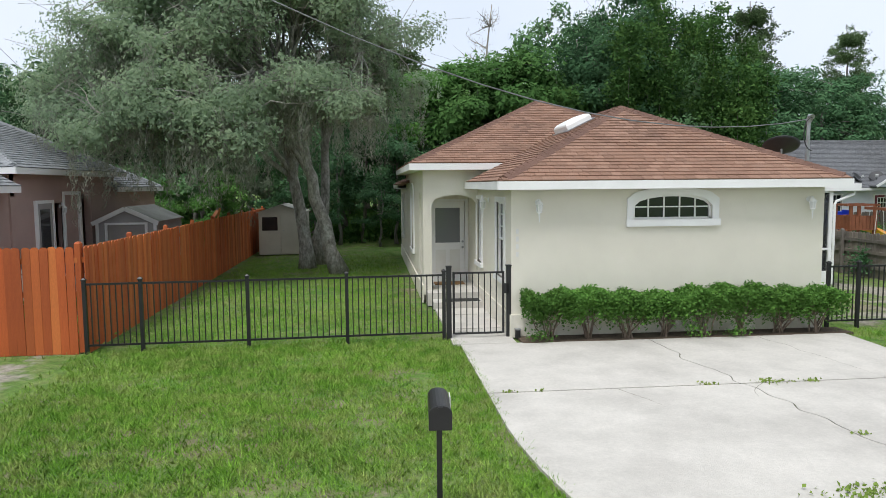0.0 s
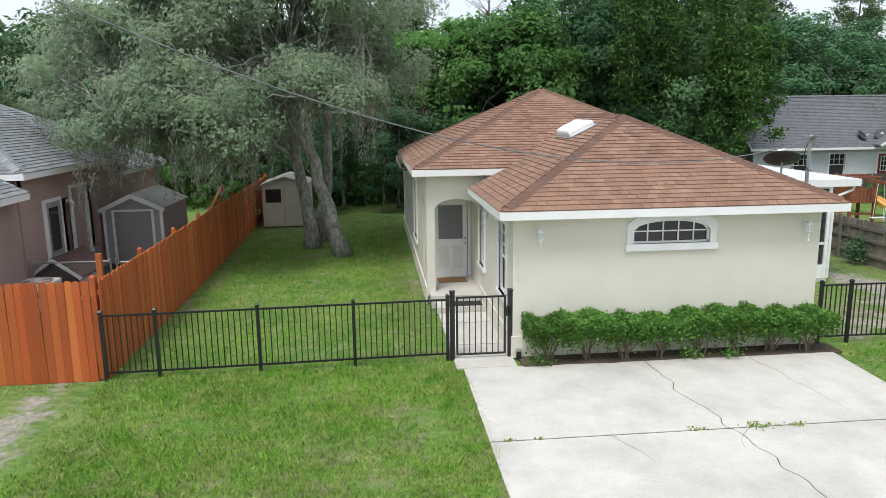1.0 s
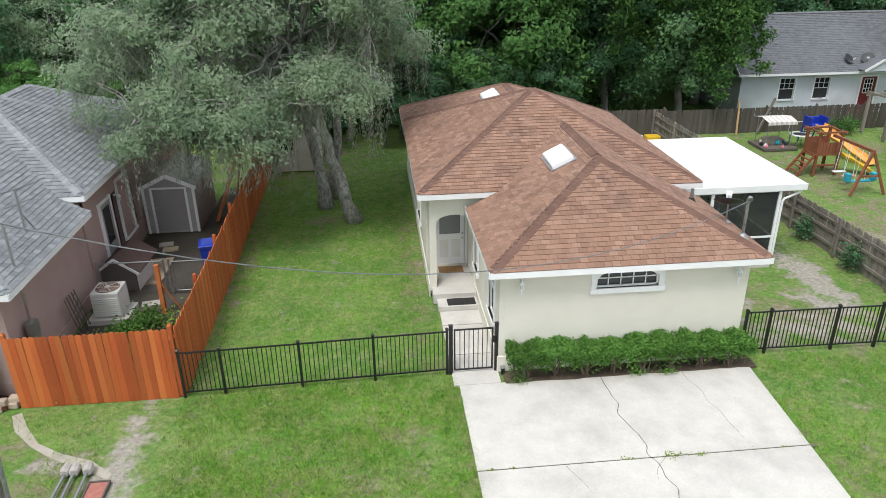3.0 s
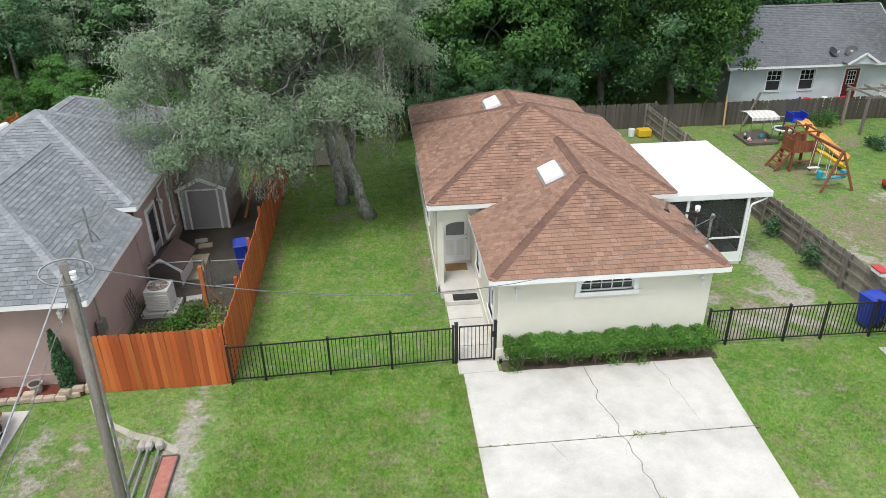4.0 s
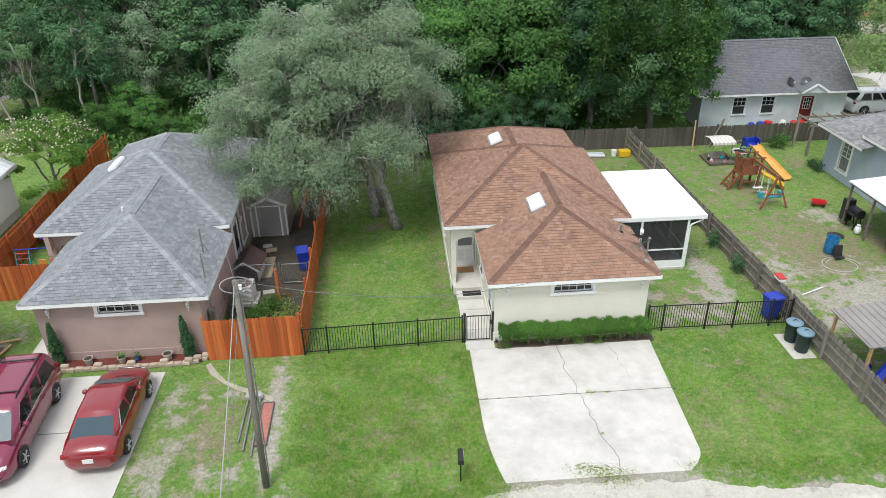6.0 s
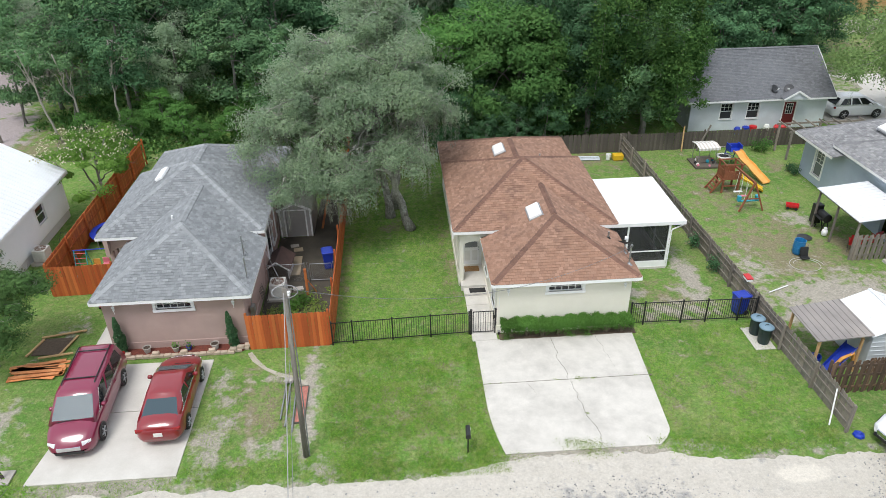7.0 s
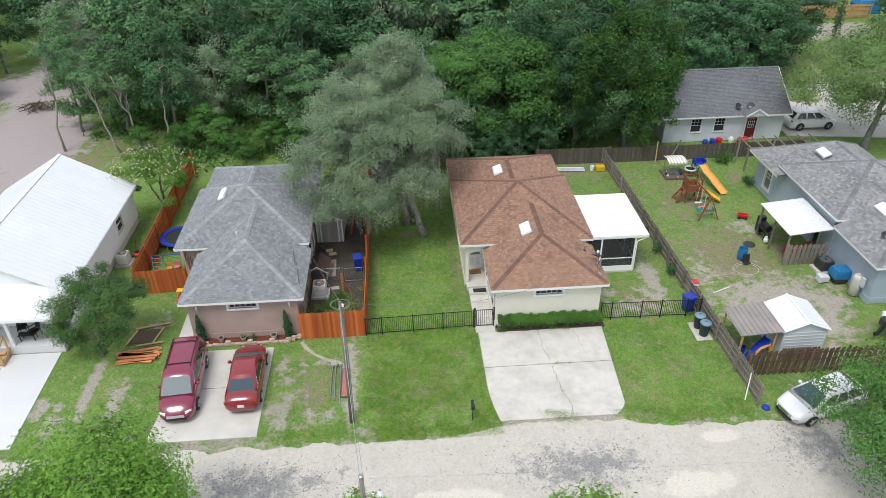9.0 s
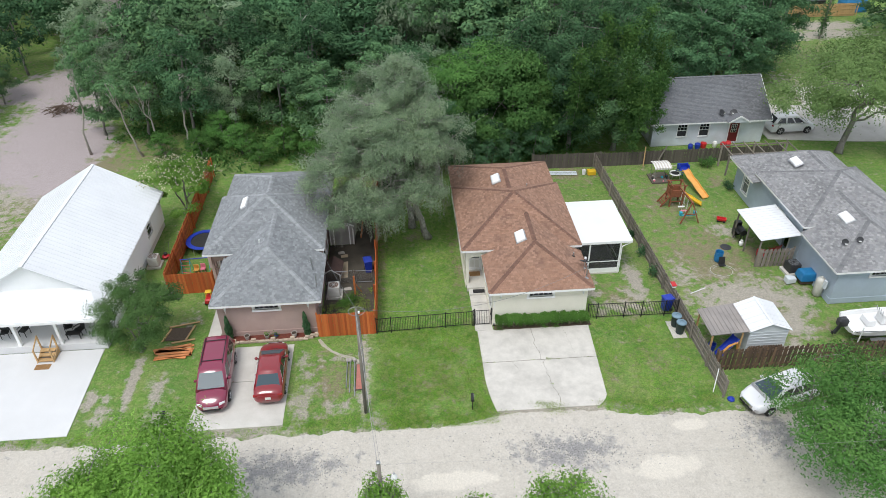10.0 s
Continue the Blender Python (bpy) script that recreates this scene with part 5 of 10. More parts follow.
def make_tree(name, label, place, trunks, crown_c, crown_r, leaf_mat, leaves, leaf_size, seed, bark=None, clumps=60, shell=0.75, moss=0, group="", hang=0.0, branch_r=0.12, twigs=True, category="tree", bare=0, lobes=(), flat=0.6, leaf_lean=0.25, puff=0.19, plain=False, wide=0.3, far=False):
    """A tree: tapered trunks (base, top, radius), limbs out to clumps of leaves spread through an uneven crown. Points are from the tree's foot."""
    rng = np.random.default_rng(seed)
    t = thing(name, place, label, category, group)
    wood, crown = Geo(), Geo()
    cc, cr = np.array(crown_c, float), np.array(crown_r, float)
    all_lobes = [(cc, cr, 1.0)] + [(np.array(c, float), np.array(r, float), k) for c, r, k in lobes]
    weight = np.array([k * np.prod(r) ** (2 / 3) for c, r, k in all_lobes])
    weight /= weight.sum()
    tips = []
    for base, top, r in trunks:
        base, top = np.array(base, float), np.array(top, float)
        n = 8
        pts = [base + (top - base) * i / n + (rng.normal(size=3) * 0.05 * np.linalg.norm(top - base) / n * 2 if 0 < i < n else 0) for i in range(n + 1)]
        rad = [r * (1.35 if i == 0 else 1.0) * (1 - 0.6 * i / n) for i in range(n + 1)]
        wood.tube([Vector(q) for q in pts], rad, 6 if plain else 12)
        tips.append((pts, rad))
    centres = []
    for i in range(clumps):
        u = rng.normal(size=3)
        u /= np.linalg.norm(u)
        u[2] = u[2] if u[2] > -0.35 else -u[2] * 0.6
        rr = shell + (1 - shell) * rng.random() if rng.random() < 0.8 else rng.uniform(0.3, 0.75)
        rr *= rng.uniform(0.86, 1.12) + 0.22 * noise.noise((u[0] * 1.7 + seed, u[1] * 1.7, u[2] * 1.7))
        lc, lr, _ = all_lobes[int(rng.choice(len(all_lobes), p=weight))]
        centres.append(lc + u * lr * rr)
    mains = []
    main_n = max(8, clumps // 8)
    for ci, c in enumerate(centres):
        pts, rad = tips[int(np.argmin([np.linalg.norm(c[:2] - tp[0][-1][:2]) for tp in tips]))]
        k = int(rng.integers(4, len(pts)))
        s = pts[k]
        if ci >= main_n:
            near = min((q for w in mains for q in w[2:]), key=lambda q: np.linalg.norm(q - c))
            s = near
        n = 3 if plain and ci >= main_n else 6
        way = [s + (c - s) * i / n + np.array((0, 0, 0.12 * np.linalg.norm(c - s) * math.sin(math.pi * i / n))) + rng.normal(size=3) * (0.06 * np.linalg.norm(c - s) / n * 2 if i else 0) for i in range(n + 1)]
        r0 = min(rad[k] * 0.6, branch_r) if ci < main_n else min(0.035, branch_r * 0.4)
        if ci < main_n:
            mains.append(way)
        if far and ci >= main_n:
            continue
        wood.tube([Vector(q) for q in way], [r0 * (1 - 0.85 * i / n) for i in range(n + 1)], 3 if plain else 5)
        if twigs:
            for _ in range(3):
                e = c + rng.normal(size=3) * cr * 0.16
                wood.tube([Vector(way[-2]), Vector((way[-2] + e) / 2 + rng.normal(size=3) * 0.08), Vector(e)], [r0 * 0.25, r0 * 0.16, 0.006], 4)
    twig_geo = Geo()
    for _ in range(bare):
        c = centres[int(rng.integers(len(centres)))]
        limb(twig_geo, c * 0.85 + cc * 0.15, rng.normal(size=3) * 0.7 + (c - cc) / cr, cr[0] * rng.uniform(0.12, 0.3), 0.024, rng, 0.0, 0.3, 6, 3, 0.005)
    if bare:
        part("twig", twig_geo, PALEBARK, t, "bare pale twigs", local=True)
    per = max(1, leaves // clumps)
    spread = np.cbrt(np.prod(cr)) * puff
    cloud, facing = [], []
    for c in centres:
        sz = spread * rng.uniform(0.6, 1.4)
        q = np.clip(rng.normal(size=(per, 3)), -1.7, 1.7) * sz * np.array((1, 1, flat))
        if hang:
            q[:, 2] -= np.abs(rng.normal(size=per)) * hang
        cloud.append(c + q)
        out = (c - cc) / cr
        facing.append(q / (sz + 1e-6) * 0.55 + out / (np.linalg.norm(out) + 1e-6) * 0.45 + np.array((0, 0, 0.5)))
    cloud, facing = np.concatenate(cloud), np.concatenate(facing)
    ok = cloud[:, 2] > 0.15
    leaf_cards(crown, cloud[ok], leaf_size, rng, leaf_lean, facing[ok], True, wide)
    part("trunk", wood, bark or BARK, t, smooth=True, local=True)
    part("crown", crown, leaf_mat, t, local=True)
    if moss:
        mg = Geo()
        low = sorted(centres, key=lambda c: c[2])[: max(4, clumps // 2)]
        for _ in range(moss):
            c = low[int(rng.integers(len(low)))] + rng.normal(size=3) * spread * 0.8
            L = rng.uniform(0.4, 2.2)
            k = int(L * 60)
            q = np.stack([c[0] + rng.normal(size=k) * 0.06, c[1] + rng.normal(size=k) * 0.06, c[2] - rng.random(k) ** 1.2 * L], 1)
            q = q[q[:, 2] > 0.6]
            leaf_cards(mg, q, 0.1, rng, 2.5, None, True, 0.13)
        part("hanging_moss", mg, MOSS, t, "grey strands of hanging moss", local=True)
    return t
LEAF_BUSH = leafy("green_bush_leaf", (0.06, 0.13, 0.04), (0.115, 0.22, 0.07), (0.225, 0.36, 0.125))
LEAF_FEATHER = leafy("bright_feathery_leaf", (0.085, 0.175, 0.034), (0.165, 0.31, 0.06), (0.30, 0.475, 0.11), through=0.45)
LEAF_VINE = leafy("vine_leaf", (0.034, 0.085, 0.026), (0.068, 0.15, 0.042), (0.17, 0.295, 0.075))
LEAF_PINE = leafy("pine_needle", (0.06, 0.10, 0.045), (0.10, 0.155, 0.07), (0.15, 0.21, 0.095))
BLOOM = leafy("creamy_bloom", (0.42, 0.40, 0.26), (0.52, 0.49, 0.34), (0.60, 0.56, 0.42))

make_tree("oak_tree", "large three-stemmed live oak hung with grey moss on the lawn", (-1.9, 23.2, 0),
    [((0.85, -0.45, -0.05), (-1.05, -0.3, 6.4), 0.25), ((-0.32, 1.2, -0.05), (-0.95, 1.3, 6.2), 0.25), ((0.05, 2.3, -0.05), (0.75, 2.5, 8.5), 0.2)],
    (-1.6, 1.2, 8.0), (5.4, 4.6, 3.9), LEAF_OAK, 190000, 0.122, 5, clumps=470, shell=0.6, moss=900, bare=480, branch_r=0.12, bark=OAKBARK, puff=0.078, wide=0.3,
    lobes=(((-4.4, -0.6, 6.4), (3.2, 2.9, 2.5), 1.0), ((-4.9, -2.6, 4.3), (2.1, 1.9, 1.7), 0.9), ((-2.9, -3.2, 4.3), (2.5, 1.8, 1.7), 1.0), ((-0.4, -2.2, 5.2), (2.6, 1.8, 1.4), 0.9), ((0.8, 3.0, 5.8), (3.2, 3.0, 2.4), 0.8), ((-0.4, 3.0, 11.2), (2.2, 2.0, 1.6), 0.9)))

make_tree("broadleaf_tree", "bright green dense broadleaf tree behind the cream house", (7.3, 36.2, 0), [((0, 0, -0.1), (0.2, 0.2, 7.0), 0.22)], (0, 0, 5.2), (4.2, 3.4, 3.8), LEAF_BROAD, 60000, 0.24, 21, clumps=150, shell=0.86, puff=0.15, wide=0.32, lobes=(((-1.5, -0.8, 2.6), (2.4, 2.0, 1.8), 0.8), ((1.8, -0.9, 2.8), (2.2, 1.8, 2.0), 0.8)))
make_tree("mimosa_tree", "spreading pale green mimosa with faint pink blooms", (2.4, 37.5, 0), [((0, 0, -0.1), (0.4, 0.2, 6.0), 0.16), ((0.2, 0, -0.1), (-1.2, 0.2, 5.5), 0.12)], (0, 0, 7.2), (3.8, 3.0, 1.6), LEAF_BRIGHT, 16000, 0.19, 22, clumps=60, shell=0.7, flat=0.3, lobes=(((-1.5, -2.0, 5.0), (2.6, 1.8, 1.0), 0.8), ((2.2, 0.5, 8.8), (2.2, 2.0, 0.9), 0.8)))
for k, (x, y, h, r) in enumerate(((12.4, 36.0, 11.5, 3.2), (16.6, 35.6, 9.5, 3.0), (15.0, 39.5, 13.5, 3.8), (19.4, 39.6, 11.0, 2.6))):
    make_tree("vine_covered_tree", "dark tree draped to the ground with hanging vines", (x, y, 0), [((0, 0, -0.1), (0.3, 0.2, h * 0.8), 0.22)], (0, 0, h * 0.66), (r, r, h * 0.36), LEAF_DARK if k != 1 else LEAF_WOOD, 30000, 0.19, 24 + k, clumps=90, shell=0.8, hang=0.28, puff=0.14, lobes=(((-0.8, -1.2, h * 0.3), (r * 0.7, r * 0.55, h * 0.28), 1.2), ((1.2, -0.9, h * 0.35), (r * 0.55, r * 0.5, h * 0.3), 1.0)))
    rngv = np.random.default_rng(300 + k)
    vt_ = thing("hanging_vine", (x, y - r * 0.7, 0), "curtain of yellow-green vine hanging from a dark tree", "vine")
    vg, vs_ = Geo(), Geo()
    for j in range(9):
        px_, py_ = rngv.normal() * r * 0.55, rngv.normal() * 0.6 - 0.6
        top = h * rngv.uniform(0.5, 0.9)
        L = top * rngv.uniform(0.35, 0.75)
        at = 0.0
        while at < L:
            k = rngv.uniform(0.25, 0.55) * (1.15 - 0.7 * at / L)
            n = int(520 * k)
            leaf_cards(vg, rngv.normal(size=(n, 3)) * (k * 0.8, k * 0.6, k * 0.55) + (px_ + rngv.normal() * 0.2, py_, top - at), 0.17, rngv, 0.7, None, True, 0.36)
            at += rngv.uniform(0.35, 0.8)
        vs_.tube([Vector((px_, py_, top)), Vector((px_ + 0.05, py_, top - L / 2)), Vector((px_, py_, top - L))], 0.012, 4)
    part("stem", vs_, BARK, vt_, local=True)
    part("foliage", vg, LEAF_VINE, vt_, local=True)

# near woodland: a few kinds, repeated with their own turn and size
PROTO = []
for i, (lm, h, r, n, ls, lab) in enumerate(((LEAF_WOOD, 9, 3.2, 8600, 0.23, "tall green woodland tree"), (LEAF_DARK, 11, 3.4, 8800, 0.23, "dark green woodland tree"), (LEAF_BRIGHT, 7, 2.8, 8000, 0.2, "bright green woodland tree"), (LEAF_OAK, 9, 3.4, 9500, 0.19, "grey-green oak at the wood's edge"),
        (LEAF_WOOD, 10, 4.6, 3600, 0.41, "green tree in the far woodland"), (LEAF_DARK, 11, 4.8, 3600, 0.41, "dark tree in the far woodland"), (LEAF_OAK, 10, 4.8, 3600, 0.4, "grey-green tree in the far woodland"))):
    PROTO.append(make_tree("woodland_tree", lab, (0, 0, -60), [((0, 0, -0.1), (0.3, 0.2, h * 0.78), 0.17)], (0, 0, h * 0.6), (r, r, h * 0.4), lm, n, ls, 40 + i, clumps=60 if i < 4 else 48, shell=0.78, group="woodland behind the houses", twigs=False, puff=0.125, plain=True, far=i > 3, wide=0.3,
                           lobes=(((r * 0.5, -r * 0.3, h * 0.36), (r * 0.6, r * 0.6, h * 0.22), 0.8), ((-r * 0.5, 0.2, h * 0.3), (r * 0.55, r * 0.6, h * 0.2), 0.8), ((0.2, 0.2, h * 0.9), (r * 0.5, r * 0.5, h * 0.14), 0.7))))
rw = random.Random(5)
used = set()


def plant(i, x, y, s, sz):
    m = pose(x, y, -0.05, 0, 0, rw.uniform(0, 360)) @ Matrix.Diagonal((s, s, sz, 1))
    if i not in used:
        PROTO[i].matrix_basis = m
        used.add(i)
    else:
        copy_thing(PROTO[i], pose(0, 0, 0)).matrix_basis = m


for x, y, i, s, sz in ((-1.5, 38, 1, 1.0, 0.85), (-5.5, 38.5, 3, 0.9, 0.85), (-9.5, 39.5, 0, 1.0, 0.85), (-14, 41, 0, 1.05, 1.0), (-18.5, 42.5, 3, 0.9, 0.9), (-22.5, 42, 1, 0.95, 0.95), (-27, 42.5, 0, 0.9, 0.95), (-30, 47, 3, 0.9, 0.9), (-31.5, 43.5, 0, 0.7, 0.8), (-29, 51, 1, 0.9, 0.9), (-46, 47, 3, 0.9, 0.9), (-48, 53, 0, 0.9, 0.9), (-24, 48, 0, 1.0, 1.1), (-17, 47, 1, 1.05, 1.0),
                       (-10.5, 45, 1, 1.0, 1.0), (-4.5, 44, 0, 1.0, 0.85), (0.5, 44, 3, 0.95, 0.8), (5, 42.5, 1, 0.95, 0.8), (9.5, 42, 1, 1.0, 0.95), (12.0, 45.5, 0, 1.15, 1.5), (16.5, 45, 1, 1.15, 1.45), (14.5, 41, 3, 0.85, 1.3), (20.0, 47, 1, 1.15, 1.2), (23.5, 46, 0, 0.9, 1.0), (-1.5, 33.8, 1, 0.55, 0.6), (1.2, 34.0, 1, 0.55, 0.55), (-4.2, 34.6, 1, 0.5, 0.5), (5.2, 33.6, 1, 0.4, 0.4), (-45.0, 52.5, 0, 0.55, 0.55), (-46.5, 49.5, 0, 0.45, 0.5), (-36.5, 56.0, 3, 0.8, 0.9), (-34.0, 51.0, 0, 0.8, 1.0), (21.0, 45.6, 1, 1.0, 0.95), (24.4, 45.4, 1, 1.0, 0.85), (27.6, 45.8, 1, 1.0, 0.9), (31.0, 46.4, 1, 1.0, 0.9), (33.6, 49.5, 1, 1.0, 0.9), (24, 49, 1, 1.2, 1.0), (28, 48.5, 1, 1.1, 1.0), (32, 51, 1, 1.2, 1.0), (22, 54, 0, 1.2, 1.1), (28, 56, 3, 1.2, 1.2), (38, 53, 1, 1.1, 1.0), (35.2, 47.6, 1, 0.9, 0.8), (36.6, 50.0, 0, 1.0, 0.8), (40.6, 56.6, 1, 1.0, 0.9),
                       (-21, 37.6, 2, 0.45, 0.4), (-17.5, 38.2, 2, 0.55, 0.42), (-13.5, 37.2, 2, 0.5, 0.4), (-10.5, 36.2, 2, 0.5, 0.45), (-24.5, 38.2, 2, 0.45, 0.35), (-7.5, 35.8, 2, 0.5, 0.5), (-15.5, 35.6, 2, 0.4, 0.32), (-19.3, 40.0, 2, 0.55, 0.5), (-12.0, 40.0, 2, 0.6, 0.55), (-3.0, 35.9, 0, 0.55, 0.6), (3.8, 35.2, 1, 0.5, 0.5), (-0.4, 35.2, 1, 0.6, 0.6), (-2.6, 32.6, 1, 0.34, 0.3), (0.4, 32.4, 1, 0.36, 0.3), (2.6, 32.8, 1, 0.36, 0.32), (6.6, 33.0, 1, 0.36, 0.34), (8.8, 33.4, 1, 0.4, 0.4), (4.4, 32.3, 1, 0.3, 0.25)):
    plant(i, x, y, s, sz)
for row in range(9):
    y = 51 + row * 5.2
    n = 12 + row
    x0, x1 = -30 - row * 4.5, 20 + row * 5.0
    for k in range(n):
        x = x0 + (x1 - x0) * (k + rw.uniform(0.15, 0.85)) / n
        yy = y + rw.uniform(-2, 2)
        if (x > 40 and yy < 76) or (x < -32 and yy < 62):
            continue
        plant(rw.choice((4, 4, 5, 6, 5)), x, yy, rw.uniform(0.85, 1.2), rw.uniform(0.8, 1.15))
for x, y in ((-46, 61), (-52, 66), (-44, 70), (-53, 58), (-57, 74), (-40, 66), (-37, 61), (-50, 75), (44, 84), (38, 78), (34, 62), (37.5, 57.5), (33.5, 51.5), (41, 66), (57.5, 60.5), (61, 64)):
    plant(rw.choice((4, 5, 6)), x, y, rw.uniform(0.8, 1.0), rw.uniform(0.7, 0.9))


def tall_pine(x, y, h, seed, bare=False):
    rng = np.random.default_rng(seed)
    t = thing("dead_pine" if bare else "pine_tree", (x, y, 0), "bare dead pine standing over the woods" if bare else "tall thin pine with tufted crown over the woods", "tree")
    wood, lv = Geo(), Geo()
    pts = [np.array((0.3 * math.sin(k * 0.7 + seed), 0.2 * math.cos(k), h * k / 10)) for k in range(11)]
    wood.tube([Vector(p) for p in pts], [0.22 * (1 - 0.085 * k) for k in range(11)], 8)
    for j in range(34 if bare else 52):
        k = rng.uniform(0.5, 1.0)
        s = pts[min(10, int(k * 10))]
        a = rng.uniform(0, 2 * math.pi)
        L = (1.05 - k) * h * 0.3 + rng.uniform(0.4, 1.3)
        d = np.array((math.cos(a), math.sin(a), rng.uniform(0.05, 0.7)))
        way = limb(wood, s, d, L, 0.05, rng, -0.02, 0.16, 5, 5, 0.01)
        for w in way[2:]:
            if bare:
                for _ in range(2):
                    limb(wood, w, rng.normal(size=3) + (0, 0, 0.5), 0.7, 0.014, rng, 0, 0.3, 3, 4, 0.005)
            else:
                for _ in range(2):
                    leaf_cards(lv, w + rng.normal(size=3) * 0.3 + rng.normal(size=(34, 3)) * (0.2, 0.2, 0.15), 0.2, rng, -0.4, None, True)
    part("trunk", wood, PALEBARK if bare else BARK, t, local=True, smooth=True)
    if not bare:
        part("crown", lv, LEAF_PINE, t, local=True)


# slim pale-stemmed trees at the edge of the clearing
for x, y, h, lean, seed in ((-31.6, 39.4, 9.2, 0.5, 61), (-26.6, 38.6, 7.0, -1.6, 62), (-24.9, 38.9, 6.6, -1.0, 63), (-22.6, 39.2, 7.4, 0.7, 64)):
    make_tree("slim_tree", "slim pale-stemmed tree with a thin crown at the wood's edge", (x, y, 0), [((0, 0, -0.1), (lean, 0.2, h), 0.1)], (lean * 0.9, 0.2, h * 0.86), (1.5, 1.4, h * 0.2), LEAF_WOOD, 1800, 0.16, seed, bark=PALEBARK, clumps=16, shell=0.6, puff=0.16, bare=30)
brush = thing("brush_pile", (-38.2, 50.2, 0), "low heap of dead branches on the bare clearing", "brush pile")
rb = random.Random(3)
for k in range(60):
    a, d, z = rb.uniform(0, 6.3), rb.uniform(0, 1.6), rb.uniform(0.05, 0.5)
    c, w = Vector((-38.2 + d * math.cos(a), 50.2 + 0.6 * d * math.sin(a), z * (1 - d / 2.2))), rb.uniform(0, 3.14)
    e = Vector((math.cos(w), math.sin(w), rb.uniform(-0.15, 0.3))) * rb.uniform(0.4, 1.0)
    part("branch", Geo().tube([c - e, c + e * 0.3 + Vector((0, 0, 0.05)), c + e], [0.035, 0.028, 0.012], 5), DEADWOOD, brush)
tall_pine(49.5, 70, 19.0, 3)
tall_pine(33.5, 60, 18.5, 4)
tall_pine(31.5, 58, 15.0, 9)
tall_pine(3.2, 60, 14.5, 5)
tall_pine(20.5, 62, 16.5, 7)
tall_pine(9.4, 55, 16.6, 6, True)
tall_pine(-30.5, 52, 13.0, 8, True)

make_tree("oak_tree", "pale leaning oak with hanging moss beside the far drive", (36.6, 33.0, 0), [((0, 0, -0.1), (1.6, 1.4, 5.5), 0.3)], (0.8, 2.2, 6.6), (6.0, 5.2, 2.6), LEAF_PALE, 70000, 0.17, 12, clumps=130, shell=0.7, moss=70, lobes=(((-4.2, 0.8, 5.2), (3.0, 2.6, 1.7), 0.9), ((4.0, 0.5, 5.4), (2.8, 2.6, 1.5), 0.8), ((5.6, -2.4, 4.0), (2.6, 2.2, 1.7), 0.9), ((-1.5, 1.5, 3.9), (2.4, 2.0, 1.6), 0.8)))
make_tree("mimosa_tree", "spreading mimosa covered with creamy blooms beside the fence", (-20.1, 27.8, 0), [((0, 0, -0.1), (0.2, 0.1, 3.2), 0.12), ((0.1, 0.1, -0.1), (-0.9, 0.2, 2.9), 0.09)], (0, 0, 3.6), (2.7, 2.4, 1.3), LEAF_FEATHER, 15000, 0.13, 13, clumps=52, shell=0.45, flat=0.45, puff=0.13, lobes=(((1.8, -1.4, 2.8), (1.5, 1.2, 0.8), 0.9), ((-1.6, -1.5, 2.3), (1.6, 1.3, 0.8), 0.9), ((0.3, -2.2, 1.8), (1.2, 1.0, 0.6), 0.7)))
mb_ = Geo()
rngb = np.random.default_rng(14)
ub = rngb.normal(size=(520, 3))
ub /= np.linalg.norm(ub, axis=1)[:, None]
ub[:, 2] = np.abs(ub[:, 2])
leaf_cards(mb_, np.array((-20.3, 27.8, 3.75)) + ub * (2.9, 2.6, 1.15) * rngb.uniform(0.8, 1.08, (520, 1)), 0.13, rngb, -0.5)
part("blossom", mb_, BLOOM, bpy.data.objects["mimosa_tree.001"])
make_tree("small_tree", "bushy green tree before the white house's porch", (-19.4, 11.9, 0), [((0, 0, -0.1), (0.2, 0.1, 2.2), 0.1), ((0.1, 0.2, -0.1), (-0.6, 0.3, 2.0), 0.08)], (0.1, 0.3, 2.9), (2.4, 2.1, 1.9), LEAF_BUSH, 34000, 0.1, 15, clumps=64, shell=0.6, bare=40, puff=0.12, lobes=(((-1.2, -0.4, 1.7), (1.2, 1.0, 0.8), 0.8), ((1.0, -0.5, 1.6), (1.0, 1.0, 0.7), 0.8), ((1.4, 0.9, 3.4), (1.4, 1.3, 1.1), 1.0), ((-0.1, 1.0, 3.8), (1.7, 1.5, 1.0), 1.0)))
for x, y, h, r, seed, n in ((-13.2, -4.3, 8.6, 4.3, 16, 90000), (19.9, -0.2, 5.4, 4.7, 18, 52000), (2.9, -5.5, 8.3, 1.7, 20, 8000), (-0.5, -5.7, 8.1, 0.9, 19, 2600), (-4.25, -3.1, 5.75, 1.0, 17, 3600)):
    make_tree("roadside_tree", "feathery bright green tree at the road's edge", (x, y, 0), [((0, 0, -0.1), (0.2, 0.1, h * 0.7), 0.14), ((0.1, 0.1, -0.1), (-0.8, 0.2, h * 0.6), 0.1)], (0, 0, h * 0.68), (r, r, h * 0.3), LEAF_FEATHER if x < 10 else LEAF_BRIGHT, n, 0.13, seed, clumps=110, shell=0.66, flat=0.45, puff=0.15)

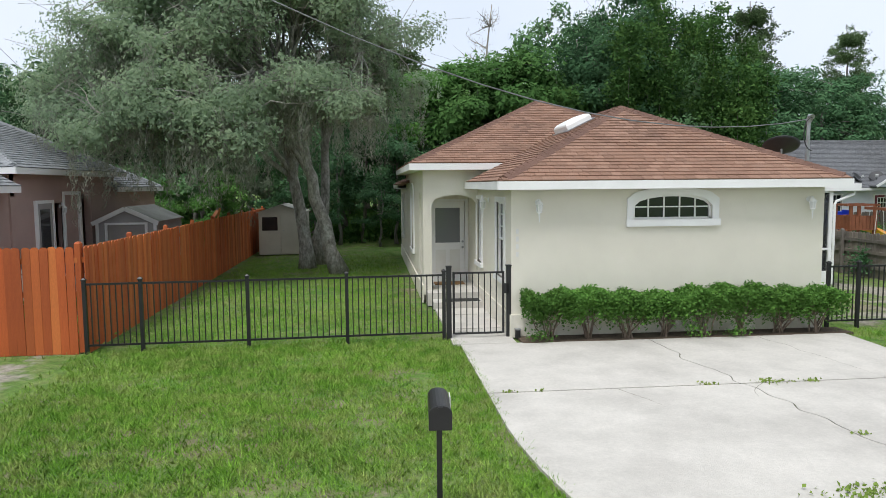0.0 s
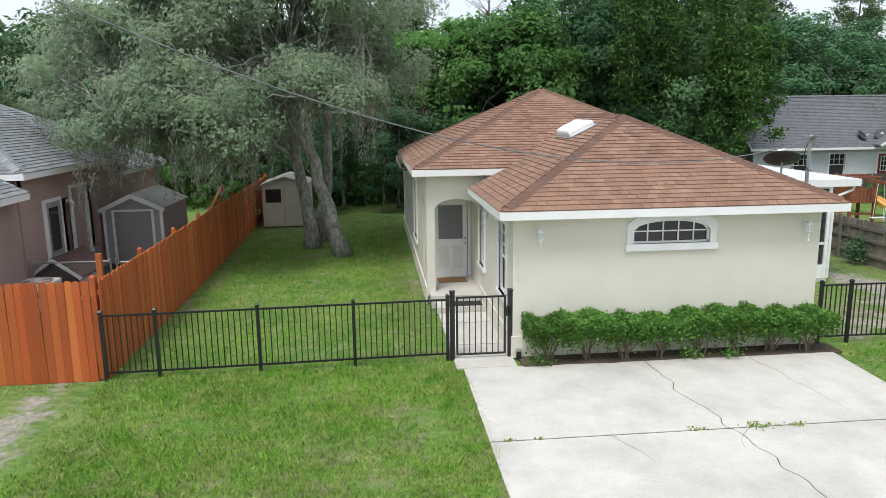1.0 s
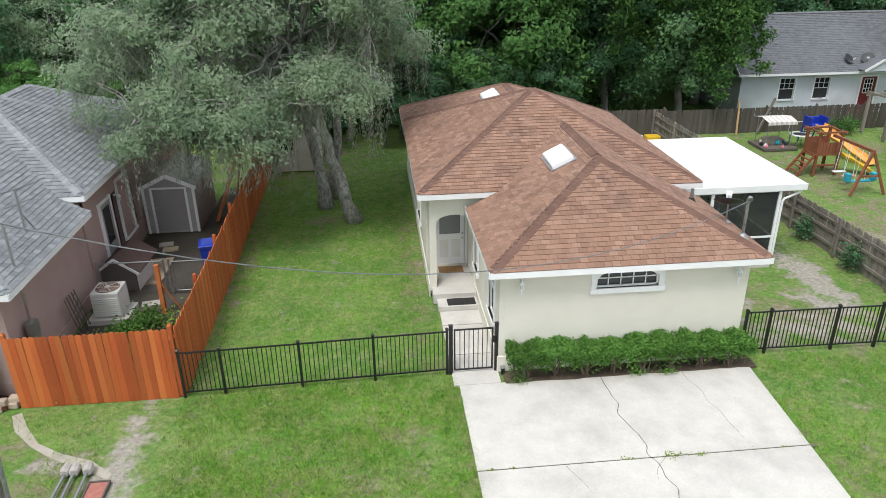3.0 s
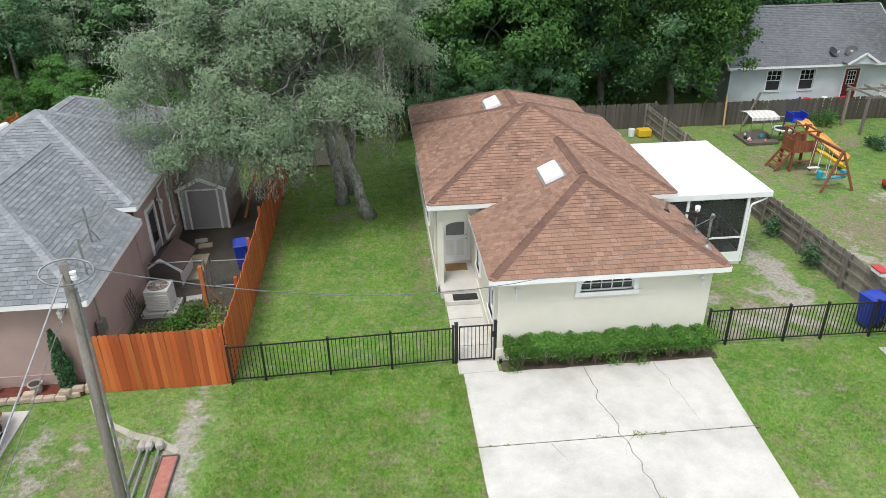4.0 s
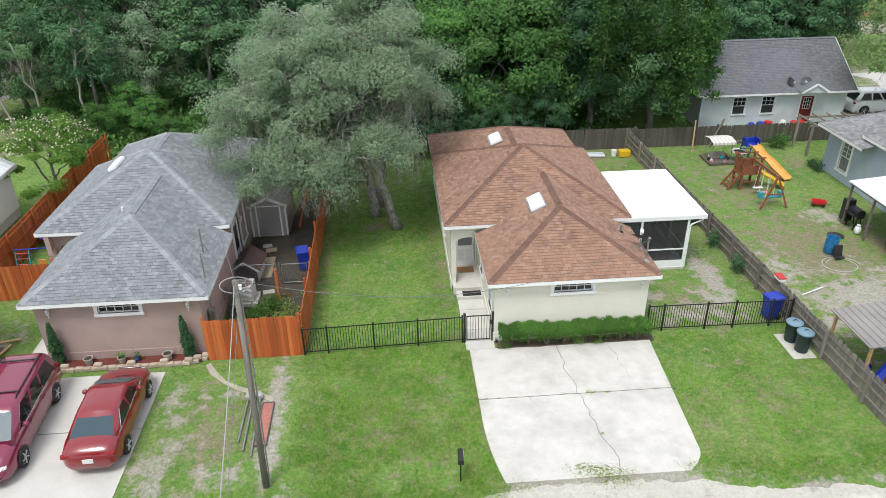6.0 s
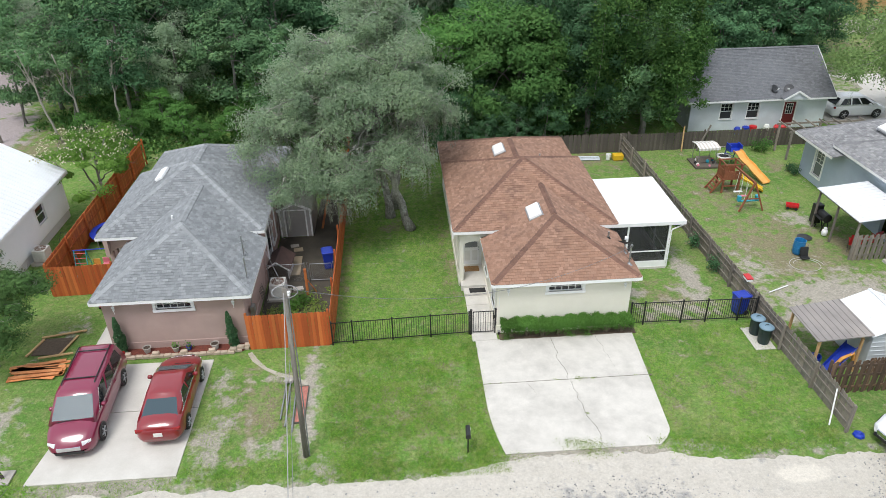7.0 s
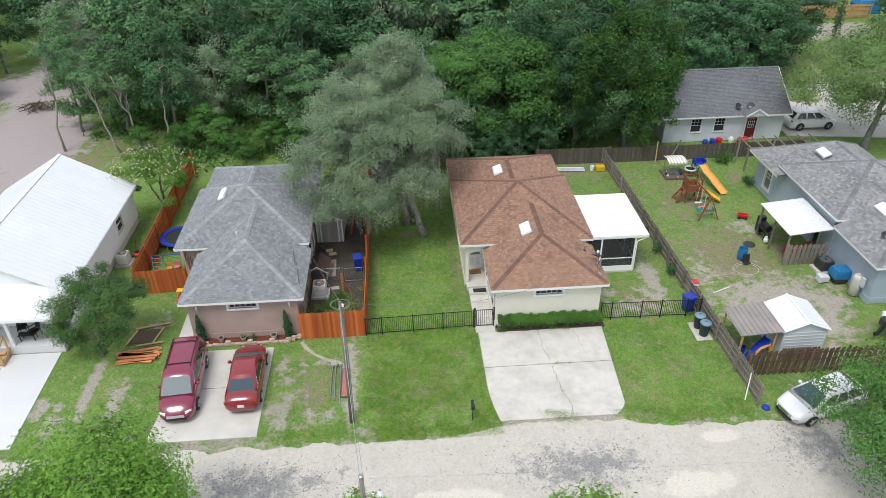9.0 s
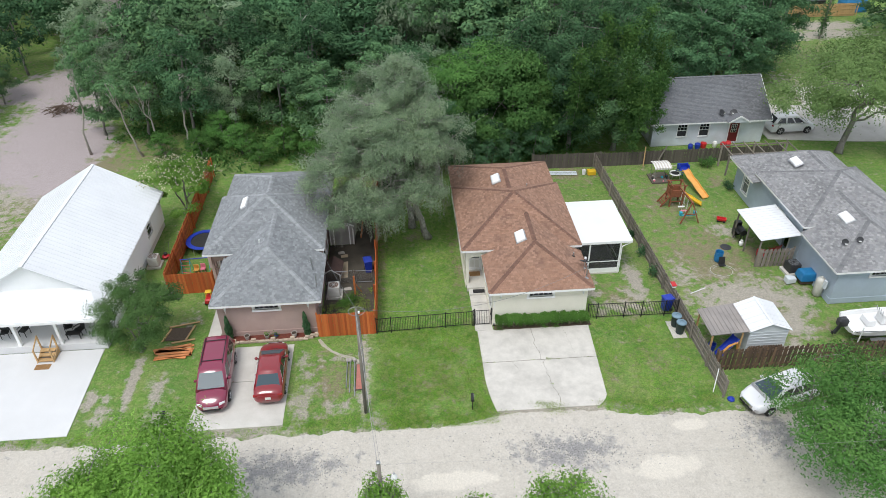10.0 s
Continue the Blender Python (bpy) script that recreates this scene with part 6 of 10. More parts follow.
# undergrowth over the woodland floor, palmetto-like tufts and seedlings
rngu = np.random.default_rng(77)
ug = Geo()
for _ in range(2600):
    x, y = rngu.uniform(-40, 24), rngu.uniform(34.6, 62)
    if (x > 14.0 and y < 45) or (((x + 38) / 9) ** 2 + ((y - 49) / 12) ** 2 < 1) or x < -23 and y < 42:
        continue
    if y < 36.5 and x < -12 and rngu.random() < 0.6:
        continue
    hgt = 0.35 + 1.5 * max(0.0, noise.noise((x * 0.22, y * 0.22, 2.0)) + 0.35)
    m_ = 30
    q = rngu.normal(size=(m_, 3)) * (0.5, 0.5, 0.25) * (0.5 + hgt * 0.6)
    q[:, 2] = np.abs(q[:, 2]) * 1.5 + 0.05
    leaf_cards(ug, q + (x, y, 0), 0.3, rngu, -0.6, None, True)
single("undergrowth", ug, LEAF_VINE, "dense green undergrowth on the woodland floor", "undergrowth", kind="stuff")


# mown grass: short blades over the lawns, thinner where the ground is worn
GRASS = leafy("grass_blade", (0.15, 0.235, 0.045), (0.215, 0.31, 0.068), (0.38, 0.38, 0.17), vary=0.0)


def blades(n, region, inside, hgt, seed):
    rng = np.random.default_rng(seed)
    x0, x1, y0, y1 = region
    x, y = rng.uniform(x0, x1, n), rng.uniform(y0, y1, n)
    fade = 0.5
    ok = np.array([inside(a, b) and min(a - x0, x1 - a, b - y0, y1 - b) > rng.random() ** 2 * fade + 0.3 * noise.noise((a * 2, b * 2, 7)) and noise.noise((a * 0.9, b * 0.9, 1.5)) + 0.5 * noise.noise((a * 3.5, b * 3.5, 4.0)) > rng.uniform(-0.9, 0.25) for a, b in zip(x, y)])
    x, y = x[ok], y[ok]
    n = len(x)
    a = rng.uniform(0, 2 * math.pi, n)
    h = hgt * rng.uniform(0.5, 1.4, n)
    w = 0.0065 * rng.uniform(0.8, 1.8, n)
    lean = rng.normal(size=(n, 2)) * h[:, None] * 0.65
    v = np.empty((n, 3, 3))
    v[:, 0] = np.stack([x - w * np.cos(a), y - w * np.sin(a), np.full(n, -0.035)], 1)
    v[:, 1] = np.stack([x + w * np.cos(a), y + w * np.sin(a), np.full(n, -0.035)], 1)
    v[:, 2] = np.stack([x + lean[:, 0], y + lean[:, 1], h - 0.03], 1)
    g = Geo()
    g.v = list(map(tuple, v.reshape(-1, 3).tolist()))
    g.f = [(3 * i, 3 * i + 1, 3 * i + 2) for i in range(n)]
    return g


single("lawn_grass", blades(160000, (-4.9, 2.0, 2.6, 12.6), lambda x, y: y > 4.35 and x < drive_edge_l(y) + 0.05 + 0.1 * noise.noise((y * 4, 0, 0)) + 0.08 * noise.noise((y * 13, 3, 0)) and x > -5.2 + 0.2 * noise.noise((y, 1, 0)), 0.062, 1), TURF_BLADE, "short green lawn grass before the fence", "grass", kind="stuff")
single("lawn_grass", blades(70000, (-4.7, 1.3, 12.4, 30.5), lambda x, y: not (x > 0.9 and y > 16) and rngu.random() > (y - 20) / 11, 0.06, 2), TURF_BLADE, "short green lawn grass beside the house", "grass", kind="stuff")
single("lawn_grass", blades(56000, (7.6, 14.6, 4.4, 12.4), lambda x, y: x > drive_edge_r(max(y, 5.3)) - 0.05 + 0.1 * noise.noise((y * 4, 2, 0)) + 0.08 * noise.noise((y * 13, 5, 0)), 0.06, 3), TURF_BLADE, "short green lawn grass beside the driveway", "grass", kind="stuff")
single("lawn_grass", blades(14000, (-9.9, -4.7, 4.6, 12.2), lambda x, y: noise.noise((x * 0.7, y * 0.7, 9)) > -0.25 and not (-6.2 < x < -5.0 and 6 < y < 12), 0.07, 4), TURF_BLADE, "patchy weedy grass before the orange fence", "grass", kind="stuff")
single("verge_grass", blades(60000, (-34.0, 14.5, 3.6, 5.6), lambda x, y: noise.noise((x * 0.8, 8, 0)) * 0.55 + 0.35 * noise.noise((x * 2.9, y * 2.0, 6)) + (y - 4.55) * 1.1 > 0.1 and not 1.9 < x < 8.2 and not (-15.2 < x < -9.9 and y > 5.1) and not (x < -21.6 and y > 5.3), 0.09, 6), TURF_BLADE, "ragged tufts of grass along the road's edge", "grass", kind="stuff")
wd = Geo()
for x, y, n_, s in ((5.55, 9.04, 60, 0.14), (6.1, 9.02, 26, 0.09), (4.6, 9.05, 20, 0.07), (2.2, 9.04, 10, 0.05), (1.8, 9.04, 14, 0.05), (7.9, 9.05, 10, 0.05), (5.35, 7.0, 16, 0.05), (4.9, 5.35, 520, 0.4), (5.3, 5.0, 260, 0.4), (4.4, 5.6, 160, 0.25), (2.1, 5.1, 90, 0.3), (2.6, 5.0, 60, 0.25), (7.9, 5.4, 90, 0.3)):
    leaf_cards(wd, rngu.normal(size=(n_, 3)) * (s, s * 0.4, 0.012) + (x, y, 0.03), 0.045, rngu, -0.8)
single("joint_weeds", wd, GRASS, "tufts of weed growing in the driveway joints", "weeds", kind="stuff")


# ---- things before and on the cream house ----
LITTER = mk("leaf_litter", (0.13, 0.095, 0.065), (0.085, 0.062, 0.042), 9, 1.0, 60, 0.6, 0.8, 50)
DARKLEAF = leafy("hedge_leaf", (0.05, 0.12, 0.028), (0.10, 0.22, 0.045), (0.19, 0.34, 0.075), 0.5)
STEM = mk("brown_stem", (0.20, 0.15, 0.11), (0.13, 0.10, 0.075), 6, 0.9, 40, 0.3, 0.5, 40)
RUBBER = mk("black_rubber", (0.015, 0.015, 0.015), (0.022, 0.022, 0.022), 8, 0.8, 60, 0.3, 0.2, 80)
COIR = mk("coir_mat", (0.30, 0.17, 0.07), (0.23, 0.125, 0.05), 10, 1.0, 120, 0.5, 0.6, 150)
BARCOL = mk("pale_numeral_metal", (0.72, 0.71, 0.68), (0.66, 0.65, 0.62), 5, 0.5, 40, 0.05, 0.02, 40)
POLEWOOD = mk("grey_pole_wood", (0.23, 0.21, 0.18), (0.15, 0.135, 0.115), 2.5, 0.95, 25, 0.5, 0.6, 40, stretch=(5, 5, 0.4))
CABLE = mk("black_cable", (0.02, 0.02, 0.021), (0.035, 0.035, 0.036), 6, 0.7, 30, 0.2, 0.0)
PALECABLE = mk("pale_cable", (0.36, 0.35, 0.34), (0.25, 0.245, 0.24), 9, 0.55, 60, 0.2, 0.1, 40)
GREYCABLE = mk("bare_aluminium_cable", (0.26, 0.265, 0.27), (0.15, 0.155, 0.16), 6, 0.5, 30, 0.2, 0.0, metal=0.5)
DISHGREY = mk("dark_dish_paint", (0.028, 0.029, 0.032), (0.04, 0.041, 0.044), 4, 0.5, 50, 0.15, 0.05, 50)


def hedge_shrub(x, y, seed, w=0.42, h=0.98):
    rng = np.random.default_rng(seed)
    t = thing("hedge_shrub", (x, y, 0), "clipped green shrub on bare stems before the cream wall", "shrub", "hedge along the garage wall")
    st, lv = Geo(), Geo()
    pts = []
    for k in range(9):
        a = rng.uniform(0, 2 * math.pi)
        end = np.array((math.cos(a) * w * rng.uniform(0.4, 1), math.sin(a) * 0.27 * rng.uniform(0.4, 1), h * rng.uniform(0.6, 0.85)))
        mid = end * (0.45, 0.45, 0.5) + rng.normal(size=3) * 0.05
        st.tube([Vector((rng.normal() * 0.05, rng.normal() * 0.05, -0.02)), Vector(mid), Vector(end)], [0.018, 0.012, 0.006], 5)
        for _ in range(2):
            e2 = mid + rng.normal(size=3) * (0.16, 0.1, 0.12) + (0, 0, 0.15)
            st.tube([Vector(mid), Vector(e2)], [0.008, 0.004], 4)
    n = 8200
    q = rng.uniform(-1, 1, size=(n, 3))
    top = h + 0.05 * np.sin(q[:, 0] * 5 + seed) + rng.normal(size=n) * 0.025
    z = top - np.abs(rng.normal(size=n)) * 0.27 * (1 + 0.5 * noise.noise((seed, 0, 0)))
    p = np.stack([q[:, 0] * (w + 0.06), q[:, 1] * 0.38 * (0.6 + 0.4 * z / h), z], 1)
    keep = rng.random(n) < np.clip(0.32 + (z - 0.36) * 2.0, 0.1, 1) * np.where(np.sin(q[:, 0] * 7 + seed * 1.3) + q[:, 1] * 0.6 > -0.9, 1, 0.35)
    leaf_cards(lv, p[keep & (z > 0.16)], 0.055, rng, 0.0)
    if rng.random() < 0.45:
        m = 130
        low = np.stack([rng.normal(size=m) * 0.13 - 0.2, -0.2 + rng.normal(size=m) * 0.08, 0.05 + np.abs(rng.normal(size=m)) * 0.12], 1)
        leaf_cards(lv, low, 0.05, rng, 0.0)
    part("stem", st, STEM, t, local=True)
    part("foliage", lv, DARKLEAF, t, local=True)


for i in range(8):
    hedge_shrub(3.12 + i * 0.72, 12.08 + 0.03 * math.sin(i * 2.3), 100 + i, 0.4 + 0.03 * math.sin(i * 3.1), 0.83 + 0.05 * math.sin(i * 1.7))
bed = Geo()
bx = np.linspace(2.6, 8.8, 27)
outer = [(x, 11.9 + 0.05 * noise.noise((x * 1.3, 2, 0)) + 0.04 * noise.noise((x * 5, 3, 0)), 0) for x in bx]
ring0 = [(x, y, -0.02) for x, y, _ in outer] + [(x, 12.41, -0.02) for x in bx[::-1]]
bed.prism(ring0, (0, 0, 0.04))
single("planting_bed", bed, LITTER, "dark mulched planting bed under the hedge", "planting bed", kind="structure")


def wall_lantern(x, y, z, turn, place="on the cream garage wall"):
    t = thing("wall_lantern", (x, y, z), "white carriage lantern " + place, "lamp", "wall lanterns", turn=turn)
    part("backplate", Geo().lathe((0, 0, 0), [(0.05, 0), (0.05, 0.015), (0.02, 0.025)], 12).moved(pose(0, 0, 0, 90)), WHITE, t, local=True)
    part("arm", Geo().tube([(0, -0.02, 0), (0, -0.08, 0.05), (0, -0.12, 0.02), (0, -0.13, -0.03)], 0.01, 6), WHITE, t, local=True)
    part("cap", Geo().lathe((0, -0.13, 0), [(0.012, 0.05), (0.02, 0.02), (0.075, -0.03), (0.07, -0.045)], 8), WHITE, t, local=True)
    part("glass", Geo().lathe((0, -0.13, 0), [(0.062, -0.045), (0.045, -0.17)], 6), FROST, t, local=True)
    for k in range(6):
        a = math.pi / 3 * k
        part("cage_bar", Geo().bar((0.064 * math.cos(a), -0.13 + 0.064 * math.sin(a), -0.045), (0.046 * math.cos(a), -0.13 + 0.046 * math.sin(a), -0.175), 0.008, 0.008), WHITE, t, local=True)
    part("finial", Geo().lathe((0, -0.13, 0), [(0.05, -0.17), (0.05, -0.185), (0.02, -0.2), (0.008, -0.34), (0.016, -0.36)], 8), WHITE, t, local=True)


FROST = mk("frosted_glass", (0.62, 0.63, 0.62), (0.56, 0.57, 0.56), 5, 0.25, 40, 0.05, 0.0)
wall_lantern(2.98, 12.43, 2.47, 0)
wall_lantern(8.17, 12.43, 2.47, 0)
wall_lantern(2.48, 14.75, 2.47, -90, "on the side wall of the garage")
wall_lantern(-14.0, 12.68, 2.47, 0, "on the pink garage wall")
wall_lantern(-8.95, 12.68, 2.47, 0, "on the pink garage wall")
wall_lantern(-8.48, 20.15, 2.3, 90, "beside the side door of the pink house")

# numerals on the wall, as plain bars
num = thing("house_numerals", (2.75, 12.44, 1.7), "column of small pale metal numerals fixed to the wall", "sign")
for k in range(4):
    part("numeral", Geo().box(2.585, 2.63, 12.425, 12.448, 1.9 - k * 0.14, 1.99 - k * 0.14), BARCOL, num)

# mailbox
mb = thing("mailbox", (0.5, 5.45, 0), "black metal mailbox on a thin black post in the lawn", "mailbox", turn=-3)
prof = [(-0.085, 0.0), (0.085, 0.0), (0.085, 0.13)] + [(0.085 * math.cos(a), 0.13 + 0.06 * math.sin(a)) for a in (math.pi * k / 10 for k in range(1, 10))] + [(-0.085, 0.13)]
part("box", Geo().prism([(a, -0.24, 0.92 + b) for a, b in prof], (0, 0.48, 0)), BLACK, mb, local=True, bevel=0.006)
part("door", Geo().prism([(a * 1.06, -0.265, 0.915 + b * 1.03) for a, b in prof], (0, 0.025, 0)), BLACK, mb, local=True, bevel=0.004)
part("latch", Geo().box(-0.02, 0.02, -0.28, -0.262, 1.08, 1.105), BLACK, mb, local=True)
part("flag", Geo().box(0.087, 0.095, 0.02, 0.06, 0.98, 1.08).box(0.087, 0.094, 0.02, 0.16, 1.05, 1.09), BARCOL, mb, "pale signal flag", local=True)
part("post", Geo().box(-0.022, 0.022, -0.022, 0.022, -0.03, 0.92).box(-0.05, 0.05, -0.1, 0.1, 0.905, 0.918), BLACK, mb, local=True)

mat_a = single("doormat", Geo().box(1.55, 2.3, 17.3, 17.8, 0.3, 0.318), COIR, "brown coir doormat on the porch floor", "doormat", bevel=0.006)
mat_b = single("doormat", Geo().box(1.62, 2.42, 15.56, 15.96, 0.16, 0.172), RUBBER, "black rubber doormat on the porch step", "doormat", bevel=0.005)
hb = thing("hose_reel_box", (2.62, 12.3, 0), "small dark utility box standing by the gate post", "utility box")
part("body", Geo().box(2.56, 2.64, 12.3, 12.4, 0, 0.16), BLACK, hb)
part("lid", Geo().box(2.55, 2.65, 12.29, 12.41, 0.16, 0.18), GALV, hb)

# dish and mast on the garage roof, vents
def roof_z(x, y, ex=8.8, g=2.86):
    return g + 0.491 * min(ex - x, y - 12.08)


def dish(base, face, r, label, arm=0.55, mat=None, tall=0.35):
    """A dish aerial on a bent foot: base on the roof, face the way that it looks."""
    t = thing("satellite_dish", base, label, "satellite dish")
    b = Vector(base)
    f = Vector(face).normalized()
    hub = b + Vector((0, 0, tall))
    part("mount", Geo().tube([b - Vector((0, 0, 0.05)), b + Vector((0, 0, tall * 0.6)), hub - f * 0.02], 0.022, 8).obox(b, (0.1, 0, 0), (0, 0.1, 0), (0, 0, 0.012)), GALV, t)
    m = Matrix.Translation(hub) @ f.to_track_quat("Z", "Y").to_matrix().to_4x4()
    g = Geo()
    prof = [(0.02, 0.0), (r * 0.5, r * 0.05), (r * 0.85, r * 0.15), (r, r * 0.21), (r * 1.01, r * 0.19), (r * 0.85, r * 0.12), (r * 0.5, r * 0.02), (0.02, -0.03)]
    part("reflector", g.lathe((0, 0, 0), prof, 28).moved(m), mat or DISHGREY, t, smooth=True)
    s = f.cross(Vector((0, 0, 1))).normalized()
    tip = hub + f * arm - Vector((0, 0, r * 0.55))
    part("feed_arm", Geo().tube([hub - Vector((0, 0, r * 0.8)), tip], 0.014, 6), GALV, t)
    part("feed_horn", Geo().obox(tip, s * 0.07, f * 0.05, Vector((0, 0, 0.04))), WHITE, t)


dish((8.52, 13.95, roof_z(8.52, 13.95)), (0.2, 0.45, 0.87), 0.36, "dark dish aerial on the red-brown roof", 0.42, None, 0.5)
mast = thing("service_mast", (8.42, 12.9, 0), "grey metal service mast with cable head on the roof", "service mast")
mz = roof_z(8.42, 12.9)
part("pipe", Geo().tube([(8.42, 12.9, mz - 0.1), (8.42, 12.9, mz + 0.92)], 0.035, 10), GALV, mast)
part("cable_head", Geo().tube([(8.42, 12.9, mz + 0.9), (8.42, 12.85, mz + 1.0), (8.42, 12.8, mz + 0.98)], 0.055, 10), GALV, mast)
part("flashing", Geo().lathe((8.42, 12.9, mz - 0.05), [(0.16, 0), (0.05, 0.14), (0.04, 0.16)], 12), GALV, mast)
loop = [(8.45 - 0.3 * math.sin(a) * 0.9, 12.82 - 0.15 * math.sin(a), mz + 0.98 - 0.32 * (1 - math.cos(a))) for a in (math.pi * k / 8 for k in range(9))]
part("loop_cable", Geo().tube([Vector(p) for p in loop], 0.01, 5), CABLE, mast)
for x, y in ((8.05, 15.0), (6.3, 23.0)):
    z = 2.86 + 0.485 * (8.8 - x) if y < 20 else 2.82 + 0.414 * (8.82 - x)
    v = thing("vent_pipe", (x, y, z), "short grey plumbing vent on the roof", "vent pipe")
    part("pipe", Geo().tube([(x, y, z - 0.1), (x, y, z + 0.32)], 0.045, 10), GALV, v)
    part("boot", Geo().lathe((x, y, z - 0.06), [(0.14, 0), (0.06, 0.13)], 10), RUBBER, v)

# utility poles and their lines
def utility_pole(base, top, r, label):
    t = thing("utility_pole", base, label, "utility pole")
    part("pole", Geo().tube([Vector(base) - Vector((0, 0, 0.2)), (Vector(base) + Vector(top)) / 2, Vector(top)], [r, r * 0.85, r * 0.7], 14), POLEWOOD, t, smooth=True)
    return t


def sag(p, q, drop, n=16):
    p, q = Vector(p), Vector(q)
    return [p.lerp(q, i / n) - Vector((0, 0, drop * 4 * (i / n) * (1 - i / n))) for i in range(n + 1)]


P1, P2 = (-5.4, 6.35, 7.0), (-4.28, -2.6, 6.2)
up1 = utility_pole((-5.44, 5.77, 0), P1, 0.105, "weathered grey wooden utility pole in the grass strip")
part("bracket", Geo().box(-5.52, -5.4, 6.1, 6.25, 3.9, 4.15), GALV, up1)
part("conduit", Geo().tube([(-5.3, 5.75, 0), (-5.27, 6.1, 4.0), (-5.3, 6.3, 6.6)], 0.025, 6), GREYCABLE, up1)
part("insulator", Geo().lathe((-5.4, 6.3, 6.85), [(0.05, 0), (0.05, 0.05), (0.03, 0.07), (0.05, 0.09), (0.05, 0.13)], 10).moved(Matrix.Translation((0.12, 0, -0.1))), WHITE, up1)
coil = [(-5.4 + 0.42 * math.cos(a), 6.35 + 0.18 * math.sin(a), 6.85 + 0.14 * math.sin(a)) for a in (2 * math.pi * k / 18 for k in range(19))]
part("cable_loop", Geo().tube([Vector(p) for p in coil], 0.016, 5), GREYCABLE, up1)
up2 = utility_pole((-4.28, -2.7, 0), P2, 0.12, "weathered wooden utility pole across the road")
part("pole_cap", Geo().lathe((-4.28, -2.6, 6.18), [(0.1, 0), (0.1, 0.04), (0.05, 0.07)], 14), GALV, up2)
lamp_ = thing("street_lamp", (-3.9, -2.6, 5.3), "small pale street lamp head on the wooden pole", "street lamp")
part("arm", Geo().tube([(-4.2, -2.62, 5.1), (-4.0, -2.6, 5.22), (-3.75, -2.58, 5.25)], 0.022, 8), GALV, lamp_)
part("head", Geo().lathe((-3.68, -2.58, 5.1), [(0.13, 0), (0.15, 0.05), (0.12, 0.14), (0.06, 0.2), (0.055, 0.26), (0.02, 0.27)], 14), WHITE, lamp_, smooth=True)
part("photocell", Geo().lathe((-3.68, -2.58, 5.37), [(0.045, 0), (0.045, 0.05), (0.02, 0.07)], 10), GALV, lamp_)
for p, q, d, r, m, nm in ((P1, (8.42, 12.82, mz + 0.95), 1.35, 0.0095, GREYCABLE, "twisted service cable from the pole to the red roof"), (P1, (-8.05, 15.1, 4.55), 0.12, 0.0095, GREYCABLE, "service cable from the pole to the grey roof"),
                       ((-4.33, -2.55, 6.1), (-5.43, 6.3, 6.85), 0.16, 0.014, PALECABLE, "pale twisted cable between the two poles"), ((-4.22, -2.55, 6.05), (-5.36, 6.3, 6.6), 0.2, 0.007, GREYCABLE, "thin grey cable between the two poles"),
                       ((-4.28, -2.55, 6.0), (48.0, -2.6, 6.2), 0.7, 0.004, PALECABLE, "thin pale cable along the road")):
    single("overhead_cable", Geo().tube([Vector(v) for v in sag(p, q, d)], r, 5), m, nm, "cable", "overhead cables")


# ---- vehicles ----
def paint(name, a, b):
    return mk(name, a, b, 1.0, 0.28, 200, 0.05, 0.0, 60, coat=1.0)


RED_A = paint("bright_red_car_paint", (0.215, 0.007, 0.012), (0.20, 0.006, 0.011))
RED_B = paint("maroon_car_paint", (0.20, 0.011, 0.045), (0.185, 0.010, 0.04))
WHITE_C = paint("white_car_paint", (0.74, 0.74, 0.75), (0.71, 0.71, 0.72))
CARGLASS = glassy("car_glass", (0.018, 0.02, 0.022), 0.04)
WSGLASS = glassy("car_windscreen", (0.06, 0.085, 0.10), 0.1, 0.12)
CHROME = mk("chrome", (0.62, 0.62, 0.63), (0.55, 0.55, 0.56), 3, 0.12, 30, 0.03, 0.0, metal=1.0)
ALLOY = mk("silver_alloy_wheel", (0.66, 0.66, 0.67), (0.55, 0.55, 0.56), 6, 0.35, 30, 0.05, 0.0, metal=0.4)
LAMPGLASS = mk("headlamp_lens", (0.72, 0.73, 0.74), (0.6, 0.61, 0.62), 9, 0.12, 40, 0.1, 0.0)
TAILRED = mk("tail_lamp_red", (0.30, 0.008, 0.008), (0.24, 0.006, 0.006), 9, 0.15, 40, 0.1, 0.0)
TRIMBLACK = mk("black_car_trim", (0.014, 0.014, 0.014), (0.02, 0.02, 0.02), 9, 0.5, 40, 0.1, 0.0)


